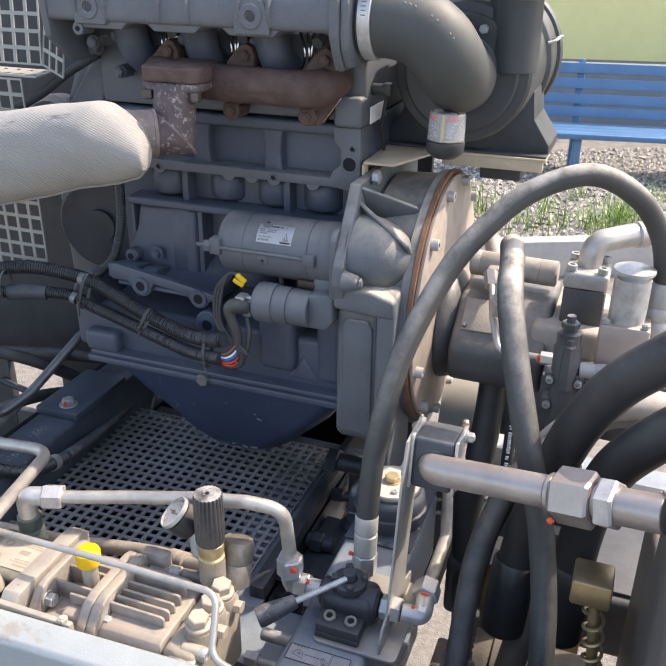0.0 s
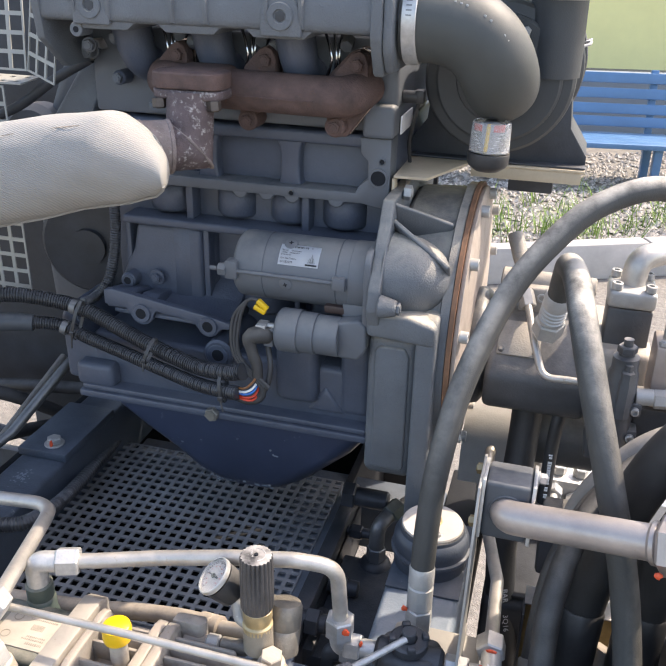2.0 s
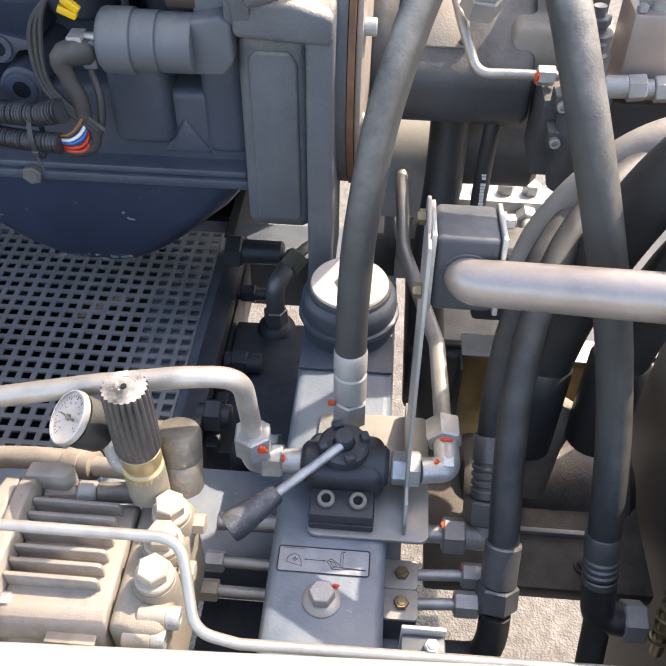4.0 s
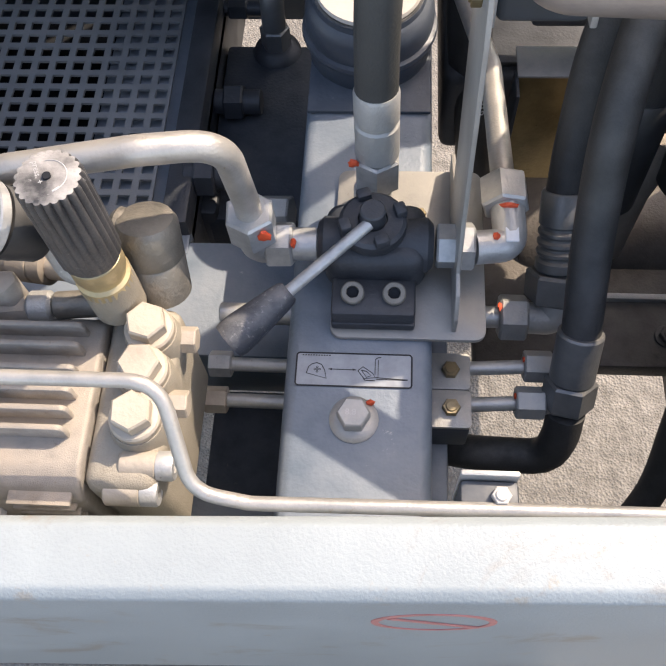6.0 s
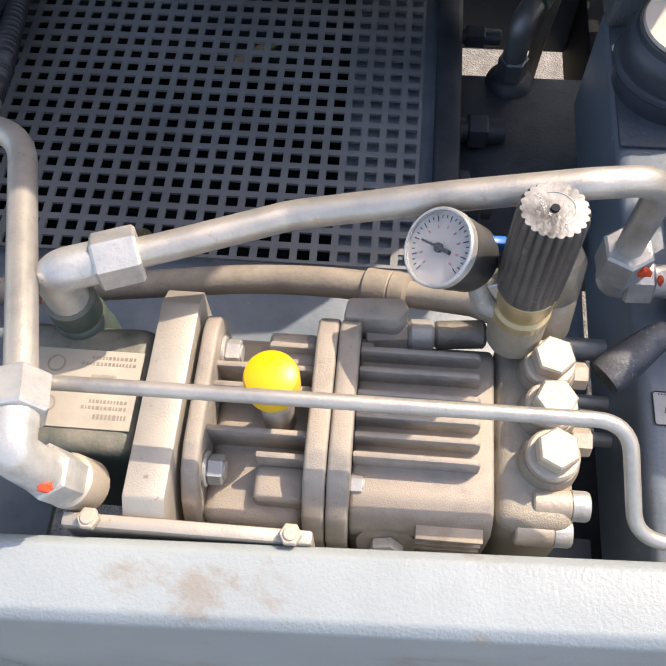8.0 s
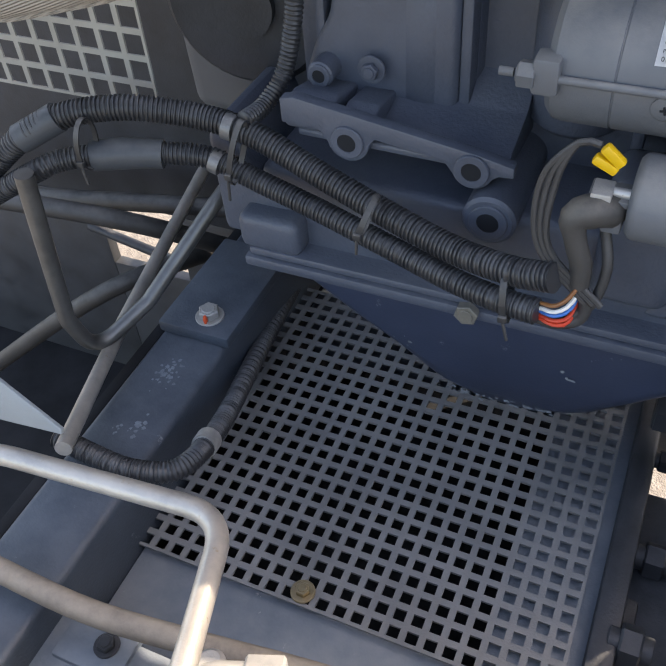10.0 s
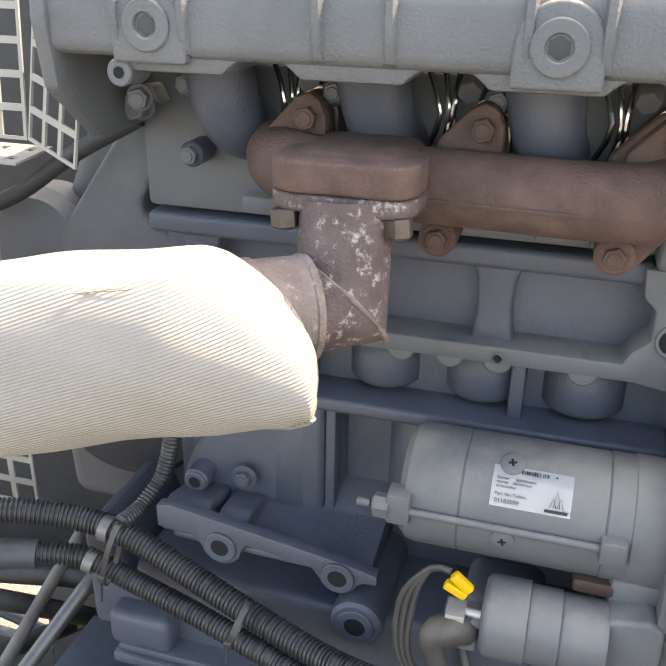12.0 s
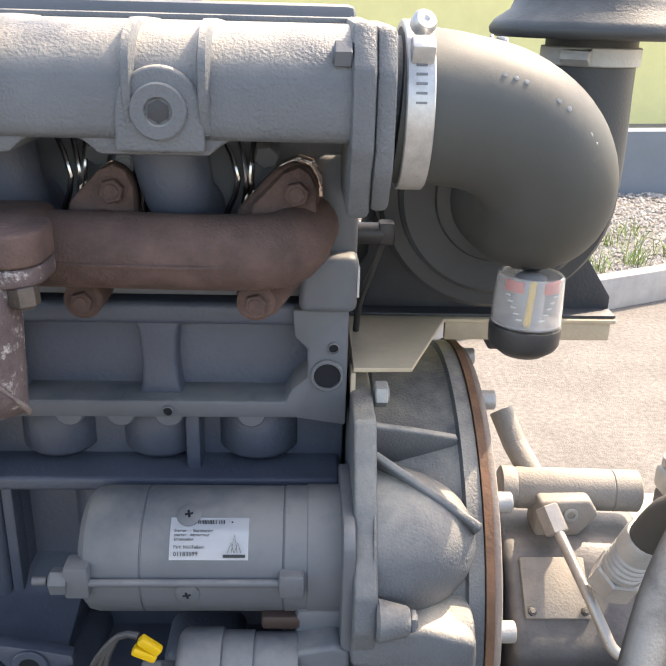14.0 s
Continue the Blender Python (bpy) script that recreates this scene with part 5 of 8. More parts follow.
bmesh.ops.transform(t, matrix=on_label(0, -0.215), verts=t.verts)
pour(bm, t)
part("barcode_and_emblem", bm, INK, label)

# solenoid under the starter
QY, QZ = 1.235, 1.136
sol = part("solenoid", lathe(fresh(), (-0.477, QY, QZ), (1, 0, 0), [(0.018, -0.004), (0.026, -0.003), (0.0295, 0), (0.0305, 0.003), (0.0305, 0.029), (0.0280, 0.030), (0.0285, 0.031), (0.0285, 0.052), (0.0265, 0.053), (0.0275, 0.055), (0.0275, 0.083), (0.026, 0.085)], 40), PAINT, starter)
bm = extr(fresh(), [(0, -0.026), (0, 0.026), (0.030, 0.032), (0.040, 0.024), (0.040, -0.012), (0.03, -0.026)], (-0.395, QY - 0.012, QZ), (1, 0, 0), (0, 0, 1), (0, 0.035, 0), 0.004, 3)
span(bm, (-0.395, QY + 0.01, QZ + 0.0), (-0.352, QY + 0.05, QZ + 0.045), 0.006)
part("fork_housing", bm, PAINT, starter)
part("rubber_plug", span(fresh(), (-0.420, 1.246, 1.163), (-0.388, 1.275, 1.175), 0.003), mat("brown_rubber", (0.05, 0.03, 0.025), 0.6, 0, 0.2, 40, 0.1), starter)
for dz in (0.008, -0.006):
    part("terminal", sweep(fresh(), [(-0.480, QY - 0.012, QZ + dz), (-0.502, QY - 0.012, QZ + dz)], 0.0038, 10), ZINC, starter)
part("terminal_block", span(fresh(), (-0.508, QY - 0.020, QZ + 0.001), (-0.480, QY + 0.004, QZ + 0.006), 0.001), PAINT, starter)
part("terminal_block", span(fresh(), (-0.496, QY - 0.022, QZ - 0.020), (-0.482, QY + 0.006, QZ + 0.000), 0.002), PAINT, starter)
part("terminal_lug", span(fresh(), (-0.506, QY - 0.024, QZ + 0.004), (-0.492, QY - 0.004, QZ + 0.012), 0.001), ZINCDULL, starter)
for dx, dz, tilt in ((0.0, -0.0035, 26), (0.004, 0.0035, 40)):
    t = box(fresh(), (0, 0, 0), (0.018, 0.007, 0.0075), 0.0018)
    bmesh.ops.transform(t, matrix=pose(-0.500 + dx, 1.214, 1.174 + dz, 0, tilt, 0), verts=t.verts)
    part("spade_connector", t, YELLOW, starter, "yellow spade connector cover")

# ---- wiring harness ----
har = thing("wiring_harness", (-0.8, 1.25, 1.02), "black corrugated conduit harness tied with cable ties", "wiring harness")


def ribbed(r, pitch=0.0040):
    return lambda s: r * (0.84 + 0.16 * min(1.0, max(0.0, 0.5 + 1.4 * math.sin(2 * math.pi * s / pitch))))


UP = [(-1.0620, 1.1900, 1.0510), (-1.0010, 1.2000, 1.1020), (-0.9680, 1.2200, 1.1190), (-0.9120, 1.2450, 1.1240), (-0.8500, 1.2700, 1.1110), (-0.8010, 1.2720, 1.1010), (-0.7360, 1.2620, 1.0810), (-0.6670, 1.2450, 1.0670), (-0.6030, 1.2250, 1.0620), (-0.5510, 1.2050, 1.0710), (-0.5180, 1.1950, 1.0820)]
LO = [(-1.0590, 1.1800, 1.0330), (-0.9910, 1.1900, 1.0740), (-0.9640, 1.2100, 1.0820), (-0.9130, 1.2350, 1.0830), (-0.8480, 1.2600, 1.0770), (-0.8000, 1.2620, 1.0610), (-0.7340, 1.2520, 1.0500), (-0.6640, 1.2350, 1.0420), (-0.5990, 1.2150, 1.0390), (-0.5590, 1.2000, 1.0440), (-0.5260, 1.1920, 1.0480)]
part("conduit", sweep(fresh(), curve_pts(UP, 0.0006), ribbed(0.0118), 16), CONDUIT, har, angle=60)
part("conduit", sweep(fresh(), curve_pts(LO, 0.0006), ribbed(0.0105), 16), CONDUIT, har, angle=60)
shr = curve_pts(LO[2:5], 0.004)
part("sleeve", sweep(fresh(), shr[6:int(len(shr) * 0.72)], lambda s: 0.0138 + 0.0007 * math.sin(s * 70), 20), DARKPL, har, "grey shrink sleeve")
tp = curve_pts(UP[4:6], 0.003)
part("tape_wrap", sweep(fresh(), tp[int(len(tp) * 0.45):int(len(tp) * 0.45) + 4], 0.0124, 16), FERRULE, har)
tp = curve_pts(LO[4:6], 0.003)
part("tape_wrap", sweep(fresh(), tp[2:6], 0.0112, 16), FERRULE, har)
part("tape_wrap", sweep(fresh(), curve_pts(UP[1:3], 0.006), 0.0138, 16), DARKPL, har)
BR = [(-0.8090, 1.2720, 1.1140), (-0.8040, 1.3000, 1.1140), (-0.7940, 1.3250, 1.1340), (-0.7850, 1.3350, 1.1780), (-0.7820, 1.3400, 1.2200), (-0.7800, 1.3400, 1.2700)]
part("conduit_branch", sweep(fresh(), curve_pts(BR, 0.0010), ribbed(0.0085), 14), CONDUIT, har, angle=60)
for a, b in (((-0.8020, 1.2580, 1.1250), (-0.8170, 1.2500, 1.0600)), ((-0.6710, 1.2350, 1.0930), (-0.6840, 1.2220, 1.0540)), ((-0.5550, 1.2050, 1.0750), (-0.5490, 1.1950, 1.0270)), ((-0.9370, 1.2150, 1.1270), (-0.9380, 1.2100, 1.0760))):
    p, q = V(a), V(b)
    mid, half = (p + q) / 2, (p - q) / 2
    half = half * ((half.length - 0.002) / half.length)
    side = half.cross(V(0, -1, 0)).normalized() * 0.0026
    rings = []
    for k in range(28):
        t = 2 * math.pi * k / 28
        o = mid + half * math.sin(t) + V(0, -0.0135 * math.cos(t), 0)
        d = (half.normalized() * math.sin(t) + V(0, -math.cos(t), 0)).normalized() * 0.0007
        rings.append([o - side - d, o + side - d, o + side + d, o - side + d])
    tie = part("cable_tie", loft(fresh(), rings + rings[:1], False), PLASTIC, har, angle=40)
    part("tie_head", box(fresh(), tuple(mid - half * 0.55 + V(0, -0.0125, 0)), (0.007, 0.005, 0.006), 0.001), PLASTIC, tie)
    part("tie_tail", sweep(fresh(), [mid - half * 0.6 + V(0, -0.013, 0), mid - half * 1.15 + V(0.004, -0.014, -0.004)], 0.0014, 6), PLASTIC, tie)
for i, (mt, off) in enumerate(((BLUEPL, 0.0), (WIREWHITE, 0.003), (WIREBROWN, 0.008), (REDPL, -0.004), (REDPL, -0.007))):
    a = (-0.5250, 1.1950, 1.0470)
    pts = [V(a) + V(0, 0, off), V(a) + V(0.012, -0.005, 0.003 + off * 1.3), V(a) + V(0.022, 0.002, 0.008 + off * 2.0), V(a) + V(0.026, 0.02, 0.024 + off * 2)]
    part("wire", sweep(fresh(), curve_pts(pts, 0.004), 0.0017, 8), mt, har)
bm = sweep(fresh(), curve_pts([(-0.484, 1.226, 1.128), (-0.500, 1.214, 1.133), (-0.513, 1.208, 1.128), (-0.509, 1.206, 1.108), (-0.503, 1.206, 1.090), (-0.502, 1.205, 1.072)], 0.004), lambda s: 0.0125 - 0.0045 * min(1.0, max(0.0, (s - 0.03) / 0.02)) - 0.005 * max(0.0, 1 - s / 0.008), 18)
part("cable_boot", bm, mat("grey_rubber_boot", (0.045, 0.044, 0.043), 0.55, 0, 0.2, 30, 0.1, dust=0.3), har, "grey rubber terminal boot")
part("cable", sweep(fresh(), curve_pts([(-0.502, 1.205, 1.075), (-0.494, 1.204, 1.055), (-0.497, 1.203, 1.040), (-0.512, 1.200, 1.034), (-0.53, 1.20, 1.036)], 0.004), 0.0052, 12), RUBBER, har)
part("cable", sweep(fresh(), curve_pts([(-0.492, 1.222, 1.112), (-0.485, 1.212, 1.085), (-0.490, 1.206, 1.055), (-0.505, 1.202, 1.040)], 0.004), 0.0040, 10), RUBBER, har)
for k in range(3):
    bm = sweep(fresh(), curve_pts([(-0.495 + k * .006, 1.20, 1.06), (-0.535 + k * .004, 1.205, 1.10), (-0.540 + k * .005, 1.215, 1.15), (-0.52, 1.222, 1.178), (-0.505, 1.22, 1.180)], 0.006), 0.0026, 8)
    part("lead", bm, RUBBER, har)

# ---- air filter on its shelf ----
shelf = thing("filter_bracket", (-0.2, 1.5, 1.32), "beige dusty folded steel bracket carrying the air filter", "bracket")
bm = extr(fresh(), [(-0.352, 1.338), (-0.306, 1.340), (-0.264, 1.453), (-0.104, 1.455), (-0.104, 1.50), (-0.352, 1.50)], (0, 0, 1.333), (1, 0, 0), (0, 1, 0), (0, 0, 0.004), 0.001)
part("shelf_plate", bm, BEIGE, shelf)
part("front_lip", span(fresh(), (-0.354, 1.338, 1.296), (-0.350, 1.358, 1.3325), 0.001), BEIGE, shelf)
bm = extr(fresh(), [(-0.262, 1.455), (-0.108, 1.457), (-0.108, 1.465), (-0.262, 1.463)], (0, 0, 1.316), (1, 0, 0), (0, 1, 0), (0, 0, 0.0168), 0.001)
part("stiffener", bm, BEIGE, shelf)
part("underside_block", span(fresh(), (-0.21, 1.50, 1.288), (-0.145, 1.60, 1.332), 0.003), DARKMETAL, shelf)

af = thing("air_filter", (-0.215, 1.6, 1.34), "dark grey plastic air filter canister with rain cap", "air filter")
FXC, FZC = -0.2325, 1.460
bm = lathe(fresh(), (FXC, 1.402, FZC), (0, 1, 0), [(0.050, 0), (0.0535, 0.001), (0.055, 0.004), (0.0795, 0.004), (0.083, 0.007), (0.0835, 0.012), (0.0955, 0.014), (0.0995, 0.019), (0.1005, 0.028), (0.1015, 0.150), (0.106, 0.154)], 72)
part("canister", bm, FILTERBLACK, af, angle=30)
bm = lathe(fresh(), (FXC, 1.556, FZC), (0, 1, 0), [(0.100, -0.006), (0.108, 0), (0.1095, 0.004), (0.1095, 0.012), (0.106, 0.014), (0.106, 0.088), (0.111, 0.090), (0.1125, 0.094), (0.1125, 0.112), (0.109, 0.116), (0.104, 0.150), (0.06, 0.156)], 72)
part("rear_cover", bm, FILTERBLACK, af, angle=30)
for k in range(6):
    a = radians(18 + 60 * k)
    d = V(math.cos(a), 0, math.sin(a))
    c = V(FXC, 0, FZC)
    cp_ = part("clip", sweep(fresh(), fillet([c + d * 0.106 + V(0, 1.545, 0), c + d * 0.118 + V(0, 1.552, 0), c + d * 0.119 + V(0, 1.585, 0), c + d * 0.108 + V(0, 1.600, 0)], 0.005, 4), 0.0022, 8), ZINCDULL, af)
    part("clip_wire", sweep(fresh(), fillet([c + d * 0.108 + V(0, 1.60, 0), c + d * 0.121 + V(0, 1.618, 0), c + d * 0.113 + V(0, 1.634, 0)], 0.006, 4), 0.0014, 6), ZINC, cp_)
part("front_nut", hexa(fresh(), (FXC + 0.030, 1.406, FZC + 0.062), (FXC + 0.030, 1.394, FZC + 0.062), 0.0065), ZINCDULL, af)
bm = fresh()
extr(bm, [(-0.128, -0.122), (0.128, -0.122), (0.128, -0.108), (0.102, -0.070), (0.098, -0.030), (-0.098, -0.030), (-0.102, -0.070), (-0.128, -0.108)], (FXC, 1.478, FZC), (1, 0, 0), (0, 0, 1), (0, 0.004, 0), 0.001)
part("cradle", bm, DARKMETAL, af)
for sx in (-1, 1):
    ol = [(0.098, -0.030), (0.102, -0.070), (0.128, -0.108), (0.128, -0.122), (0.125, -0.122), (0.125, -0.109), (0.099, -0.071), (0.095, -0.030)]
    part("cradle_cheek", extr(fresh(), [(sx * a, b) for a, b in ol], (FXC, 1.4822, FZC), (1, 0, 0), (0, 0, 1), (0, 0.10, 0), 0.0008), DARKMETAL, af)
part("cradle_base", span(fresh(), (FXC - 0.128, 1.458, 1.3374), (FXC + 0.1285, 1.60, 1.3405), 0.001), DARKMETAL, af)
RX, RY = -0.166, 1.437
part("inlet_pipe", lathe(fresh(), (RX, RY, 1.465), (0, 0, 1), [(0.037, 0), (0.0375, 0.03), (0.0362, 0.075), (0.0358, 0.122)], 44), FILTERBLACK, af)
part("clamp_band", annulus(fresh(), (RX, RY, 1.5605), (0, 0, 1), 0.0392, 0.0362, 0.014, 40), ZINCDULL, af)
part("clamp_screw", hexa(fresh(), (RX - 0.030, RY - 0.026, 1.5675), (RX - 0.012, RY - 0.040, 1.5675), 0.0062), ZINCDULL, af)
part("rain_cap", lathe(fresh(), (RX, RY, 1.580), (0, 0, 1), [(0.037, 0), (0.076, 0.0005), (0.0805, 0.003), (0.0815, 0.007), (0.078, 0.013), (0.066, 0.021), (0.0635, 0.027), (0.058, 0.034), (0.040, 0.043), (0.018, 0.047), (0, 0.048)], 56), FILTERBLACK, af, angle=50)

ahose = thing("air_hose", (-0.25, 1.35, 1.44), "thick moulded black rubber intake elbow with white print", "air hose")
EL = curve_pts([(-0.336, 1.29, 1.540), (-0.298, 1.29, 1.5375), (-0.267, 1.291, 1.530), (-0.243, 1.295, 1.514), (-0.229, 1.305, 1.493), (-0.223, 1.33, 1.472), (-0.224, 1.370, 1.460), (-0.2285, 1.410, 1.460)], 0.005)
bm = sweep(fresh(), EL, lambda s: 0.0487 - 0.0012 * min(1.0, max(0.0, (s - 0.022) / 0.02)), 44)
part("elbow", bm, INTAKEHOSE, ahose, angle=80)
part("clamp_band", annulus(fresh(), (-0.3335, 1.29, 1.5395), (1, 0, 0), 0.0522, 0.0480, 0.017, 48), ZINC, ahose)
for a in range(8, 56, 6):
    c_, s_ = math.cos(radians(a)), math.sin(radians(a))
    part("band_slot", box(fresh(), (-0.3250, 1.29 - 0.0523 * c_, 1.5395 + 0.0523 * s_), (0.0065, 0.0008, 0.0013), 0, (-a, 0, 0)), FERRULE, ahose)
cl = part("clamp_housing", box(fresh(), (-0.3245, 1.251, 1.571), (0.014, 0.012, 0.024), 0.002, (35, 0, 0)), ZINC, ahose)
part("clamp_screw", lathe(fresh(), (-0.3245, 1.262, 1.588), (0.25, -0.8, 0.55), [(0.0075, 0), (0.0075, 0.006), (0.006, 0.008), (0.002, 0.008), (0, 0.006)], 16), ZINC, ahose)
for k in (10, 11, 12, 15, 16, 19, 20, 21, 24, 25, 26):
    c = EL[k]
    out = V(c.x + 0.30, 0, c.z - 1.46).normalized()
    nrm = (V(0, -0.80, 0) + out * 0.60).normalized()
    part("print_mark", dab(tuple(c + nrm * 0.0472), (0.0030, 0.0012, 0.0030)), PALESHEET, ahose)

ind = thing("dust_indicator", (-0.227, 1.322, 1.372), "clear plastic air restriction indicator with red and yellow scale", "indicator")
IP = V(-0.2275, 1.3190, 1.3680)
IA = V(0.02, 0.02, 1).normalized()
part("base", lathe(fresh(), IP, IA, [(0.0, -0.010), (0.016, -0.008), (0.0240, -0.002), (0.0262, 0.002), (0.0266, 0.0125), (0.0262, 0.0145), (0, 0.0145)], 36), PLASTIC, ind)
bm = lathe(fresh(), IP + IA * 0.0168, IA, [(0.0258, 0), (0.0245, 0.034), (0.0236, 0.0365), (0.0226, 0.037), (0.0219, 0.0355), (0.0235, 0.0335), (0.0247, 0.001)], 36)
part("bowl", bm, BOWL, ind, "clear plastic bowl")
part("inner_tube", lathe(fresh(), IP + IA * 0.0168, IA, [(0.0115, 0), (0.0115, 0.034), (0.008, 0.036)], 24), mat("pale_grey_plastic", (0.27, 0.27, 0.27), 0.4, 0, 0.1, 40, 0), ind)
bm = fresh()
for k in range(-4, 5):
    if abs(k) < 2:
        continue
    an = radians(-97 + k * 13)
    box(bm, tuple(IP + IA * 0.048 + V(0.0218 * math.cos(an), 0.0218 * math.sin(an), 0)), (0.0052, 0.0012, 0.0085), 0.0004, (0, 0, math.degrees(an) + 90))
part("red_band", bm, REDPL, ind)
for sgn in (-1, 1):
    for k in range(5):
        an = radians(-97 + sgn * (50 - k * 7))
        t = box(fresh(), tuple(IP + IA * (0.041 - k * 0.0042) + V(0.0215 * math.cos(an), 0.0215 * math.sin(an), 0)), (0.0040, 0.0008, 0.0008), 0, (0, 0, math.degrees(an) + 90))
        part("scale_tick", t, WHITE, ind)
part("yellow_plunger", cyl(fresh(), IP + V(-0.003, -0.0145, 0.018), IP + V(-0.001, -0.0145, 0.052), 0.0024), YELLOW, ind)
part("neck", sweep(fresh(), [IP + IA * 0.056, IP + IA * 0.078 + V(0, 0.01, 0)], 0.007, 14), PLASTIC, ind)

sn = thing("pressure_sensor", (-0.318, 1.372, 1.405), "black plastic sensor with a cable beside the cylinder head", "sensor")
part("sensor_body", cyl(fresh(), (-0.352, 1.372, 1.436), (-0.330, 1.372, 1.436), 0.0085), PLASTIC, sn)
part("connector", span(fresh(), (-0.335, 1.364, 1.428), (-0.322, 1.380, 1.446), 0.003), PLASTIC, sn)
part("cable", sweep(fresh(), curve_pts([(-0.330, 1.374, 1.430), (-0.338, 1.385, 1.40), (-0.345, 1.40, 1.37), (-0.346, 1.42, 1.3375)], 0.006), 0.0028, 8), RUBBER, sn)

# ---- hydraulic pump behind the hoses ----
pump = thing("hydraulic_pump", (-0.1, 1.42, 0.99), "dusty black axial piston pump bolted to the flywheel housing", "hydraulic pump")
bm = fresh()
lathe(bm, (-0.231, 1.432, 1.06), (1, 0, 0), [(0.09, 0), (0.092, 0.006), (0.088, 0.018), (0.07, 0.03), (0.066, 0.05)], 48)
extr(bm, [(1.365, 1.000), (1.335, 1.008), (1.322, 1.026), (1.322, 1.066), (1.338, 1.086), (1.385, 1.128), (1.405, 1.136), (1.50, 1.136), (1.52, 1.11), (1.52, 1.000)], (-0.203, 0, 0), (0, 1, 0), (0, 0, 1), (0.145, 0, 0), 0.011, 4)
part("housing", bm, PUMPBLACK, pump)
bm = span(fresh(), (-0.085, 1.345, 1.005), (0.02, 1.52, 1.118), 0.010, 3)
part("port_block", bm, PUMPDUST, pump)
part("cover_plate", box(fresh(), (-0.160, 1.363, 1.1105), (0.060, 0.055, 0.005), 0.0015, (41, 0, 0)), PUMPDUST, pump)
for dx in (-0.024, 0.024):
    hex_bolt(pump, (-0.160 + dx, 1.345, 1.0985), (0, -0.66, 0.75), 0.004, 0.004, PUMPBLACK)
cv = part("regulator_valve", lathe(fresh(), (-0.199, 1.446, 1.166), (1, -0.05, 0.0), [(0.017, 0), (0.0205, 0.002), (0.0205, 0.014), (0.0195, 0.016), (0.0202, 0.018), (0.0202, 0.108), (0.0192, 0.109), (0.0202, 0.110), (0.0202, 0.134), (0.017, 0.136)], 36), PUMPDUST, pump)
bm = extr(fresh(), [(-0.168, 1.172), (-0.120, 1.174), (-0.110, 1.158), (-0.128, 1.134), (-0.170, 1.134)], (0, 1.408, 0), (1, 0, 0), (0, 0, 1), (0, 0.035, 0), 0.004, 3)
part("valve_foot", bm, PUMPDUST, pump)
part("plug_screw", annulus(fresh(), (-0.138, 1.408, 1.159), (0, -1, 0), 0.007, 0.004, 0.002, 20), ZINCDULL, pump)
part("elbow_fitting", sweep(fresh(), fillet([(-0.165, 1.455, 1.175), (-0.178, 1.480, 1.195), (-0.190, 1.500, 1.222)], 0.01), 0.012, 16), PUMPDUST, pump)
# steel control line
tl = sweep(fresh(), fillet([(-0.158, 1.400, 1.160), (-0.140, 1.330, 1.125), (-0.122, 1.300, 1.087), (-0.085, 1.300, 1.088), (-0.040, 1.300, 1.088)], 0.020), 0.0052, 12)
part("control_line", tl, STEELTUBE, pump)
part("line_nut", hexa(fresh(), (-0.162, 1.408, 1.168), (-0.154, 1.390, 1.150), 0.0115), STEELTUBE, pump)
nb = part("line_nut", hexa(fresh(), (-0.062, 1.300, 1.088), (-0.044, 1.300, 1.088), 0.010), ZINC, pump)
part("paint_mark", dab((-0.0635, 1.2895, 1.091), (0.004, 0.003, 0.010), 0.0005), REDINK, nb)
# flange block with elbow tube
fb = part("split_flange_block", span(fresh(), (-0.048, 1.372, 1.10), (0.012, 1.44, 1.172), 0.004), PUMPBLACK, pump)
part("split_flange", span(fresh(), (-0.050, 1.37, 1.1725), (0.014, 1.442, 1.198), 0.006, 3), ZINCDULL, pump)
for dx, dy in ((-0.022, -0.026), (0.022, -0.026), (-0.022, 0.026), (0.022, 0.026)):
    hex_bolt(pump, (-0.018 + dx, 1.406 + dy, 1.1985), (0, 0, 1), 0.0075, 0.009, ZINCDULL, name="socket_screw", socket=True)
part("suction_elbow", sweep(fresh(), fillet([(-0.018, 1.41, 1.190), (-0.016, 1.415, 1.232), (0.035, 1.455, 1.238), (0.14, 1.51, 1.236)], 0.035, 10), 0.0175, 24), STEELTUBE, pump)
part("weld_collar", cyl(fresh(), (0.038, 1.4555, 1.238), (0.055, 1.466, 1.238), 0.020, bev=0.003), STEELTUBE, pump)
# spool block and valves
sb = part("control_block", span(fresh(), (-0.055, 1.275, 0.985), (0.13, 1.345, 1.075), 0.005), PUMPBLACK, pump)
part("adjuster", lathe(fresh(), (-0.020, 1.244, 1.075), (0, 0, 1), [(0.0105, 0), (0.0105, 0.050), (0.0085, 0.054), (0.0085, 0.064), (0.005, 0.066), (0.005, 0.074)], 6), PUMPBLACK, pump)
bm = lathe(fresh(), (-0.022, 1.262, 1.055), (-0.02, 0.0, 1), [(0.017, -0.07), (0.019, -0.06), (0.019, 0.075), (0.0165, 0.08), (0.0165, 0.098), (0.010, 0.10), (0.010, 0.112), (0.006, 0.113), (0.006, 0.122)], 24)
part("relief_valve", bm, PUMPBLACK, pump)
part("lock_nut", hexa(fresh(), (-0.024, 1.262, 1.158), (-0.0243, 1.262, 1.168), 0.0125), PUMPBLACK, pump)
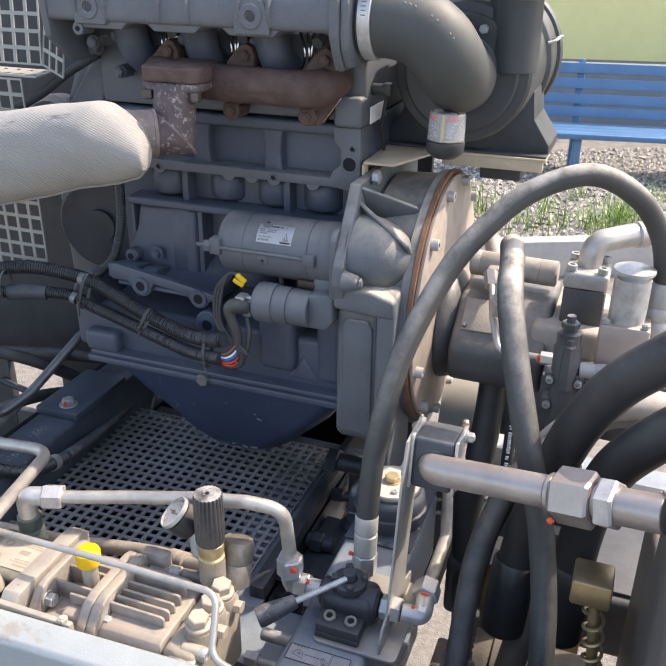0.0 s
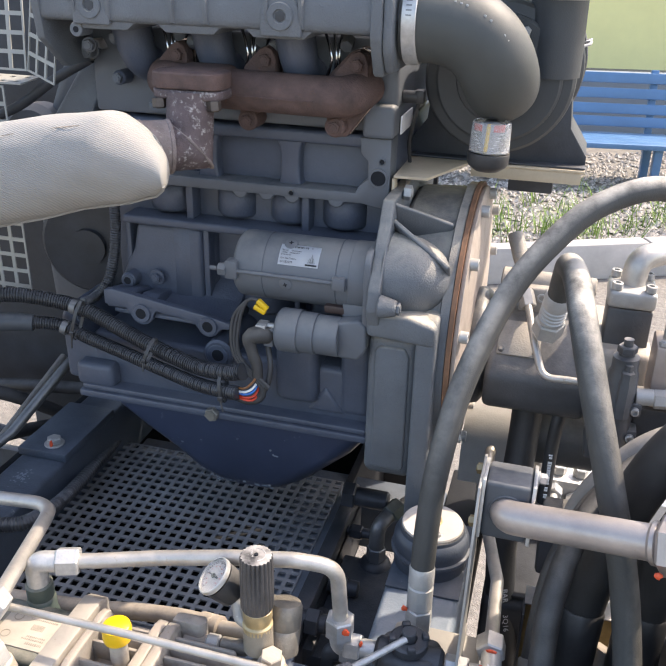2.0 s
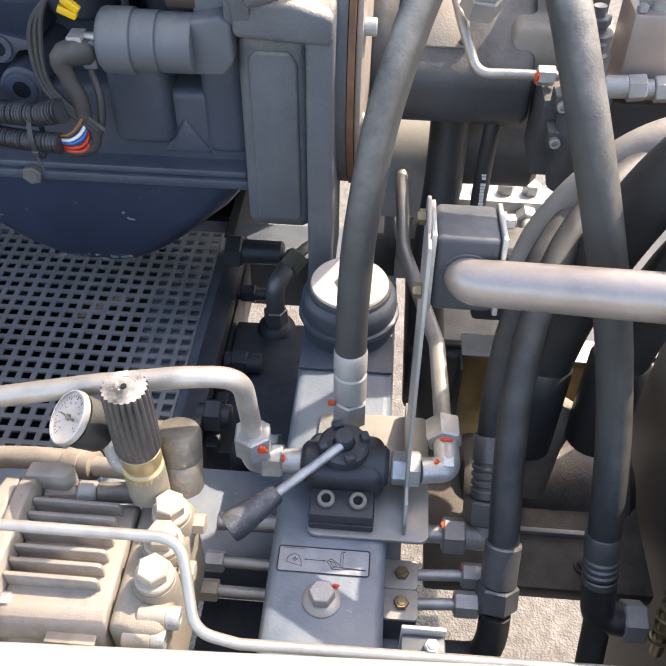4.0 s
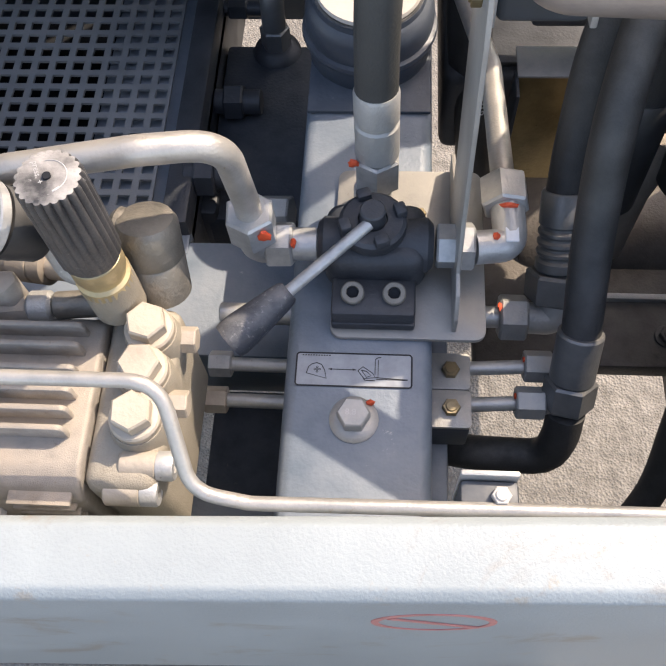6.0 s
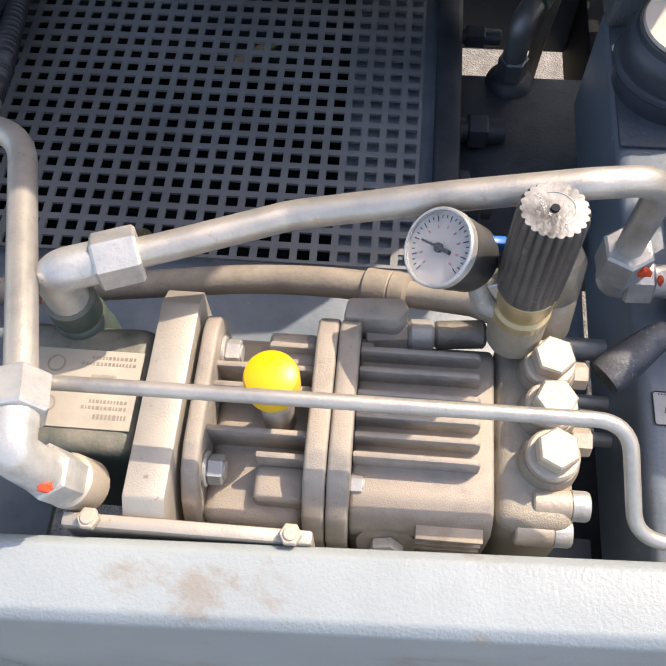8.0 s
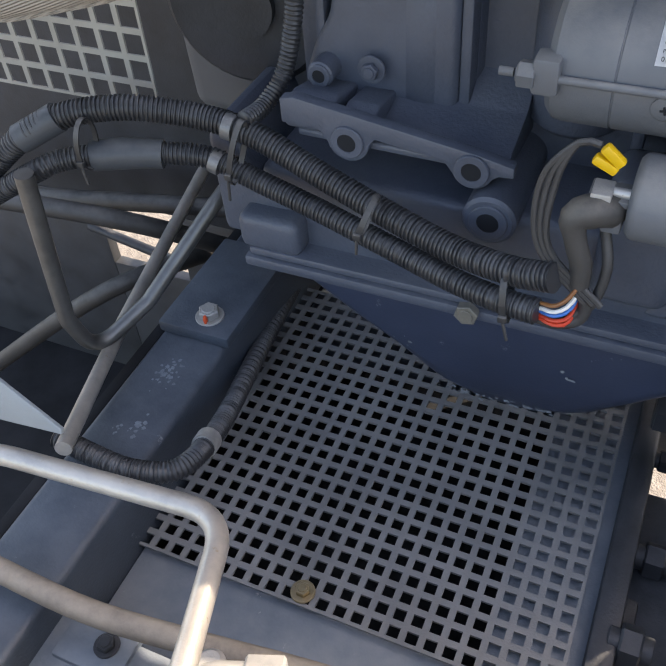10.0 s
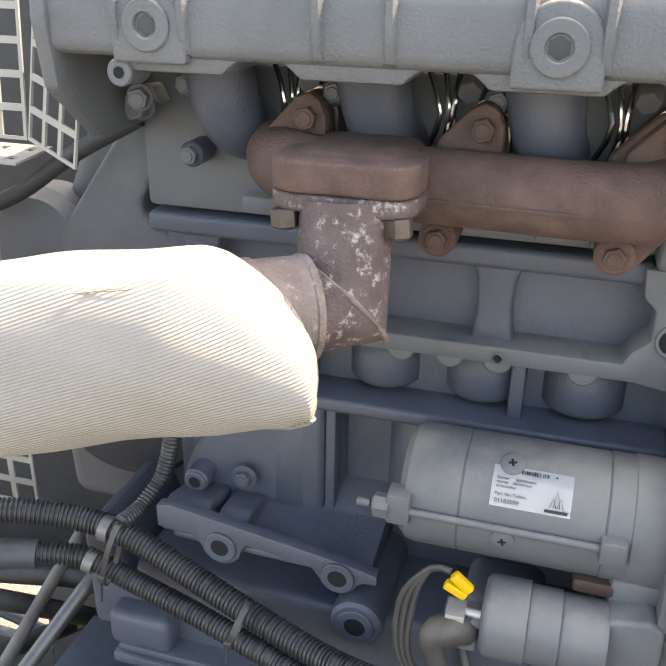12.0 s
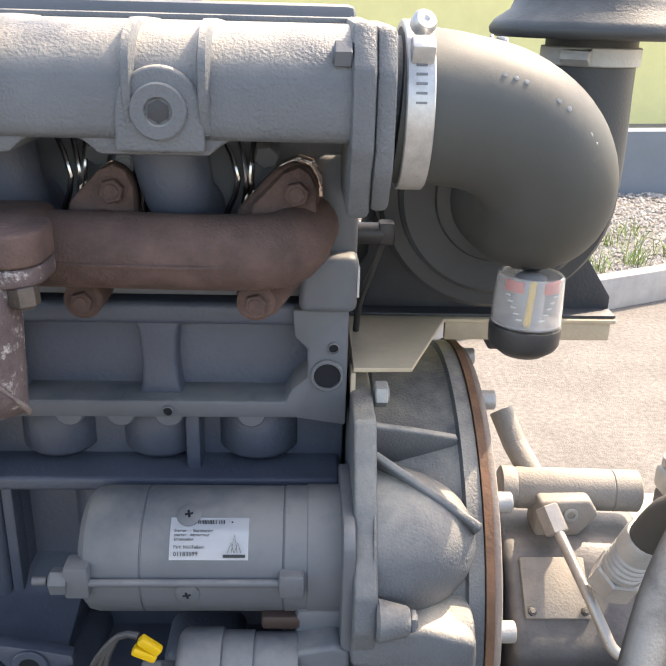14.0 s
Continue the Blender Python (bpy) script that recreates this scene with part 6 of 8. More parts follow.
for dz in (-0.012, 0.028):
    for dx in (-0.019, 0.019):
        part("block_flange", span(fresh(), (-0.022 + dx - .008, 1.25, 1.055 + dz - .01), (-0.022 + dx + .008, 1.275, 1.055 + dz + .01), 0.003), PUMPBLACK, pump)
        hex_bolt(pump, (-0.022 + dx, 1.25, 1.055 + dz), (0, -1, 0), 0.0055, 0.006, ZINCDULL, socket=True, name="socket_screw")
for k, (x0, x1, r, f) in enumerate(((-0.004, 0.018, 0.011, 0), (0.018, 0.036, 0.013, 1), (0.036, 0.044, 0.009, 0), (0.044, 0.062, 0.013, 1), (0.062, 0.12, 0.011, 0))):
    part("pressure_fitting", (hexa if f else cyl)(fresh(), (x0, 1.262, 1.098), (x1, 1.262, 1.100), r), ZINCDULL, pump)
sv = part("solenoid_base", span(fresh(), (0.012, 1.275, 1.078), (0.078, 1.335, 1.165), 0.004), mat("pinkish_nickel_block", (0.42, 0.35, 0.31), 0.45, 0.5, 0.1, 20, 0.1, dust=0.4), pump)
part("solenoid_cap", lathe(fresh(), (0.045, 1.306, 1.165), (0, 0, 1), [(0.0245, 0), (0.0245, 0.062), (0.020, 0.064), (0.022, 0.068), (0.0275, 0.070), (0.0275, 0.074), (0.012, 0.080), (0, 0.081)], 36), ZINC, pump)
for dx in (-0.026, 0.026):
    hex_bolt(pump, (0.045 + dx, 1.282, 1.165), (0, 0, 1), 0.0055, 0.006, ZINCDULL)
part("lower_body", cyl(fresh(), (-0.13, 1.44, 0.92), (-0.02, 1.44, 0.92), 0.050, n=32, bev=0.008), PUMPBLACK, pump)
part("lower_block", span(fresh(), (-0.095, 1.24, 0.80), (0.05, 1.33, 0.878), 0.006), PUMPBLACK, pump)
for x in (-0.06, -0.02, 0.02):
    hex_bolt(pump, (x, 1.262, 0.878), (0, 0, 1), 0.008, 0.007, PUMPBLACK, 0.010)
part("block_step", span(fresh(), (-0.03, 1.215, 0.80), (0.03, 1.2395, 0.85), 0.005), PUMPBLACK, pump)

shield = thing("splash_shield", (-0.2, 1.46, 0.83), "pale dusty curved sheet behind the hoses", "shield")
bm = extr(fresh(), [(1.440, 0.800), (1.446, 0.850), (1.462, 0.890), (1.490, 0.916), (1.53, 0.930), (1.53, 0.927), (1.492, 0.912), (1.466, 0.887), (1.450, 0.849), (1.444, 0.800)], (-0.235, 0, 0), (0, 1, 0), (0, 0, 1), (0.105, 0, 0), 0)
part("sheet", bm, PALESHEET, shield, angle=60)

# sunlit return manifold below the pump
rm = thing("return_manifold", (-0.1, 1.50, 0.722), "pale zinc return manifold with a row of pipe unions", "manifold")
part("block", span(fresh(), (-0.205, 1.49, 0.7225), (0.02, 1.545, 0.800), 0.004), ZINC, rm)
for i, x in enumerate((-0.185, -0.150, -0.075, -0.040, -0.005)):
    z = 0.770 if i % 2 else 0.782
    part("union_nut", hexa(fresh(), (x, 1.489, z), (x, 1.468, z), 0.0155, 0.2 * i), ZINC, rm)
    part("tube", sweep(fresh(), fillet([(x, 1.47, z), (x, 1.442, z), (x + 0.012, 1.435, z - 0.045)], 0.014, 6), 0.0078, 12), ZINCDULL, rm)
    part("top_plug", hexa(fresh(), (x + 0.006, 1.515, 0.8005), (x + 0.006, 1.515, 0.816), 0.0125, 0.3), ZINC, rm)
part("riser", sweep(fresh(), fillet([(-0.105, 1.51, 0.795), (-0.105, 1.51, 0.868), (-0.150, 1.515, 0.878)], 0.018, 8), 0.0088, 14), STEELTUBE, rm)

# ---- hoses ----
def hose(pts, r, material, label, f0=None, f1=None, step=0.008):
    h = thing("hydraulic_hose", pts[-1], label, "hose", "hydraulic hoses")
    part("tube", sweep(fresh(), curve_pts(pts, step), r, 20), material, h, angle=60)
    for f in (f0, f1):
        if f:
            hose_fitting(h, f[0], f[1], r * 1.12)
            d = (V(f[1]) - V(f[0])).normalized()
            part("swivel_nut", hexa(fresh(), V(f[1]) + d * 0.001, V(f[1]) + d * 0.022, r * 1.22), ZINCDULL, h)
    return h


H1 = [(-0.2285, 1.020, 0.958), (-0.228, 1.032, 1.02), (-0.224, 1.05, 1.084), (-0.209, 1.09, 1.171), (-0.174, 1.15, 1.261), (-0.131, 1.19, 1.319), (-0.086, 1.22, 1.356), (-0.023, 1.25, 1.373), (0.033, 1.29, 1.34), (0.068, 1.32, 1.287), (0.083, 1.335, 1.23), (0.085, 1.337, 1.19)]
h = hose(H1, 0.0142, RUBBERDUSTSUN, "thick dusty grey hydraulic hose looping over the pump")
hose_fitting(h, (0.085, 1.337, 1.215), (0.085, 1.337, 1.135), 0.0180, 2)
hose_fitting(h, (-0.2285, 1.020, 0.962), (-0.2275, 1.014, 0.905), 0.0152, 1, ZINCDULL)
nt = part("swivel_nut", hexa(fresh(), (-0.2275, 1.014, 0.905), (-0.227, 1.012, 0.876), 0.0170), ZINC, h)
part("paint_mark", dab((-0.2435, 1.004, 0.907), (0.006, 0.003, 0.006), 0.0005), REDINK, nt)
part("stem", cyl(fresh(), (-0.2305, 1.010, 0.872), (-0.230, 1.006, 0.84), 0.014), ZINCDULL, h)
H2 = [(-0.116, 1.30, 1.205), (-0.113, 1.272, 1.248), (-0.110, 1.232, 1.275), (-0.100, 1.175, 1.275), (-0.088, 1.105, 1.250), (-0.066, 1.060, 1.185), (-0.040, 1.030, 1.105), (-0.012, 1.012, 1.01), (0.006, 0.985, 0.92), (0.014, 0.96, 0.85), (0.019, 0.948, 0.806)]
h = hose(H2, 0.0155, RUBBERDUSTSUN, "dusty hydraulic hose arching down to the frame")
hose_fitting(h, (-0.1155, 1.297, 1.212), (-0.122, 1.318, 1.165), 0.0180, 4)
part("swivel_nut", hexa(fresh(), (-0.122, 1.318, 1.165), (-0.125, 1.330, 1.14), 0.021), ZINCDULL, h)
hose_fitting(h, (0.018, 0.950, 0.811), (0.024, 0.930, 0.755), 0.0174, 4, FERRULE)
H3 = [(0.075, 1.24, 1.05), (0.046, 1.2, 1.066), (-0.003, 1.15, 1.06), (-0.041, 1.1, 1.04), (-0.066, 1.05, 1.007), (-0.081, 1.0, 0.96), (-0.083, 0.960, 0.895), (-0.081, 0.917, 0.832)]
h = hose(H3, 0.0140, RUBBER, "black hydraulic hose with white printed lettering")
hose_fitting(h, (-0.081, 0.917, 0.834), (-0.082, 0.896, 0.798), 0.0165, 0, FERRULE)
part("swivel_nut", hexa(fresh(), (-0.082, 0.896, 0.798), (-0.082, 0.884, 0.776), 0.0195), FERRULE, h)
bm = fresh()
cp = curve_pts(H3[3:], 0.0045)
for i, p in enumerate(cp[6:-6]):
    if i % 9 in (3, 4) or rnd.random() < 0.25:
        continue
    t = fresh()
    box(t, (0, 0, 0), (0.0004, rnd.uniform(0.0022, 0.0036), rnd.uniform(0.0016, 0.0026)), 0)
    bmesh.ops.transform(t, matrix=Matrix.Translation(p + V(-0.0106, -0.0090, 0)) @ pose(0, 0, 0, 48, 0, 40), verts=t.verts)
    pour(bm, t)
part("print", bm, WHITE, h)
H4 = [(-0.02, 1.18, 1.015), (-0.052, 1.135, 0.99), (-0.078, 1.085, 0.94), (-0.087, 1.045, 0.885), (-0.089, 1.022, 0.85)]
h = hose(H4, 0.0140, RUBBER, "black hydraulic hose to the return fitting")
hose_fitting(h, (-0.089, 1.024, 0.853), (-0.088, 0.985, 0.803), 0.0170, 4, FERRULE)
part("swivel_nut", hexa(fresh(), (-0.088, 0.985, 0.803), (-0.088, 0.970, 0.783), 0.023), FERRULE, h)
HA = [(0.13, 1.02, 1.285), (0.085, 1.03, 1.243), (0.045, 1.045, 1.195), (0.012, 1.068, 1.125), (-0.010, 1.082, 1.05), (-0.028, 1.088, 0.97), (-0.040, 1.085, 0.88), (-0.046, 1.07, 0.80)]
h = hose(HA, 0.026, RUBBER, "large black suction hose")
hose_fitting(h, (-0.040, 1.086, 0.895), (-0.047, 1.065, 0.79), 0.0295, 0, PLASTIC)
HB = [(0.17, 0.99, 1.235), (0.125, 1.0, 1.195), (0.085, 1.02, 1.145), (0.055, 1.05, 1.08), (0.038, 1.07, 1.0), (0.030, 1.08, 0.90), (0.026, 1.07, 0.80)]
h = hose(HB, 0.026, RUBBER, "large black suction hose")
hose_fitting(h, (0.030, 1.081, 0.915), (0.026, 1.07, 0.80), 0.0295, 0, PLASTIC)
HC = [(-0.138, 1.40, 1.04), (-0.136, 1.385, 0.98), (-0.138, 1.36, 0.90), (-0.146, 1.32, 0.80), (-0.137, 1.283, 0.70), (-0.127, 1.263, 0.645), (-0.121, 1.25, 0.58), (-0.118, 1.245, 0.50)]
h = hose(HC, 0.023, RUBBER, "black hydraulic hose below the pump")
hose_fitting(h, (-0.138, 1.401, 1.035), (-0.139, 1.412, 1.075), 0.026, 1, FERRULE)
dn = V(0.16, -0.34, -0.93).normalized()
n0 = dn.cross(V(1, 0, 0)).normalized()
nn_ = (n0 * 0.93 + V(1, 0, 0) * 0.37).normalized()
up_ = nn_.cross(dn)
for text, base in (("BAR", V(-0.1405, 1.2925, 0.7265)), ("3Q16", V(-0.1345, 1.2785, 0.690))):
    words("print", text, 0.0115, Matrix.Translation(base + nn_ * 0.0238 - up_ * 0.004) @ Matrix((dn, up_, nn_)).transposed().to_4x4(), WHITE, h)
HE = [(-0.082, 1.40, 1.04), (-0.090, 1.352, 1.01), (-0.094, 1.340, 0.95), (-0.095, 1.336, 0.86)]
h = hose(HE, 0.0095, RUBBER, "thin black hose with white printed lettering")
bm = fresh()
zz = 1.005
while zz > 0.875:
    w_ = rnd.choice((0.0022, 0.003, 0.0026))
    yy = 1.3408 - 0.0095 + (zz - 0.95) * 0.20
    span(bm, (-0.0968 + rnd.uniform(0, 0.0010), yy - 0.0009, zz - w_), (-0.0905 - rnd.uniform(0, 0.0010), yy + 0.0009, zz), 0)
    zz -= w_ + rnd.choice((0.0012, 0.0012, 0.0014, 0.005))
part("print", bm, WHITE, h)
HF = [(-0.082, 0.880, 0.772), (-0.083, 0.868, 0.745), (-0.092, 0.862, 0.722), (-0.120, 0.865, 0.71), (-0.15, 0.87, 0.70), (-0.19, 0.89, 0.66)]
h = hose(HF, 0.0145, RUBBER, "black hose turning under the frame rail")
hose_fitting(h, (-0.186, 0.888, 0.663), (-0.204, 0.897, 0.645), 0.0165, 1, FERRULE)
HG = [(0.028, 0.92, 0.73), (0.028, 0.90, 0.69), (0.02, 0.86, 0.62), (-0.02, 0.82, 0.57), (-0.09, 0.80, 0.55), (-0.18, 0.80, 0.54)]
h = hose(HG, 0.0135, RUBBER, "slim black hose curving down to the ground frame")
hose_fitting(h, (-0.175, 0.80, 0.54), (-0.21, 0.80, 0.538), 0.0155, 1, FERRULE)

hose([(-0.062, 1.17, 0.94), (-0.049, 1.18, 0.98), (-0.028, 1.185, 1.018), (-0.007, 1.19, 1.044), (0.016, 1.195, 1.066), (0.045, 1.20, 1.082), (0.09, 1.22, 1.085), (0.12, 1.26, 1.07)], 0.0180, PALEHOSE, "pale dusty hose curving behind the black hoses")

# ---- clamped steel tube ----
tube = thing("steel_pipe", (-0.1, 0.96, 1.05), "thick dull steel pipe with large union nuts", "pipe")
TA, TB = V(-0.150, 0.990, 1.075), V(-0.004, 0.940, 1.113)
TD = (TB - TA).normalized()
part("pipe", sweep(fresh(), fillet([(-0.142, 1.035, 1.076), (-0.142, 0.9875, 1.0765), TB, TB + TD * 0.02], 0.018, 8), 0.0178, 28), DULLPIPE, tube, angle=60)
part("cutting_ring", cyl(fresh(), TB - TD * 0.002, TB + TD * 0.008, 0.0212, bev=0.003), DULLPIPE, tube)
part("union_nut", hexa(fresh(), TB + TD * 0.008, TB + TD * 0.050, 0.0300, 0.1), DULLPIPE, tube)
part("reducer_nut", hexa(fresh(), TB + TD * 0.054, TB + TD * 0.074, 0.0265, 0.4), ZINC, tube)
part("stub", cyl(fresh(), TB + TD * 0.05, TB + TD * 0.12, 0.019), DULLPIPE, tube)
part("paint_mark", dab(tuple(TB + TD * 0.010 + V(-.004, -0.027, -0.016)), (0.006, 0.004, 0.006), 0.001), REDINK, tube)
clamp = thing("pipe_clamp", (-0.142, 0.998, 1.04), "dark grey plastic pipe clamp block between steel plates", "pipe clamp")
CR = (-8, 0, 0)
part("clamp_body", box(fresh(), (-0.1423, 1.021, 1.073), (0.0484, 0.056, 0.066), 0.005, CR, 3), DARKPL, clamp)
part("bore_ring", annulus(fresh(), V(-0.142, 0.9965, 1.0768), (0, -1, 0.1), 0.0200, 0.0180, 0.004, 32), DARKPL, clamp)
part("clamp_plate", box(fresh(), (-0.1160, 1.021, 1.073), (0.004, 0.058, 0.069), 0.001, CR), ZINC, clamp)
part("clamp_plate", box(fresh(), (-0.1685, 1.021, 1.073), (0.004, 0.058, 0.069), 0.001, CR), ZINC, clamp)
for dy, dz in ((0.040, 0.022), (0.0, -0.020)):
    hex_bolt(clamp, (-0.1140, 1.000 + dy, 1.074 + dz), (1, 0, 0), 0.0065, 0.007, ZINC, 0.008)
    hex_bolt(clamp, (-0.1735, 1.000 + dy, 1.074 + dz), (-1, 0, 0), 0.0065, 0.006, YZINC)

strap = thing("strap_bracket", (-0.171, 0.95, 0.848), "thin bright steel strap bracket bolted to the rail", "bracket")
ol = [(0.905, 0.868), (0.905, 0.850), (0.960, 0.850), (1.042, 0.852), (1.044, 0.868), (1.010, 0.880), (1.012, 0.91), (1.040, 1.03), (1.060, 1.10), (1.052, 1.108), (0.985, 1.108), (0.966, 1.05), (0.943, 0.93), (0.930, 0.888), (0.915, 0.884)]
part("upright", extr(fresh(), ol, (-0.1735, 0, 0), (0, 1, 0), (0, 0, 1), (0.003, 0, 0), 0.0005), STRAPSTEEL, strap)
part("foot", extr(fresh(), round_rect(-0.2035, 0.9695, 0.0535, 0.0705, 0.008, 4), (0, 0, 0.8475), (1, 0, 0), (0, 1, 0), (0, 0, 0.004), 0.0006), STRAPSTEEL, strap)
hex_bolt(strap, (-0.196, 1.000, 0.8515), (0, 0, 1), 0.005, 0.004, YZINC)

# ---- ball valve on the rail ----
bv = thing("ball_valve", (-0.228, 0.945, 0.852), "black ball valve with a bare steel lever and worn grip", "ball valve")
bm = span(fresh(), (-0.256, 0.906, 0.8518), (-0.199, 0.940, 0.872), 0.003)
span(bm, (-0.256, 0.9045, 0.8518), (-0.199, 0.915, 0.860), 0.002)
part("foot_block", bm, DARKMETAL, bv)
for x in (-0.2415, -0.2135):
    hex_bolt(bv, (x, 0.9215, 0.872), (0, -0.25, 1), 0.0080, 0.006, STUDG, socket=True, name="socket_screw")
    part("screw_recess", hexa(fresh(), (x, 0.9213, 0.8745), (x, 0.9210, 0.8751), 0.0043), HOLE, bv)
bm = fresh()
span(bm, (-0.262, 0.933, 0.853), (-0.192, 0.985, 0.894), 0.012, 4)
cyl(bm, (-0.266, 0.957, 0.879), (-0.188, 0.957, 0.879), 0.019, bev=0.004)
part("body", bm, DARKMETAL, bv)
bm = lathe(fresh(), (-0.229, 0.9585, 0.895), (0, 0, 1), [(0.021, 0), (0.0225, 0.003), (0.0225, 0.011), (0.020, 0.013), (0.010, 0.013), (0.0095, 0.010), (0, 0.010)], 24)
part("collar", bm, DARKMETAL, bv)
for k in range(4):
    a = radians(20 + 90 * k)
    part("stop_lug", box(fresh(), (-0.229 + 0.019 * math.cos(a), 0.9585 + 0.019 * math.sin(a), 0.909), (0.008, 0.010, 0.008), 0.002, (0, 0, 20 + 90 * k)), DARKMETAL, bv)
part("stem", cyl(fresh(), (-0.229, 0.9585, 0.900), (-0.229, 0.9585, 0.919), 0.0085), DARKMETAL, bv)
LA, LBP = V(-0.231, 0.952, 0.912), V(-0.320, 0.879, 0.882)
LD = (LBP - LA).normalized()
part("lever", sweep(fresh(), [LA, LA + LD * 0.085], 0.0042, 12), ZINC, bv)
part("grip", lathe(fresh(), LA + LD * 0.068, LD, [(0.0070, 0), (0.0086, 0.002), (0.0100, 0.010), (0.0132, 0.038), (0.0136, 0.046), (0.0126, 0.051), (0.0095, 0.0515), (0.006, 0.049)], 20), GRIP, bv)
part("port_stub", cyl(fresh(), (-0.266, 0.956, 0.879), (-0.284, 0.956, 0.879), 0.0115), ZINC, bv)
part("hex_port", hexa(fresh(), (-0.172, 0.957, 0.879), (-0.160, 0.957, 0.879), 0.017), ZINC, bv)
part("hex_port", hexa(fresh(), (-0.168, 0.957, 0.8785), (-0.186, 0.957, 0.8785), 0.0155), ZINC, bv)
elb = part("elbow", sweep(fresh(), fillet([(-0.160, 0.957, 0.877), (-0.134, 0.962, 0.874), (-0.138, 0.998, 0.884)], 0.010), 0.0118, 18), ZINC, bv)
part("size_plate", box(fresh(), (-0.135, 0.966, 0.886), (0.009, 0.018, 0.002), 0.0005), WHITE, elb)
part("paint_mark", dab((-0.146, 0.960, 0.888), (0.004, 0.004, 0.003), 0.0005), REDINK, elb)
part("paint_mark", dab((-0.137, 0.982, 0.8925), (0.010, 0.003, 0.003), 0.0005), REDINK, elb)
part("elbow_nut", hexa(fresh(), (-0.138, 0.986, 0.882), (-0.139, 1.010, 0.883), 0.0175), ZINC, bv)
part("return_tube", sweep(fresh(), fillet([(-0.139, 1.008, 0.883), (-0.143, 1.125, 0.872), (-0.180, 1.30, 0.855), (-0.186, 1.45, 0.86), (-0.17, 1.55, 0.9)], 0.05), 0.0085, 14), STEELTUBE, bv)

# clamp blocks beside the rail with tubes
for i, (y, z, xe) in enumerate(((0.9045, 0.786, -0.100), (0.8735, 0.788, -0.108))):
    cb = thing("tube_clamp", (-0.183, y, 0.745), "small tube clamp block with a zinc cover plate and gold bolt", "pipe clamp", "tube clamps beside the rail")
    part("block", span(fresh(), (-0.1855, y - 0.0145, 0.7455), (-0.1545, y + 0.0145, z - 0.004), 0.003), DARKPL, cb)
    part("cover_plate", extr(fresh(), round_rect(-0.1698, y, 0.0158, 0.0148, 0.0035, 4), (0, 0, z - 0.004), (1, 0, 0), (0, 1, 0), (0, 0, 0.004), 0.0010, 2), ZINCDULL, cb)
    hex_bolt(cb, (-0.1690, y, z), (0, 0, 1), 0.0068, 0.005, YZINC)
    tb = thing("cross_tube", (-0.3, y, 0.76), "thin bright steel tube clamped beside the rail", "pipe", "tubes crossing the rail")
    part("tube", sweep(fresh(), [(-0.352, y + 0.007, z - 0.015), (-0.2, y + 0.006, z - 0.015), (xe, y + 0.012, z - 0.014)], 0.0056, 12), ZINC, tb)
    nt = part("nut", hexa(fresh(), (xe - 0.012, y + 0.012, z - 0.014), (xe + 0.010, y + 0.012, z - 0.014), 0.0125), ZINCDULL, tb)
    part("paint_mark", dab((xe - 0.0125, y + 0.014, z - 0.006), (0.002, 0.004, 0.003), 0.0005), REDINK, nt)
    part("tip", cyl(fresh(), (xe + 0.010, y + 0.012, z - 0.014), (xe + 0.024, y + 0.012, z - 0.014), 0.0085), ZINCDULL, tb)
    part("pump_nut", hexa(fresh(), (-0.356, y + 0.007, z - 0.015), (-0.338, y + 0.007, z - 0.015), 0.0105), (ZINC, BRASS)[i], tb)
fit3 = thing("return_fitting", (-0.12, 0.96, 0.76), "zinc hex union on a short tube", "pipe fitting")
part("tube", cyl(fresh(), (-0.352, 0.955, 0.773), (-0.128, 0.957, 0.775), 0.0088), ZINC, fit3)
nn = part("nut", hexa(fresh(), (-0.130, 0.957, 0.775), (-0.108, 0.957, 0.775), 0.0185), ZINCDULL, fit3)
part("elbow", sweep(fresh(), fillet([(-0.108, 0.957, 0.775), (-0.086, 0.956, 0.775), (-0.088, 0.968, 0.79)], 0.010), 0.0125, 16), ZINCDULL, fit3)
part("paint_mark", dab((-0.1310, 0.957, 0.792), (0.003, 0.006, 0.003), 0.0005), REDINK, nn)
fit4 = thing("hose_elbow", (0.03, 0.93, 0.79), "dark elbow fitting with a hex nut", "pipe fitting")
part("elbow", sweep(fresh(), fillet([(0.023, 0.934, 0.765), (0.028, 0.915, 0.715), (0.058, 0.915, 0.712)], 0.02), 0.0165, 18), PLASTIC, fit4)
part("nut", hexa(fresh(), (0.052, 0.915, 0.712), (0.075, 0.915, 0.712), 0.021), ZINCDULL, fit4)

# suction filter on the rail
sf = thing("filter_canister", (-0.238, 1.165, 0.847), "grey filter canister with cream lid and brass nut", "filter")
part("canister", lathe(fresh(), (-0.238, 1.168, 0.847), (0, 0, 1), [(0.048, 0), (0.0495, 0.003), (0.0505, 0.020), (0.0500, 0.0225), (0.0535, 0.0235), (0.0545, 0.026), (0.0538, 0.029), (0.0505, 0.030), (0.0515, 0.036), (0.0510, 0.046), (0.0480, 0.053), (0.0445, 0.0565), (0.0435, 0.061), (0.030, 0.061)], 56), CANISTER, sf, angle=30)
part("gasket", annulus(fresh(), (-0.238, 1.168, 0.9062), (0, 0, 1), 0.0432, 0.036, 0.0028, 48), PLASTIC, sf)
part("lid", lathe(fresh(), (-0.238, 1.168, 0.9082), (0, 0, 1), [(0.0405, 0), (0.0415, 0.002), (0.0405, 0.0045), (0.0, 0.0045)], 40), CREAM, sf)
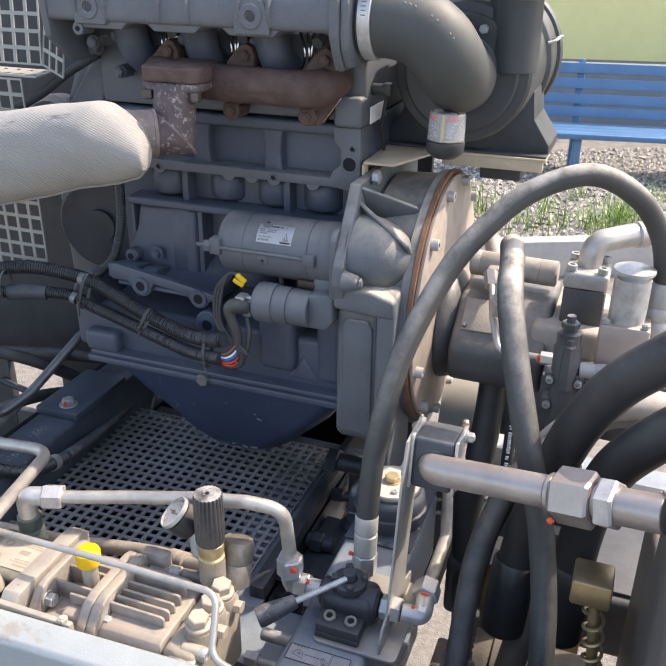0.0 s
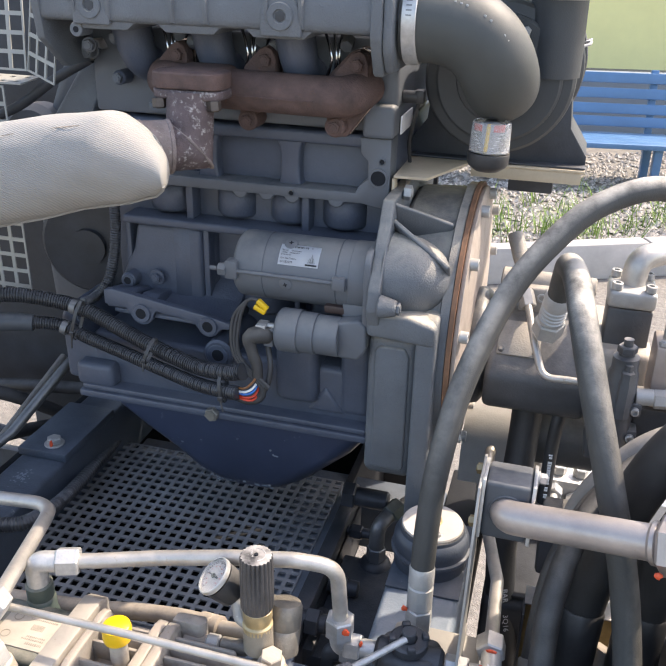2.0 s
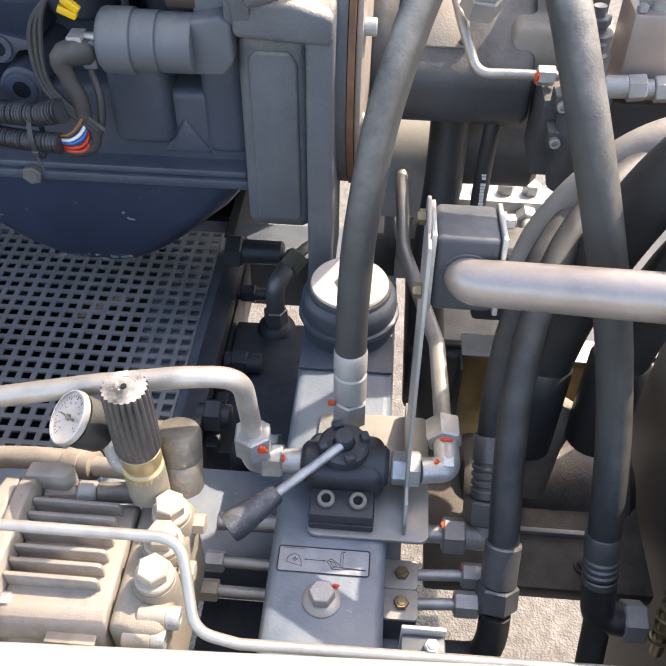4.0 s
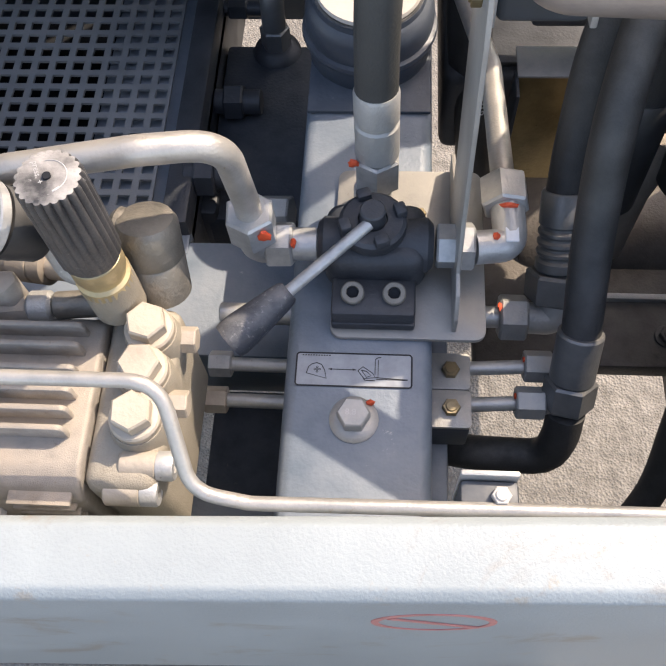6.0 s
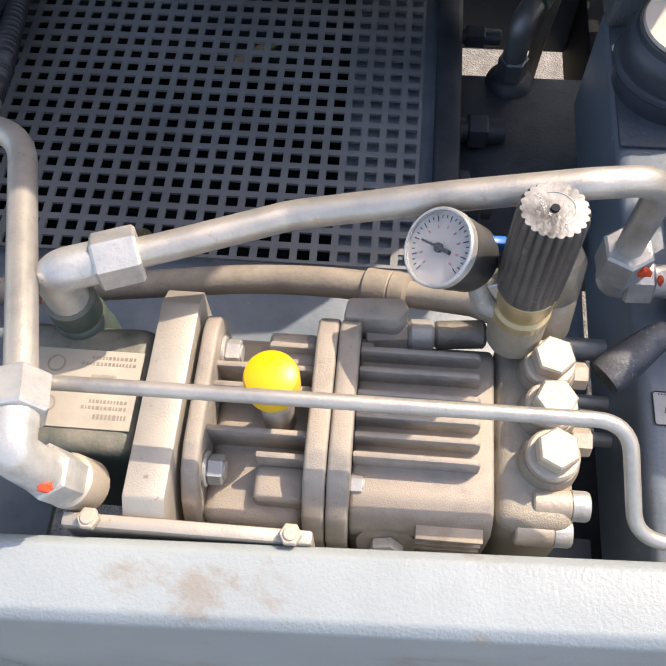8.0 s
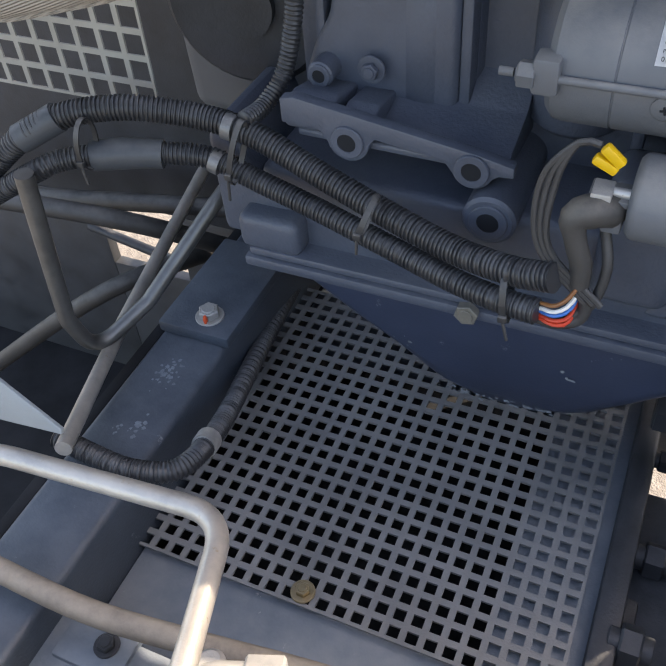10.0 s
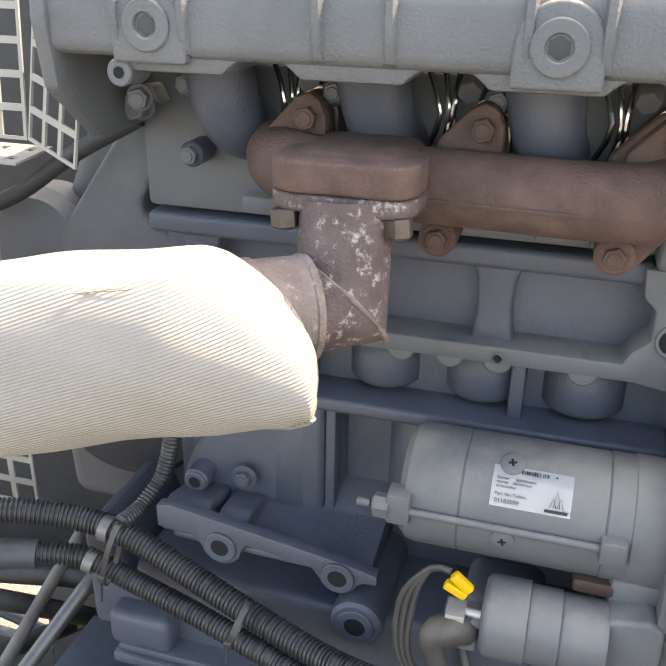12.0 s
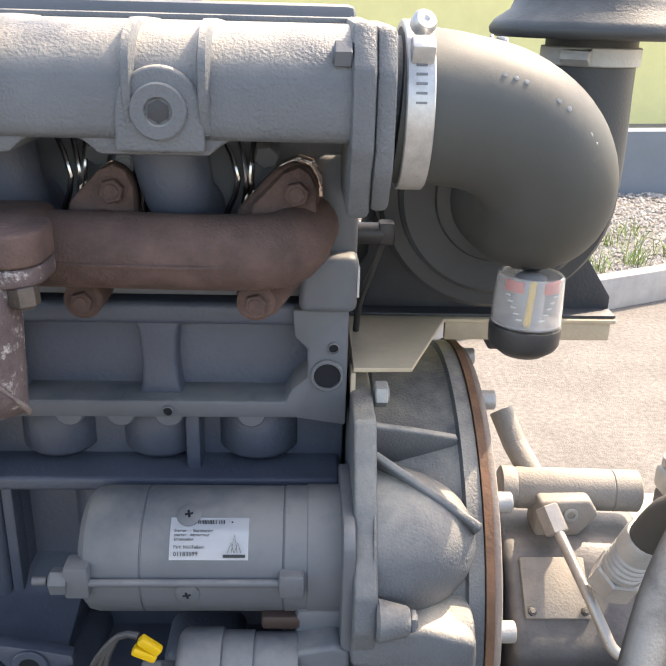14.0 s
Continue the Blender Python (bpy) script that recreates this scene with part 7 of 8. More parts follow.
part("nut_washer", cyl(fresh(), (-0.238, 1.170, 0.9127), (-0.238, 1.170, 0.9147), 0.0128, bev=0.0005), GOLD, sf)
part("lid_nut", hexa(fresh(), (-0.238, 1.170, 0.9147), (-0.238, 1.170, 0.9225), 0.0112), GOLD, sf)
part("vent", lathe(fresh(), (-0.226, 1.142, 0.9125), (0, 0, 1), [(0.0044, 0), (0.0046, 0.003), (0.0040, 0.0042), (0.0018, 0.0044), (0.0016, 0.0036), (0, 0.0036)], 16), ZINC, sf)
part("base_plate", span(fresh(), (-0.2855, 1.098, 0.8475), (-0.1875, 1.255, 0.851), 0.001), FRAMEDARK, sf)

# big side panel at the far right with hopper shadow
side = thing("side_cover", (0.16, 0.88, 0.5), "dusty grey-brown steel side cover", "cover")
bm = extr(fresh(), [(0.80, 0.42), (0.80, 1.16), (0.83, 1.19), (0.97, 1.19), (1.0, 1.16), (1.02, 1.0), (1.20, 0.95), (1.20, 0.42)], (0.115, 0, 0), (0, 1, 0), (0, 0, 1), (0.20, 0, 0), 0.01, 3)
part("panel", bm, mat("dusty_brown_grey_paint", (0.10, 0.092, 0.085), 0.6, 0, 0.2, 12, 0.3, dust=0.4), side)
lk = thing("threaded_rod", (0.085, 0.86, 0.60), "rusty spring on a threaded adjusting rod", "rod")
part("rod", cyl(fresh(), (0.092, 0.90, 0.68), (0.056, 0.90, 1.03), 0.006), YZINC, lk)
hel = [V(0.090 - 0.032 * i / 220 + 0.0100 * math.cos(i * 0.42), 0.90 + 0.0100 * math.sin(i * 0.42), 0.70 + 0.31 * i / 220) for i in range(220)]
part("spring", sweep(fresh(), hel, 0.0022, 6), YZINC, lk)
part("stop_block", span(fresh(), (0.032, 0.885, 1.022), (0.072, 0.925, 1.052), 0.003), YZINC, lk)

# yellow-zinc box and dark motor low between the rails
gb = thing("zinc_bracket", (-0.05, 1.22, 0.55), "yellow-passivated sheet metal bracket with a folded top", "bracket")
part("sheet", span(fresh(), (-0.100, 1.216, 0.55), (0.060, 1.224, 0.766), 0.002), mat("dull_gold_passivated_sheet", (0.30, 0.225, 0.11), 0.4, 0.75, 0.35, 25, 0.2, spots=0.3, spotcol=(0.16, 0.11, 0.06)), gb)
part("top_flange", span(fresh(), (-0.102, 1.212, 0.7665), (0.062, 1.250, 0.7695), 0.001), ZINCDULL, gb)
part("side_fold", span(fresh(), (-0.104, 1.19, 0.55), (-0.1005, 1.224, 0.766), 0.001), DARKMETAL, gb)
DUSTYIRON = mat("dusty_brown_black_iron", (0.085, 0.074, 0.064), 0.55, 0.1, 0.3, 18, 0.3, 400, dust=0.5, dustcol=(0.22, 0.19, 0.16), spots=0.15, spotcol=(0.13, 0.09, 0.06))
mo = thing("drive_motor", (0.02, 1.07, 0.62), "black dusty drive motor between the frame rails", "motor")
part("body", lathe(fresh(), (-0.10, 1.105, 0.655), (1, 0, 0), [(0.04, 0), (0.058, 0.004), (0.062, 0.012), (0.062, 0.040), (0.066, 0.043), (0.066, 0.056), (0.062, 0.059), (0.062, 0.19), (0.05, 0.20)], 40), DUSTYIRON, mo)
part("base", span(fresh(), (-0.14, 0.955, 0.668), (0.10, 1.12, 0.690), 0.004), DUSTYIRON, mo)
part("base_rib", span(fresh(), (-0.060, 1.019, 0.690), (0.075, 1.025, 0.697), 0.001), ZINCDULL, mo)
for x in (-0.045, 0.03):
    hex_bolt(mo, (x, 0.985, 0.690), (0, 0, 1), 0.008, 0.006, DUSTYIRON, 0.011)
part("elbow", sweep(fresh(), fillet([(-0.03, 1.06, 0.72), (-0.02, 1.08, 0.78), (0.0, 1.10, 0.82)], 0.02), 0.02, 14), BROWNHOSE, mo)
bk = thing("sill_clamp", (-0.125, 0.768, 0.88), "small grey clamp block bolted behind the sill", "pipe clamp")
part("block", span(fresh(), (-0.176, 0.7650, 0.870), (-0.144, 0.7825, 0.919), 0.003), DARKPL, bk)
part("plate", span(fresh(), (-0.176, 0.7827, 0.870), (-0.144, 0.7860, 0.926), 0.001), ZINCDULL, bk)
hex_bolt(bk, (-0.154, 0.7730, 0.919), (0, 0, 1), 0.0055, 0.005, CREAM)

# ---- high pressure water pump ----
wp = thing("piston_pump", (-0.48, 0.82, 0.80), "dusty aluminium piston pump with cooling fins and brass caps", "pump")
bm = span(fresh(), (-0.560, 0.765, 0.80), (-0.500, 0.885, 0.897), 0.008, 3)
part("crank_housing", bm, ALU, wp)
part("crank_step", span(fresh(), (-0.530, 0.776, 0.86), (-0.500, 0.798, 0.908), 0.004, 3), ALU, wp)


def fin(x0, x1, y, z, w=0.0038):
    part("fin", extr(fresh(), [(x0, 0.885), (x0, z), (x1 - 0.004, z), (x1 - 0.001, z - 0.0015), (x1, z - 0.005), (x1, 0.885)], (0, y - w / 2, 0), (1, 0, 0), (0, 0, 1), (0, w, 0), 0.0011), ALU, wp)


for x0, y in ((-0.529, 0.869), (-0.560, 0.854), (-0.560, 0.841), (-0.560, 0.813), (-0.529, 0.799)):
    fin(x0, -0.499, y, 0.921)
part("crank_cover", span(fresh(), (-0.531, 0.858, 0.88), (-0.500, 0.882, 0.913), 0.004, 3), ALU, wp)
bm = extr(fresh(), [(0.764, 0.80), (0.764, 0.896), (0.770, 0.910), (0.784, 0.926), (0.800, 0.931), (0.872, 0.931), (0.882, 0.927), (0.889, 0.912), (0.889, 0.80)], (-0.569, 0, 0), (0, 1, 0), (0, 0, 1), (0.010, 0, 0), 0.0025, 3)
part("end_flange", bm, ALU, wp)
for y, z in ((0.866, 0.910), (0.792, 0.908)):
    hex_bolt(wp, (-0.559, y, z), (1, 0, 0), 0.0088, 0.009, ZINCDULL, 0.0105)
for x0, x1 in ((-0.5005, -0.4878), (-0.4872, -0.4745)):
    part("split_flange", extr(fresh(), [(0.760, 0.80), (0.760, 0.888), (0.768, 0.908), (0.784, 0.926), (0.800, 0.932), (0.872, 0.932), (0.884, 0.928), (0.892, 0.915), (0.892, 0.80)], (x0, 0, 0), (0, 1, 0), (0, 0, 1), (x1 - x0, 0, 0), 0.0022, 3), ALU, wp)
hex_bolt(wp, (-0.4745, 0.790, 0.905), (1, 0, 0), 0.007, 0.007, ZINC)
hex_bolt(wp, (-0.4745, 0.876, 0.905), (1, 0, 0), 0.007, 0.007, ALU)
bm = extr(fresh(), [(0.768, 0.80), (0.768, 0.892), (0.774, 0.903), (0.784, 0.908), (0.875, 0.908), (0.884, 0.900), (0.884, 0.80)], (-0.4745, 0, 0), (0, 1, 0), (0, 0, 1), (0.0818, 0, 0), 0.003, 3)
part("cylinder_block", bm, ALU, wp)
for y in (0.869, 0.856, 0.841, 0.827, 0.815, 0.803):
    fin(-0.474, -0.402, y, 0.9225)
for k in range(5):
    z = 0.897 - k * 0.0105
    part("front_fin", span(fresh(), (-0.436, 0.7635, z - 0.0016), (-0.398, 0.775, z + 0.0016), 0.0008), ALU, wp)
plug = part("sight_plug", lathe(fresh(), (-0.452, 0.769, 0.876), (0, -1, 0.35), [(0.0175, 0), (0.0175, 0.005), (0.012, 0.006)], 28), ALU, wp)
part("plug_hex", hexa(fresh(), (-0.452, 0.7632, 0.8782), (-0.452, 0.757, 0.8805), 0.0105), ZINCDULL, plug)
HEADM = mat("dusty_brass_head", (0.30, 0.265, 0.21), 0.65, 0.2, 0.15, 30, 0.3, 900, dust=0.7, dustcol=(0.40, 0.35, 0.28))
part("valve_head", span(fresh(), (-0.3918, 0.772, 0.80), (-0.347, 0.892, 0.906), 0.010, 4), HEADM, wp)
for y in (0.869, 0.842, 0.812):
    part("cap_boss", lathe(fresh(), (-0.362, y, 0.890), (0, 0, 1), [(0.0180, 0), (0.0175, 0.018), (0.0160, 0.024)], 28), HEADM, wp)
    cpb = part("valve_cap", lathe(fresh(), (-0.362, y, 0.9135), (0.04, -0.04, 1), [(0.0145, 0), (0.0152, 0.001), (0.0152, 0.0065), (0.0140, 0.008), (0.011, 0.0085)], 32), BRASS, wp)
    part("cap_hex", hexa(fresh(), V(-0.362, y, 0.9135) + V(0.0003, -0.0003, 0.008), V(-0.362, y, 0.9135) + V(0.0009, -0.0009, 0.0195), 0.0124, rnd.uniform(0, 1)), BRASS, cpb)
for x, y, z, r in ((-0.353, 0.789, 0.900, 0.0088), (-0.362, 0.775, 0.893, 0.0085)):
    part("bolt_sleeve", cyl(fresh(), (x - 0.018, y, z), (x + 0.004, y, z), r * 1.02, bev=0.001), BRASS, wp)
    part("head_bolt", lathe(fresh(), (x + 0.004, y, z), (1, 0, 0), [(r, 0), (r, 0.0085), (r * 0.9, 0.010), (r * 0.45, 0.010), (r * 0.45, 0.006), (0, 0.006)], 24), ZINC, wp)
for y in (0.871, 0.828):
    part("head_nut", hexa(fresh(), (-0.348, y, 0.900), (-0.336, y, 0.900), 0.0085), BRASS, wp)
# oil filler with yellow cap
part("filler_neck", cyl(fresh(), (-0.520, 0.829, 0.885), (-0.520, 0.829, 0.946), 0.0098, bev=0.002), ALU, wp)
part("filler_cap", lathe(fresh(), (-0.520, 0.829, 0.945), (0.02, -0.02, 1), [(0.012, 0), (0.0148, 0.0015), (0.0155, 0.005), (0.0155, 0.016), (0.0145, 0.0195), (0.011, 0.0215), (0, 0.0225)], 36), YELLOW, wp, "bright yellow oil filler cap")
# aluminium mounting bar and angle
part("mounting_bar", extr(fresh(), [(0.756, 0.80), (0.756, 0.925), (0.765, 0.934), (0.886, 0.934), (0.899, 0.926), (0.899, 0.80)], (-0.596, 0, 0), (0, 1, 0), (0, 0, 1), (0.0235, 0, 0), 0.0015), ALUBAR, wp, "speckled aluminium mounting bar")
part("mounting_angle", span(fresh(), (-0.628, 0.7485, 0.900), (-0.4915, 0.7565, 0.928), 0.002), ALUBAR, wp)
for x in (-0.612, -0.503):
    hex_bolt(wp, (x, 0.7525, 0.928), (0, 0, 1), 0.0062, 0.005, BRASS)
# regulator
rg_ = part("regulator_body", cyl(fresh(), (-0.383, 0.887, 0.915), (-0.3835, 0.887, 0.955), 0.0165, bev=0.003), HEADM, wp)
part("brass_collar", lathe(fresh(), (-0.3835, 0.887, 0.944), (0, 0, 1), [(0.0155, 0), (0.0165, 0.003), (0.0165, 0.010), (0.0145, 0.012), (0.0145, 0.016), (0.016, 0.018), (0.016, 0.030), (0.013, 0.032)], 28), GOLD, wp)
bm = fresh()
N, RIBS = 176, 22
prof = [(0.0162, 0.9740), (0.0180, 0.9780), (0.0181, 1.0080), (0.0178, 1.0330), (0.0176, 1.0415), (0.0166, 1.0440), (0.0140, 1.0446)]
rings = []
for li, (r, z) in enumerate(prof):
    depth = (0.0, 0.0006, 0.0013, 0.0021, 0.0022, 0.0012, 0.0)[li]
    ring = []
    for i in range(N):
        a = 2 * math.pi * i / N
        g = depth * (0.5 - 0.5 * math.cos(RIBS * a)) ** 2.2
        ring.append((-0.384 + (r - g) * math.cos(a), 0.888 + (r - g) * math.sin(a), z))
    rings.append(ring)
loft(bm, rings)
kn = part("knob", bm, KNOB, wp, "fluted worn black regulator knob with faint white print", 30)
dx, dy = V(0.40, -0.92, 0), V(0.92, 0.40, 0)
words("knob_print", "press. +", 0.0046, Matrix.Translation(V(-0.3935, 0.8965, 1.04475)) @ Matrix((dx, dy, V(0, 0, 1))).transposed().to_4x4(), WORNPRINT, kn)
bm = sweep(fresh(), [V(-0.384 + 0.0098 * math.cos(radians(a)), 0.888 + 0.0098 * math.sin(radians(a)), 1.0447) for a in range(110, -66, -8)], 0.0003, 5)
for k in (-1, 1):
    sweep(bm, [V(-0.3795, 0.8795, 1.0447), V(-0.3795 + 0.0016 + 0.0012 * k, 0.8795 + 0.0014 * k + 0.001, 1.0447)], 0.00045, 5)
part("print_arrow", bm, WORNPRINT, kn)
part("knob_screw", lathe(fresh(), (-0.384, 0.888, 1.0446), (0, 0, 1), [(0.0022, 0), (0.0022, 0.0012), (0, 0.0012)], 12), HOLE, kn)
# brass banjo behind the regulator
part("outlet_body", lathe(fresh(), (-0.364, 0.906, 0.898), (0.0, 0.30, 0.95), [(0.017, 0), (0.0195, 0.002), (0.0195, 0.030), (0.0185, 0.0315), (0.0195, 0.033), (0.0195, 0.055), (0.017, 0.060), (0.010, 0.062)], 28), BRONZE, wp)
part("outlet_branch", cyl(fresh(), (-0.368, 0.922, 0.940), (-0.388, 0.926, 0.943), 0.0135, bev=0.003), BRONZE, wp)
part("rear_fitting", hexa(fresh(), (-0.472, 0.886, 0.905), (-0.446, 0.889, 0.905), 0.0085), ALU, wp)
part("rear_fitting", cyl(fresh(), (-0.446, 0.889, 0.905), (-0.430, 0.890, 0.905), 0.0100, bev=0.002), ZINCDULL, wp)
part("rear_fitting", cyl(fresh(), (-0.430, 0.890, 0.905), (-0.398, 0.893, 0.905), 0.0090, bev=0.002), BRONZE, wp)
part("cast_lug", extr(fresh(), [(-0.486, 0.885), (-0.484, 0.900), (-0.450, 0.902), (-0.446, 0.894), (-0.452, 0.885)], (0, 0, 0.90), (1, 0, 0), (0, 1, 0), (0, 0, 0.030), 0.003, 2), ALU, wp)

# pressure gauge
GN = V(-0.60, -0.30, 0.74).normalized()
GC = V(-0.4355, 0.892, 1.0005)
gauge = thing("pressure_gauge", GC - GN * 0.03, "small dusty glass pressure gauge with red and black scale", "gauge")
part("case", lathe(fresh(), GC - GN * 0.034, GN, [(0.012, 0), (0.0180, 0.0015), (0.0192, 0.004), (0.0200, 0.016), (0.0205, 0.018), (0.0205, 0.027)], 40), PLASTIC, gauge)
part("bezel", annulus(fresh(), GC - GN * 0.0050, GN, 0.0217, 0.0200, 0.0062, 48), ZINC, gauge)
dial = part("dial", lathe(fresh(), GC - GN * 0.0035, GN, [(0.0199, 0), (0.0199, 0.0012)], 48), DIALGREY, gauge)
gu = GN.cross(V(0.93, -0.25, 0.25)).cross(GN).normalized()
gv_ = GN.cross(gu)
bm, bmr = fresh(), fresh()
for k in range(28):
    a = radians(-135 + 10 * k)
    d = gu * math.sin(a) + gv_ * math.cos(a)
    ln = 0.0032 if k % 3 == 0 else 0.0016
    sweep(bm, [GC + d * (0.0175 - ln) - GN * 0.002, GC + d * 0.0175 - GN * 0.002], 0.0003, 4)
    if k % 3 == 0:
        sweep(bmr, [GC + d * 0.0105 - GN * 0.002, GC + d * 0.0122 - GN * 0.002], 0.0005, 4)
part("black_scale", bm, INK, dial)
part("red_scale", bmr, REDPAINT, dial)
nd = gu * -0.92 + gv_ * 0.30
part("needle", sweep(fresh(), [GC - nd * 0.008 - GN * 0.0012, GC + nd * 0.0125 - GN * 0.0012], lambda s: 0.0012 if s < 0.006 else 0.0005, 6), INK, gauge)
part("needle_hub", lathe(fresh(), GC - GN * 0.0018, GN, [(0.0026, 0), (0.0026, 0.0014), (0, 0.0016)], 16), INK, gauge)
gl = part("glass", lathe(fresh(), GC - GN * 0.0002, GN, [(0.0199, 0), (0.0199, 0.0012), (0.010, 0.0022), (0, 0.0025)], 40), GLASS, gauge, "clear gauge glass")
gl.visible_shadow = False
part("stem", sweep(fresh(), fillet([GC - GN * 0.02, GC - GN * 0.034, (-0.405, 0.890, 0.950), (-0.392, 0.888, 0.945)], 0.008), 0.007, 14), ZINCDULL, gauge)
part("stem_nut", hexa(fresh(), GC - GN * 0.030 + V(0.016, -0.006, -0.008), GC - GN * 0.030 + V(0.022, -0.008, -0.018), 0.0075), ZINC, gauge)
part("blue_clip", box(fresh(), (-0.404, 0.905, 0.985), (0.012, 0.006, 0.014), 0.002, (0, 20, 15)), BLUEPL, gauge)
gh = thing("grey_hose", (-0.55, 0.94, 0.84), "dusty brown rubber hose with crimped end", "hose")
part("tube", sweep(fresh(), curve_pts([(-0.95, 0.93, 0.85), (-0.82, 0.925, 0.852), (-0.72, 0.935, 0.850), (-0.634, 0.946, 0.850), (-0.56, 0.948, 0.862), (-0.505, 0.942, 0.875), (-0.470, 0.936, 0.882)], 0.01), 0.0105, 16), BROWNHOSE, gh)
part("ferrule", lathe(fresh(), (-0.476, 0.937, 0.880), (0.92, -0.22, 0.2), [(0.0115, 0), (0.0135, 0.002), (0.0135, 0.018), (0.0125, 0.019), (0.0135, 0.020), (0.0135, 0.030), (0.010, 0.032)], 22), BROWNHOSE, gh)
part("barb", sweep(fresh(), [(-0.448, 0.930, 0.886), (-0.405, 0.915, 0.905), (-0.385, 0.895, 0.925)], 0.009, 14), BRASS, gh)

# thick pressure pipe with union nuts
pp_ = thing("pressure_pipe", (-0.45, 0.92, 0.9), "heat-tinted bright steel pressure pipe with union nuts", "pipe")
PPT = [(-0.622, 0.884, 0.978), (-0.585, 0.898, 0.977), (-0.518, 0.923, 0.978), (-0.43, 0.928, 0.997), (-0.357, 0.933, 1.008), (-0.312, 0.945, 1.000), (-0.309, 0.954, 0.93), (-0.309, 0.954, 0.895)]
part("pipe", sweep(fresh(), fillet(PPT, 0.035, 10), 0.0088, 20), STEELTUBE, pp_)
n1_ = part("union_nut", hexa(fresh(), (-0.624, 0.8835, 0.978), (-0.600, 0.8925, 0.9775), 0.0165, 0.5), ZINC, pp_)
part("elbow", sweep(fresh(), fillet([(-0.624, 0.8835, 0.978), (-0.646, 0.875, 0.979), (-0.648, 0.878, 0.935)], 0.012), 0.0125, 18), ZINC, pp_)
part("adapter", lathe(fresh(), (-0.648, 0.878, 0.948), (0, 0.03, -1), [(0.013, 0), (0.0155, 0.003), (0.0155, 0.020), (0.0145, 0.022), (0.0165, 0.025), (0.0165, 0.045), (0.018, 0.048), (0.018, 0.075)], 24), GREENPL, pp_)
n2_ = part("union_nut", hexa(fresh(), (-0.309, 0.954, 0.921), (-0.309, 0.955, 0.893), 0.0172, 0.2), ZINC, pp_)
part("paint_mark", dab((-0.2985, 0.9405, 0.913), (0.007, 0.004, 0.007), 0.001), REDINK, n2_)
part("elbow", sweep(fresh(), fillet([(-0.309, 0.955, 0.893), (-0.308, 0.956, 0.876), (-0.290, 0.956, 0.878)], 0.010), 0.0125, 18), ZINC, pp_)
n3_ = part("union_nut", hexa(fresh(), (-0.302, 0.956, 0.878), (-0.283, 0.956, 0.879), 0.0162, 0.2), ZINC, pp_)
part("paint_mark", dab((-0.282, 0.948, 0.893), (0.003, 0.006, 0.005), 0.0005), REDINK, n3_)

# thin line crossing the pump, down and along the sill
tl_ = thing("thin_pipe", (-0.45, 0.81, 0.95), "thin bright steel line running over the pump", "pipe")
part("pipe", sweep(fresh(), fillet([(-0.745, 0.846, 0.90), (-0.742, 0.828, 0.965), (-0.715, 0.822, 0.970), (-0.640, 0.812, 0.972), (-0.50, 0.811, 0.976), (-0.335, 0.812, 0.974), (-0.322, 0.768, 0.925), (-0.29, 0.764, 0.920), (-0.145, 0.766, 0.919), (0.25, 0.770, 0.918)], 0.022, 8), 0.0042, 14), STEELTUBE, tl_)
part("nut", hexa(fresh(), (-0.745, 0.847, 0.898), (-0.745, 0.851, 0.882), 0.0095), ZINCDULL, tl_)

# left vertical pipe and its elbow
lp = thing("supply_pipe", (-0.68, 0.9, 0.93), "bent bright steel supply pipe with union elbow", "pipe")
part("pipe", sweep(fresh(), fillet([(-1.15, 0.955, 0.93), (-0.90, 0.982, 0.952), (-0.700, 0.992, 0.962), (-0.640, 0.800, 0.990)], 0.045, 10), 0.0088, 20), STEELTUBE, lp)
part("union_nut", hexa(fresh(), (-0.642, 0.806, 0.989), (-0.637, 0.784, 0.993), 0.0165, 0.1), ZINC, lp)
part("elbow", sweep(fresh(), fillet([(-0.638, 0.788, 0.992), (-0.635, 0.766, 0.994), (-0.630, 0.768, 0.948)], 0.014), 0.0118, 18), ZINC, lp)
part("elbow_hex", hexa(fresh(), (-0.631, 0.768, 0.960), (-0.627, 0.771, 0.936), 0.0148), ZINC, lp)
part("paint_mark", dab((-0.6255, 0.7580, 0.966), (0.007, 0.005, 0.008), 0.001), REDINK, lp)
part("adapter_flange", cyl(fresh(), (-0.627, 0.771, 0.937), (-0.622, 0.774, 0.915), 0.0152, bev=0.002), BRASS, lp)

# hydraulic motor driving the pump
hm = thing("hydraulic_motor", (-0.65, 0.83, 0.80), "dark green hydraulic motor with a printed type plate", "hydraulic motor")
part("body", span(fresh(), (-0.690, 0.792, 0.80), (-0.598, 0.876, 0.921), 0.010, 3), GREENPL, hm)
plate = part("type_plate", span(fresh(), (-0.668, 0.806, 0.9212), (-0.603, 0.856, 0.9222), 0.0002), mat("dusty_label_beige", (0.38, 0.34, 0.28), 0.6, 0, 0.1, 50, 0), hm, "dusty beige printed type plate")
bm = fresh()
for k, (x0, x1, y, h_) in enumerate(((-0.634, -0.607, 0.850, 0.002), (-0.640, -0.607, 0.846, 0.002), (-0.630, -0.607, 0.822, 0.002), (-0.634, -0.607, 0.818, 0.002), (-0.626, -0.607, 0.812, 0.003))):
    x = x0
    while x < x1:
        w = rnd.uniform(0.0008, 0.002)
        span(bm, (x, y, 0.9223), (x + w, y + h_, 0.9225), 0)
        x += w + 0.0009
for i in range(14):
    span(bm, (-0.632 + i * 0.0011, 0.832, 0.9223), (-0.6315 + i * 0.0011, 0.840, 0.9225), 0)
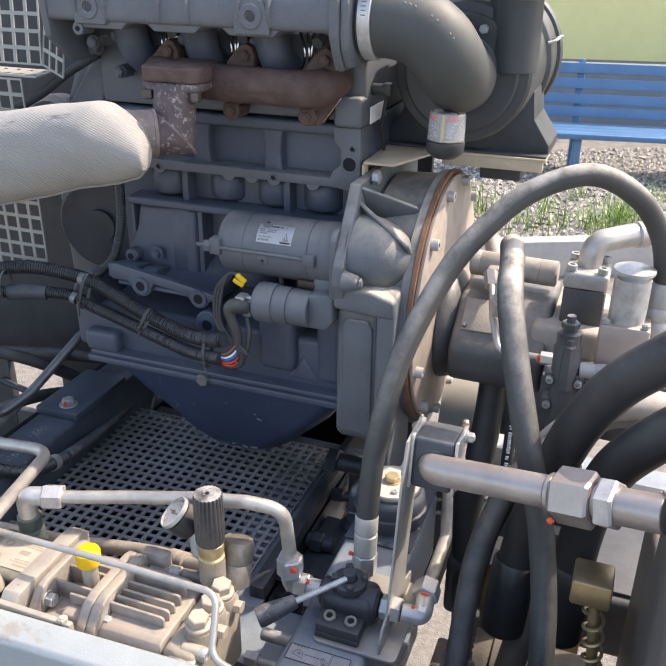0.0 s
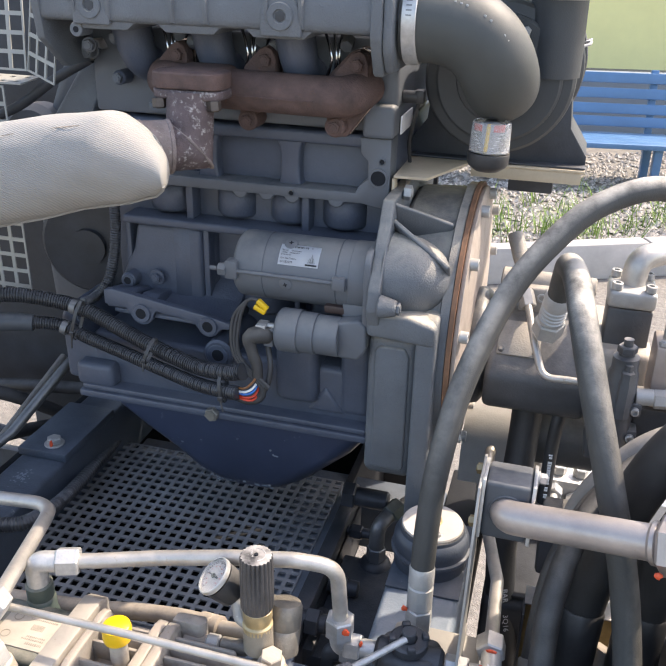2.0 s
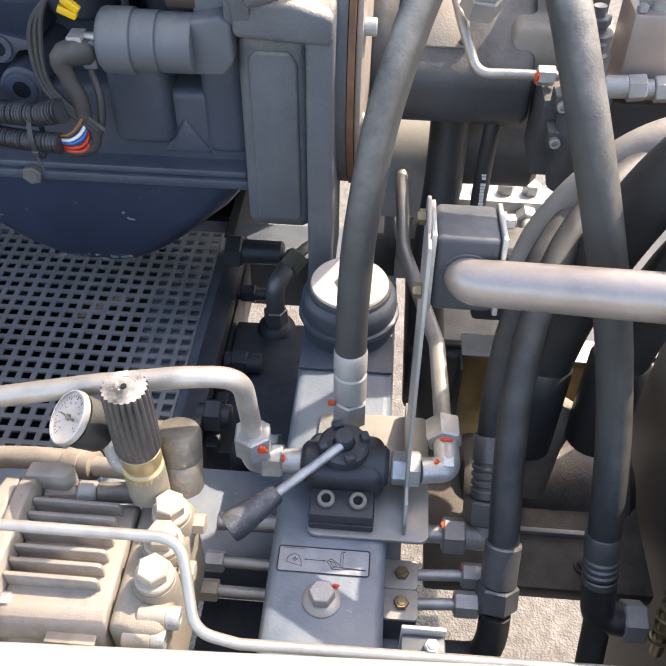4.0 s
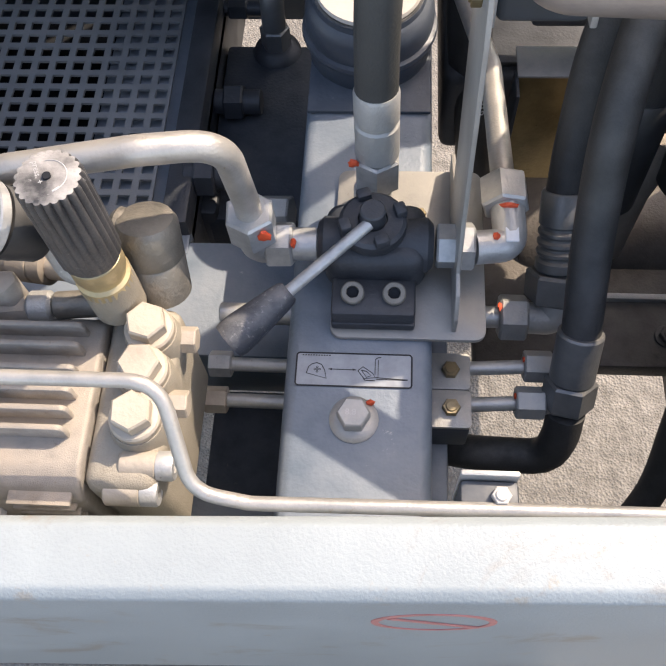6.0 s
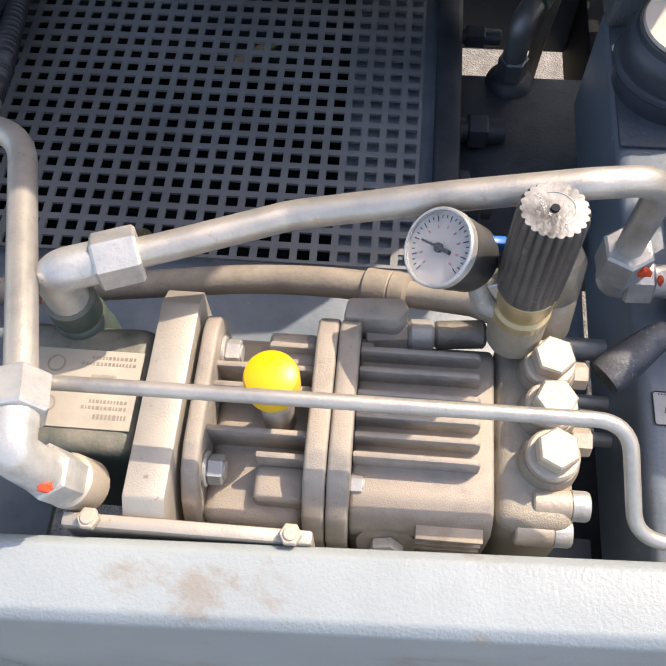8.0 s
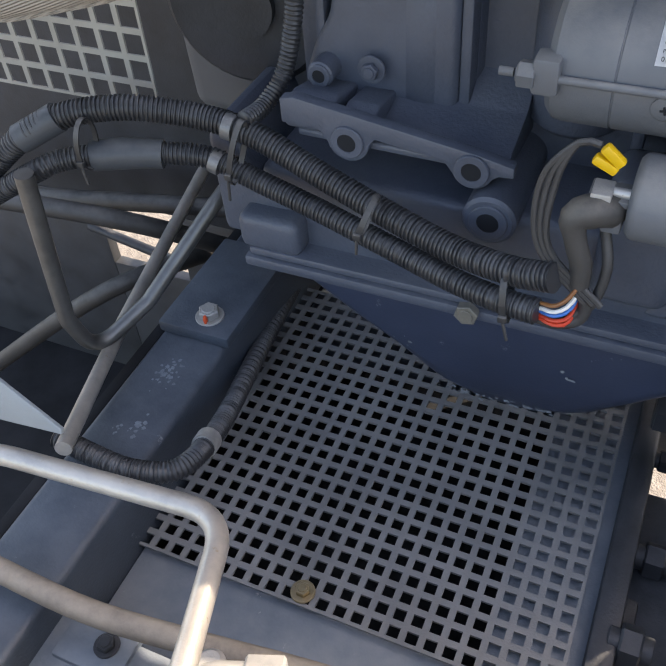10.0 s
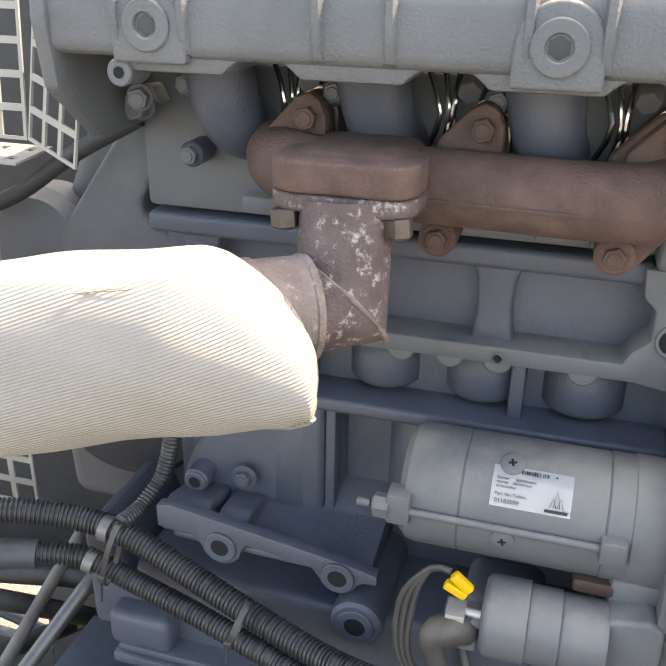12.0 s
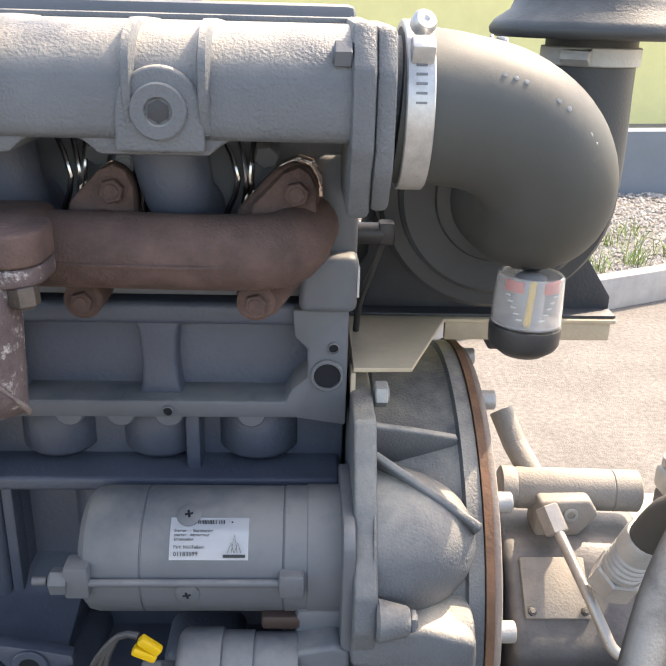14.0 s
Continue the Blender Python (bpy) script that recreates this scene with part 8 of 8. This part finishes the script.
annulus(bm, (-0.655, 0.846, 0.9222), (0, 0, 1), 0.0055, 0.0045, 0.0004, 20)
annulus(bm, (-0.655, 0.820, 0.9222), (0, 0, 1), 0.0055, 0.0045, 0.0004, 20)
part("print", bm, PLATEINK, plate)
tag = thing("yellow_block", (-0.675, 0.80, 0.92), "yellow plastic connector block", "connector")
part("block", box(fresh(), (-0.683, 0.806, 0.940), (0.012, 0.036, 0.036), 0.003, (0, -8, 12)), YELLOW, tag)
for p, q, r, lab in (((-0.76, 0.79, 0.905), (-0.712, 0.762, 0.925), 0.0095, "beige tube end with a swaged collar"),):
    s_ = thing("tube_end", p, lab, "pipe")
    part("tube", cyl(fresh(), p, V(p) + (V(q) - V(p)) * 0.7, r), BROWNHOSE, s_)
    part("collar", cyl(fresh(), V(p) + (V(q) - V(p)) * 0.6, q, r * 1.35, bev=0.002), BROWNHOSE, s_)
    part("nipple", cyl(fresh(), q, V(q) + (V(q) - V(p)) * 0.4, r * 1.1), DARKMETAL, s_)
rf = thing("red_fitting", (-0.668, 0.893, 0.87), "hex fitting with a red mark", "pipe fitting")
part("fitting", lathe(fresh(), (-0.668, 0.898, 0.875), (-0.1, 0.15, 1), [(0.009, 0), (0.011, 0.003), (0.011, 0.012), (0.009, 0.014), (0.009, 0.022), (0.0115, 0.024), (0.0115, 0.045), (0.008, 0.048)], 16), ZINCDULL, rf)
part("paint_mark", dab((-0.672, 0.891, 0.912), (0.010, 0.006, 0.012), 0.001), REDINK, rf)

# dark blocks right of the floor plate
vb = thing("valve_manifold", (-0.36, 1.25, 0.66), "black hydraulic manifold with elbow fittings beside the floor plate", "manifold")
bm = span(fresh(), (-0.425, 1.06, 0.62), (-0.400, 1.45, 0.745), 0.004)
part("side_plate", bm, DARKMETAL, vb)
for y, z, x0, x1, r in ((1.12, 0.735, -0.41, -0.37, 0.014), (1.235, 0.705, -0.40, -0.352, 0.013), (1.350, 0.722, -0.405, -0.358, 0.009)):
    part("fitting", cyl(fresh(), (x0, y, z), (x1, y, z), r), DARKMETAL, vb)
    part("nut", hexa(fresh(), (x0 + 0.010, y, z), (x0 + 0.030, y, z), r * 1.45), DARKMETAL, vb)
part("cylinder", cyl(fresh(), (-0.395, 1.370, 0.780), (-0.337, 1.370, 0.780), 0.0165, bev=0.003), DARKMETAL, vb)
part("nut", hexa(fresh(), (-0.414, 1.370, 0.780), (-0.392, 1.370, 0.780), 0.0235, 0.4), DARKMETAL, vb)
# deck tone holds the shade beside the floor plate
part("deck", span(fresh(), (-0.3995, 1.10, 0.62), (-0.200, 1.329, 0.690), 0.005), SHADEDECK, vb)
part("rear_block", span(fresh(), (-0.425, 1.10, 0.60), (-0.385, 1.19, 0.70), 0.005), DARKMETAL, vb)
part("elbow_base", lathe(fresh(), (-0.344, 1.320, 0.690), (0, 0, 1), [(0.026, 0), (0.024, 0.005), (0.018, 0.009), (0.0165, 0.010)], 28), DARKMETAL, vb)
part("elbow_nut", hexa(fresh(), (-0.344, 1.320, 0.699), (-0.344, 1.321, 0.724), 0.0160), FERRULE, vb)
part("elbow", sweep(fresh(), fillet([(-0.344, 1.321, 0.722), (-0.344, 1.325, 0.762), (-0.322, 1.366, 0.776)], 0.022, 8), 0.0125, 18), FERRULE, vb)
part("elbow_nut", hexa(fresh(), (-0.331, 1.349, 0.770), (-0.318, 1.371, 0.778), 0.0165), GREENPL, vb)
part("drain_tube", sweep(fresh(), curve_pts([(-0.318, 1.371, 0.778), (-0.305, 1.390, 0.780), (-0.299, 1.40, 0.76), (-0.306, 1.405, 0.66), (-0.310, 1.405, 0.56)], 0.01), 0.0075, 12), BRONZE, vb)
b2 = part("corner_nut", hexa(fresh(), (-0.335, 1.075, 0.74), (-0.305, 1.072, 0.745), 0.0165), ZINCDULL, vb)
part("corner_elbow", sweep(fresh(), fillet([(-0.335, 1.075, 0.74), (-0.350, 1.075, 0.735), (-0.350, 1.07, 0.70)], 0.01), 0.014, 14), DARKMETAL, vb)

# ---- left end: guard panels, blower housing, pipes ----
def guard(name, x0, x1, z0, z1, y, pitch, hole, m, label):
    g = thing(name, m.translation, label, "guard", "mesh guards")
    nx, nz = max(1, round((x1 - x0) / pitch)), max(1, round((z1 - z0) / pitch))
    px, pz = (x1 - x0) / nx, (z1 - z0) / nz
    bm = fresh()
    seen = {}

    def gvx(x, z, yy):
        k = (round(x, 5), round(z, 5), yy)
        if k not in seen:
            seen[k] = bm.verts.new((x, yy, z))
        return seen[k]
    for i in range(nx):
        for j in range(nz):
            a, b = x0 + i * px, z0 + j * pz
            mx_, mz_ = (px - hole) / 2, (pz - hole) / 2
            o = [(a, b), (a + px, b), (a + px, b + pz), (a, b + pz)]
            q = [(a + mx_, b + mz_), (a + px - mx_, b + mz_), (a + px - mx_, b + pz - mz_), (a + mx_, b + pz - mz_)]
            for k in range(4):
                n_ = (k + 1) % 4
                bm.faces.new((gvx(*o[k], y), gvx(*o[n_], y), gvx(*q[n_], y), gvx(*q[k], y)))
                bm.faces.new((gvx(*q[k], y), gvx(*q[n_], y), gvx(*q[n_], y + .002), gvx(*q[k], y + .002)))
                bm.faces.new((gvx(*o[n_], y + .002), gvx(*o[k], y + .002), gvx(*q[k], y + .002), gvx(*q[n_], y + .002)))
            for k, ok in ((0, j == 0), (1, i == nx - 1), (2, j == nz - 1), (3, i == 0)):
                if ok:
                    n_ = (k + 1) % 4
                    bm.faces.new((gvx(*o[n_], y), gvx(*o[k], y), gvx(*o[k], y + .002), gvx(*o[n_], y + .002)))
    bmesh.ops.transform(bm, matrix=m, verts=bm.verts)
    part("mesh_panel", bm, GUARD, g, angle=20)
    return g


GP = 0.0258
guard("mesh_guard", -14 * GP, 0, -13 * GP, 0, 0, GP, 0.0200, pose(-0.918, 1.300, 1.424), "beige square-mesh guard panel")
guard("mesh_guard", -14 * GP, 0, 0, 6 * GP, 0, GP, 0.0200, pose(-0.890, 1.320, 1.443, -6, 0, 0), "beige square-mesh guard panel with bent edge")
guard("mesh_guard", 0, 3 * GP, 0, 6 * GP, 0, GP, 0.0205, pose(-0.889, 1.320, 1.4435, -6, 8, -30), "beige square-mesh guard flap")
guard("mesh_guard", -14 * GP, 0, 0, 2 * GP, 0, GP, 0.0085, pose(-0.889, 1.300, 1.4285, -86, 0, 0), "beige folded guard strip with small holes")

bl = thing("blower_housing", (-0.95, 1.5, 1.0), "dark grey cooling blower and belt cover on the engine's end", "blower")
bm = fresh()
extr(bm, [(-0.96, 1.02), (-0.97, 1.20), (-0.945, 1.33), (-0.905, 1.42), (-0.87, 1.50), (-0.80, 1.53), (-0.80, 1.02)], (0, 1.41, 0), (1, 0, 0), (0, 0, 1), (0, 0.25, 0), 0.02, 4)
part("cover", bm, PAINT, bl)
part("belt_cover", extr(fresh(), [(-0.833, 1.452), (-0.793, 1.467), (-0.787, 1.458), (-0.787, 1.431), (-0.808, 1.408), (-0.822, 1.384), (-0.82, 1.371), (-0.79, 1.351), (-0.793, 1.25), (-0.911, 1.25), (-0.918, 1.327), (-0.898, 1.363)], (0, 1.375, 0), (1, 0, 0), (0, 0, 1), (0, 0.05, 0), 0.008, 3), CAST, bl)
part("support_arm", extr(fresh(), [(-0.850, 1.56), (-0.850, 1.514), (-0.820, 1.459), (-0.798, 1.462), (-0.803, 1.484), (-0.771, 1.477), (-0.779, 1.492), (-0.801, 1.489), (-0.812, 1.502), (-0.823, 1.52), (-0.822, 1.56)], (0, 1.33, 0), (1, 0, 0), (0, 0, 1), (0, 0.035, 0), 0.003, 3), CAST, bl)
hex_bolt(bl, (-0.789, 1.332, 1.476), (0, -1, 0), 0.0105, 0.014, CAST, 0.012)
part("pulley", lathe(fresh(), (-0.865, 1.40, 1.16), (0.15, -1, 0.0), [(0.085, -0.03), (0.085, 0.0), (0.078, 0.008), (0.03, 0.010), (0.03, 0.02), (0, 0.02)], 40), DARKMETAL, bl)
part("round_cover", lathe(fresh(), (-0.938, 1.385, 1.335), (0.1, -1, 0.1), [(0.050, -0.04), (0.050, 0.0), (0.040, 0.012), (0, 0.014)], 36), PAINT, bl)
part("strut", sweep(fresh(), curve_pts([(-0.800, 1.345, 1.463), (-0.866, 1.345, 1.428), (-0.921, 1.345, 1.392), (-0.98, 1.345, 1.365)], 0.01), 0.0075, 10), DARKMETAL, bl)
part("front_cover", extr(fresh(), [(-0.80, 1.03), (-0.80, 1.50), (-0.74, 1.50), (-0.72, 1.40), (-0.75, 1.03)], (0, 1.40, 0), (1, 0, 0), (0, 0, 1), (0, 0.2, 0), 0.01, 3), PAINT, bl)
pole = thing("thin_mast", (-0.64, 2.6, 0.0), "slim dark mast behind the engine", "mast")
part("mast", cyl(fresh(), (-0.640, 2.6, 0.0), (-0.640, 2.6, 1.80), 0.030), DARKMETAL, pole)

jp = thing("bent_pipe", (-0.97, 1.2, 0.85), "dark steel pipe bent in a hook by the frame", "pipe")
part("pipe", sweep(fresh(), fillet([(-0.9790, 1.1700, 1.0890), (-1.0040, 1.1750, 0.8970), (-1.0030, 1.1950, 0.8300), (-0.9660, 1.2600, 0.8610), (-0.9190, 1.3600, 0.9410), (-0.8780, 1.5500, 1.0100)], 0.035, 8), 0.0088, 16), mat("dull_dark_steel", (0.16, 0.16, 0.155), 0.4, 0.7, 0.2, 30, 0.1), jp)
jp2 = thing("straight_pipe", (-1.0, 1.2, 0.80), "bright steel pipe slanting beside the rail", "pipe")
part("pipe", sweep(fresh(), [(-0.9280, 1.0500, 0.8640), (-1.0110, 1.2500, 0.8140), (-1.0460, 1.4500, 0.8280), (-1.0860, 1.7500, 0.8660)], 0.0085, 16), STEELTUBE, jp2)
for i, (a, b, c) in enumerate((((-1.3250, 1.3500, 0.8680), (-1.0970, 1.4000, 0.8400), (-0.9810, 1.5200, 0.7200)), ((-1.4610, 1.4500, 0.7710), (-1.1090, 1.4700, 0.8170), (-0.9440, 1.5200, 0.8070)), ((-1.4330, 1.3200, 0.4930), (-1.1410, 1.3600, 0.7320), (-1.0400, 1.5200, 0.7180)))):
    s_ = thing("dark_hose", c, "dark hose in the shade below the engine", "hose", "hoses below the blower")
    part("tube", sweep(fresh(), curve_pts([a, b, c], 0.01), 0.013, 12), RUBBER, s_)
cd_ = thing("floor_conduit", (-0.86, 1.2, 0.73), "black corrugated conduit lying along the rail", "conduit")
CDP = [(-0.9610, 1.0730, 0.8400), (-0.9170, 1.0700, 0.8350), (-0.8740, 1.0700, 0.8320), (-0.8340, 1.0830, 0.8320), (-0.8230, 1.1180, 0.8250), (-0.8350, 1.1880, 0.8000), (-0.8650, 1.3130, 0.7650), (-0.8850, 1.4540, 0.7500), (-0.8930, 1.5440, 0.7500)]
part("conduit", sweep(fresh(), curve_pts(CDP, 0.0011), ribbed(0.0115), 14), CONDUIT, cd_, angle=60)
part("tape", sweep(fresh(), curve_pts(CDP[4:6], 0.004)[2:7], 0.0135, 14), ZINCDULL, cd_)
gt = thing("corner_gusset", (-0.98, 1.0, 0.83), "light grey bent sheet gusset", "gusset")
part("sheet", extr(fresh(), [(0, 0), (0.10, 0.01), (0.10, 0.016), (0.02, 0.05), (0, 0.05)], (-1.035, 1.06, 0.86), (1, 0, 0), (0, 0.4, 0.9), (0.0, -0.004, 0.002), 0.0008), SILL, gt)
rb = thing("rail_bracket", (-0.80, 0.95, 0.79), "small blue-grey bracket with a bolt behind the pump", "bracket")
part("tab", span(fresh(), (-0.86, 0.90, 0.775), (-0.79, 0.95, 0.785), 0.003), FRAMEBLUE, rb)
hex_bolt(rb, (-0.815, 0.925, 0.785), (0, 0, 1), 0.0085, 0.006, DARKMETAL, 0.012)
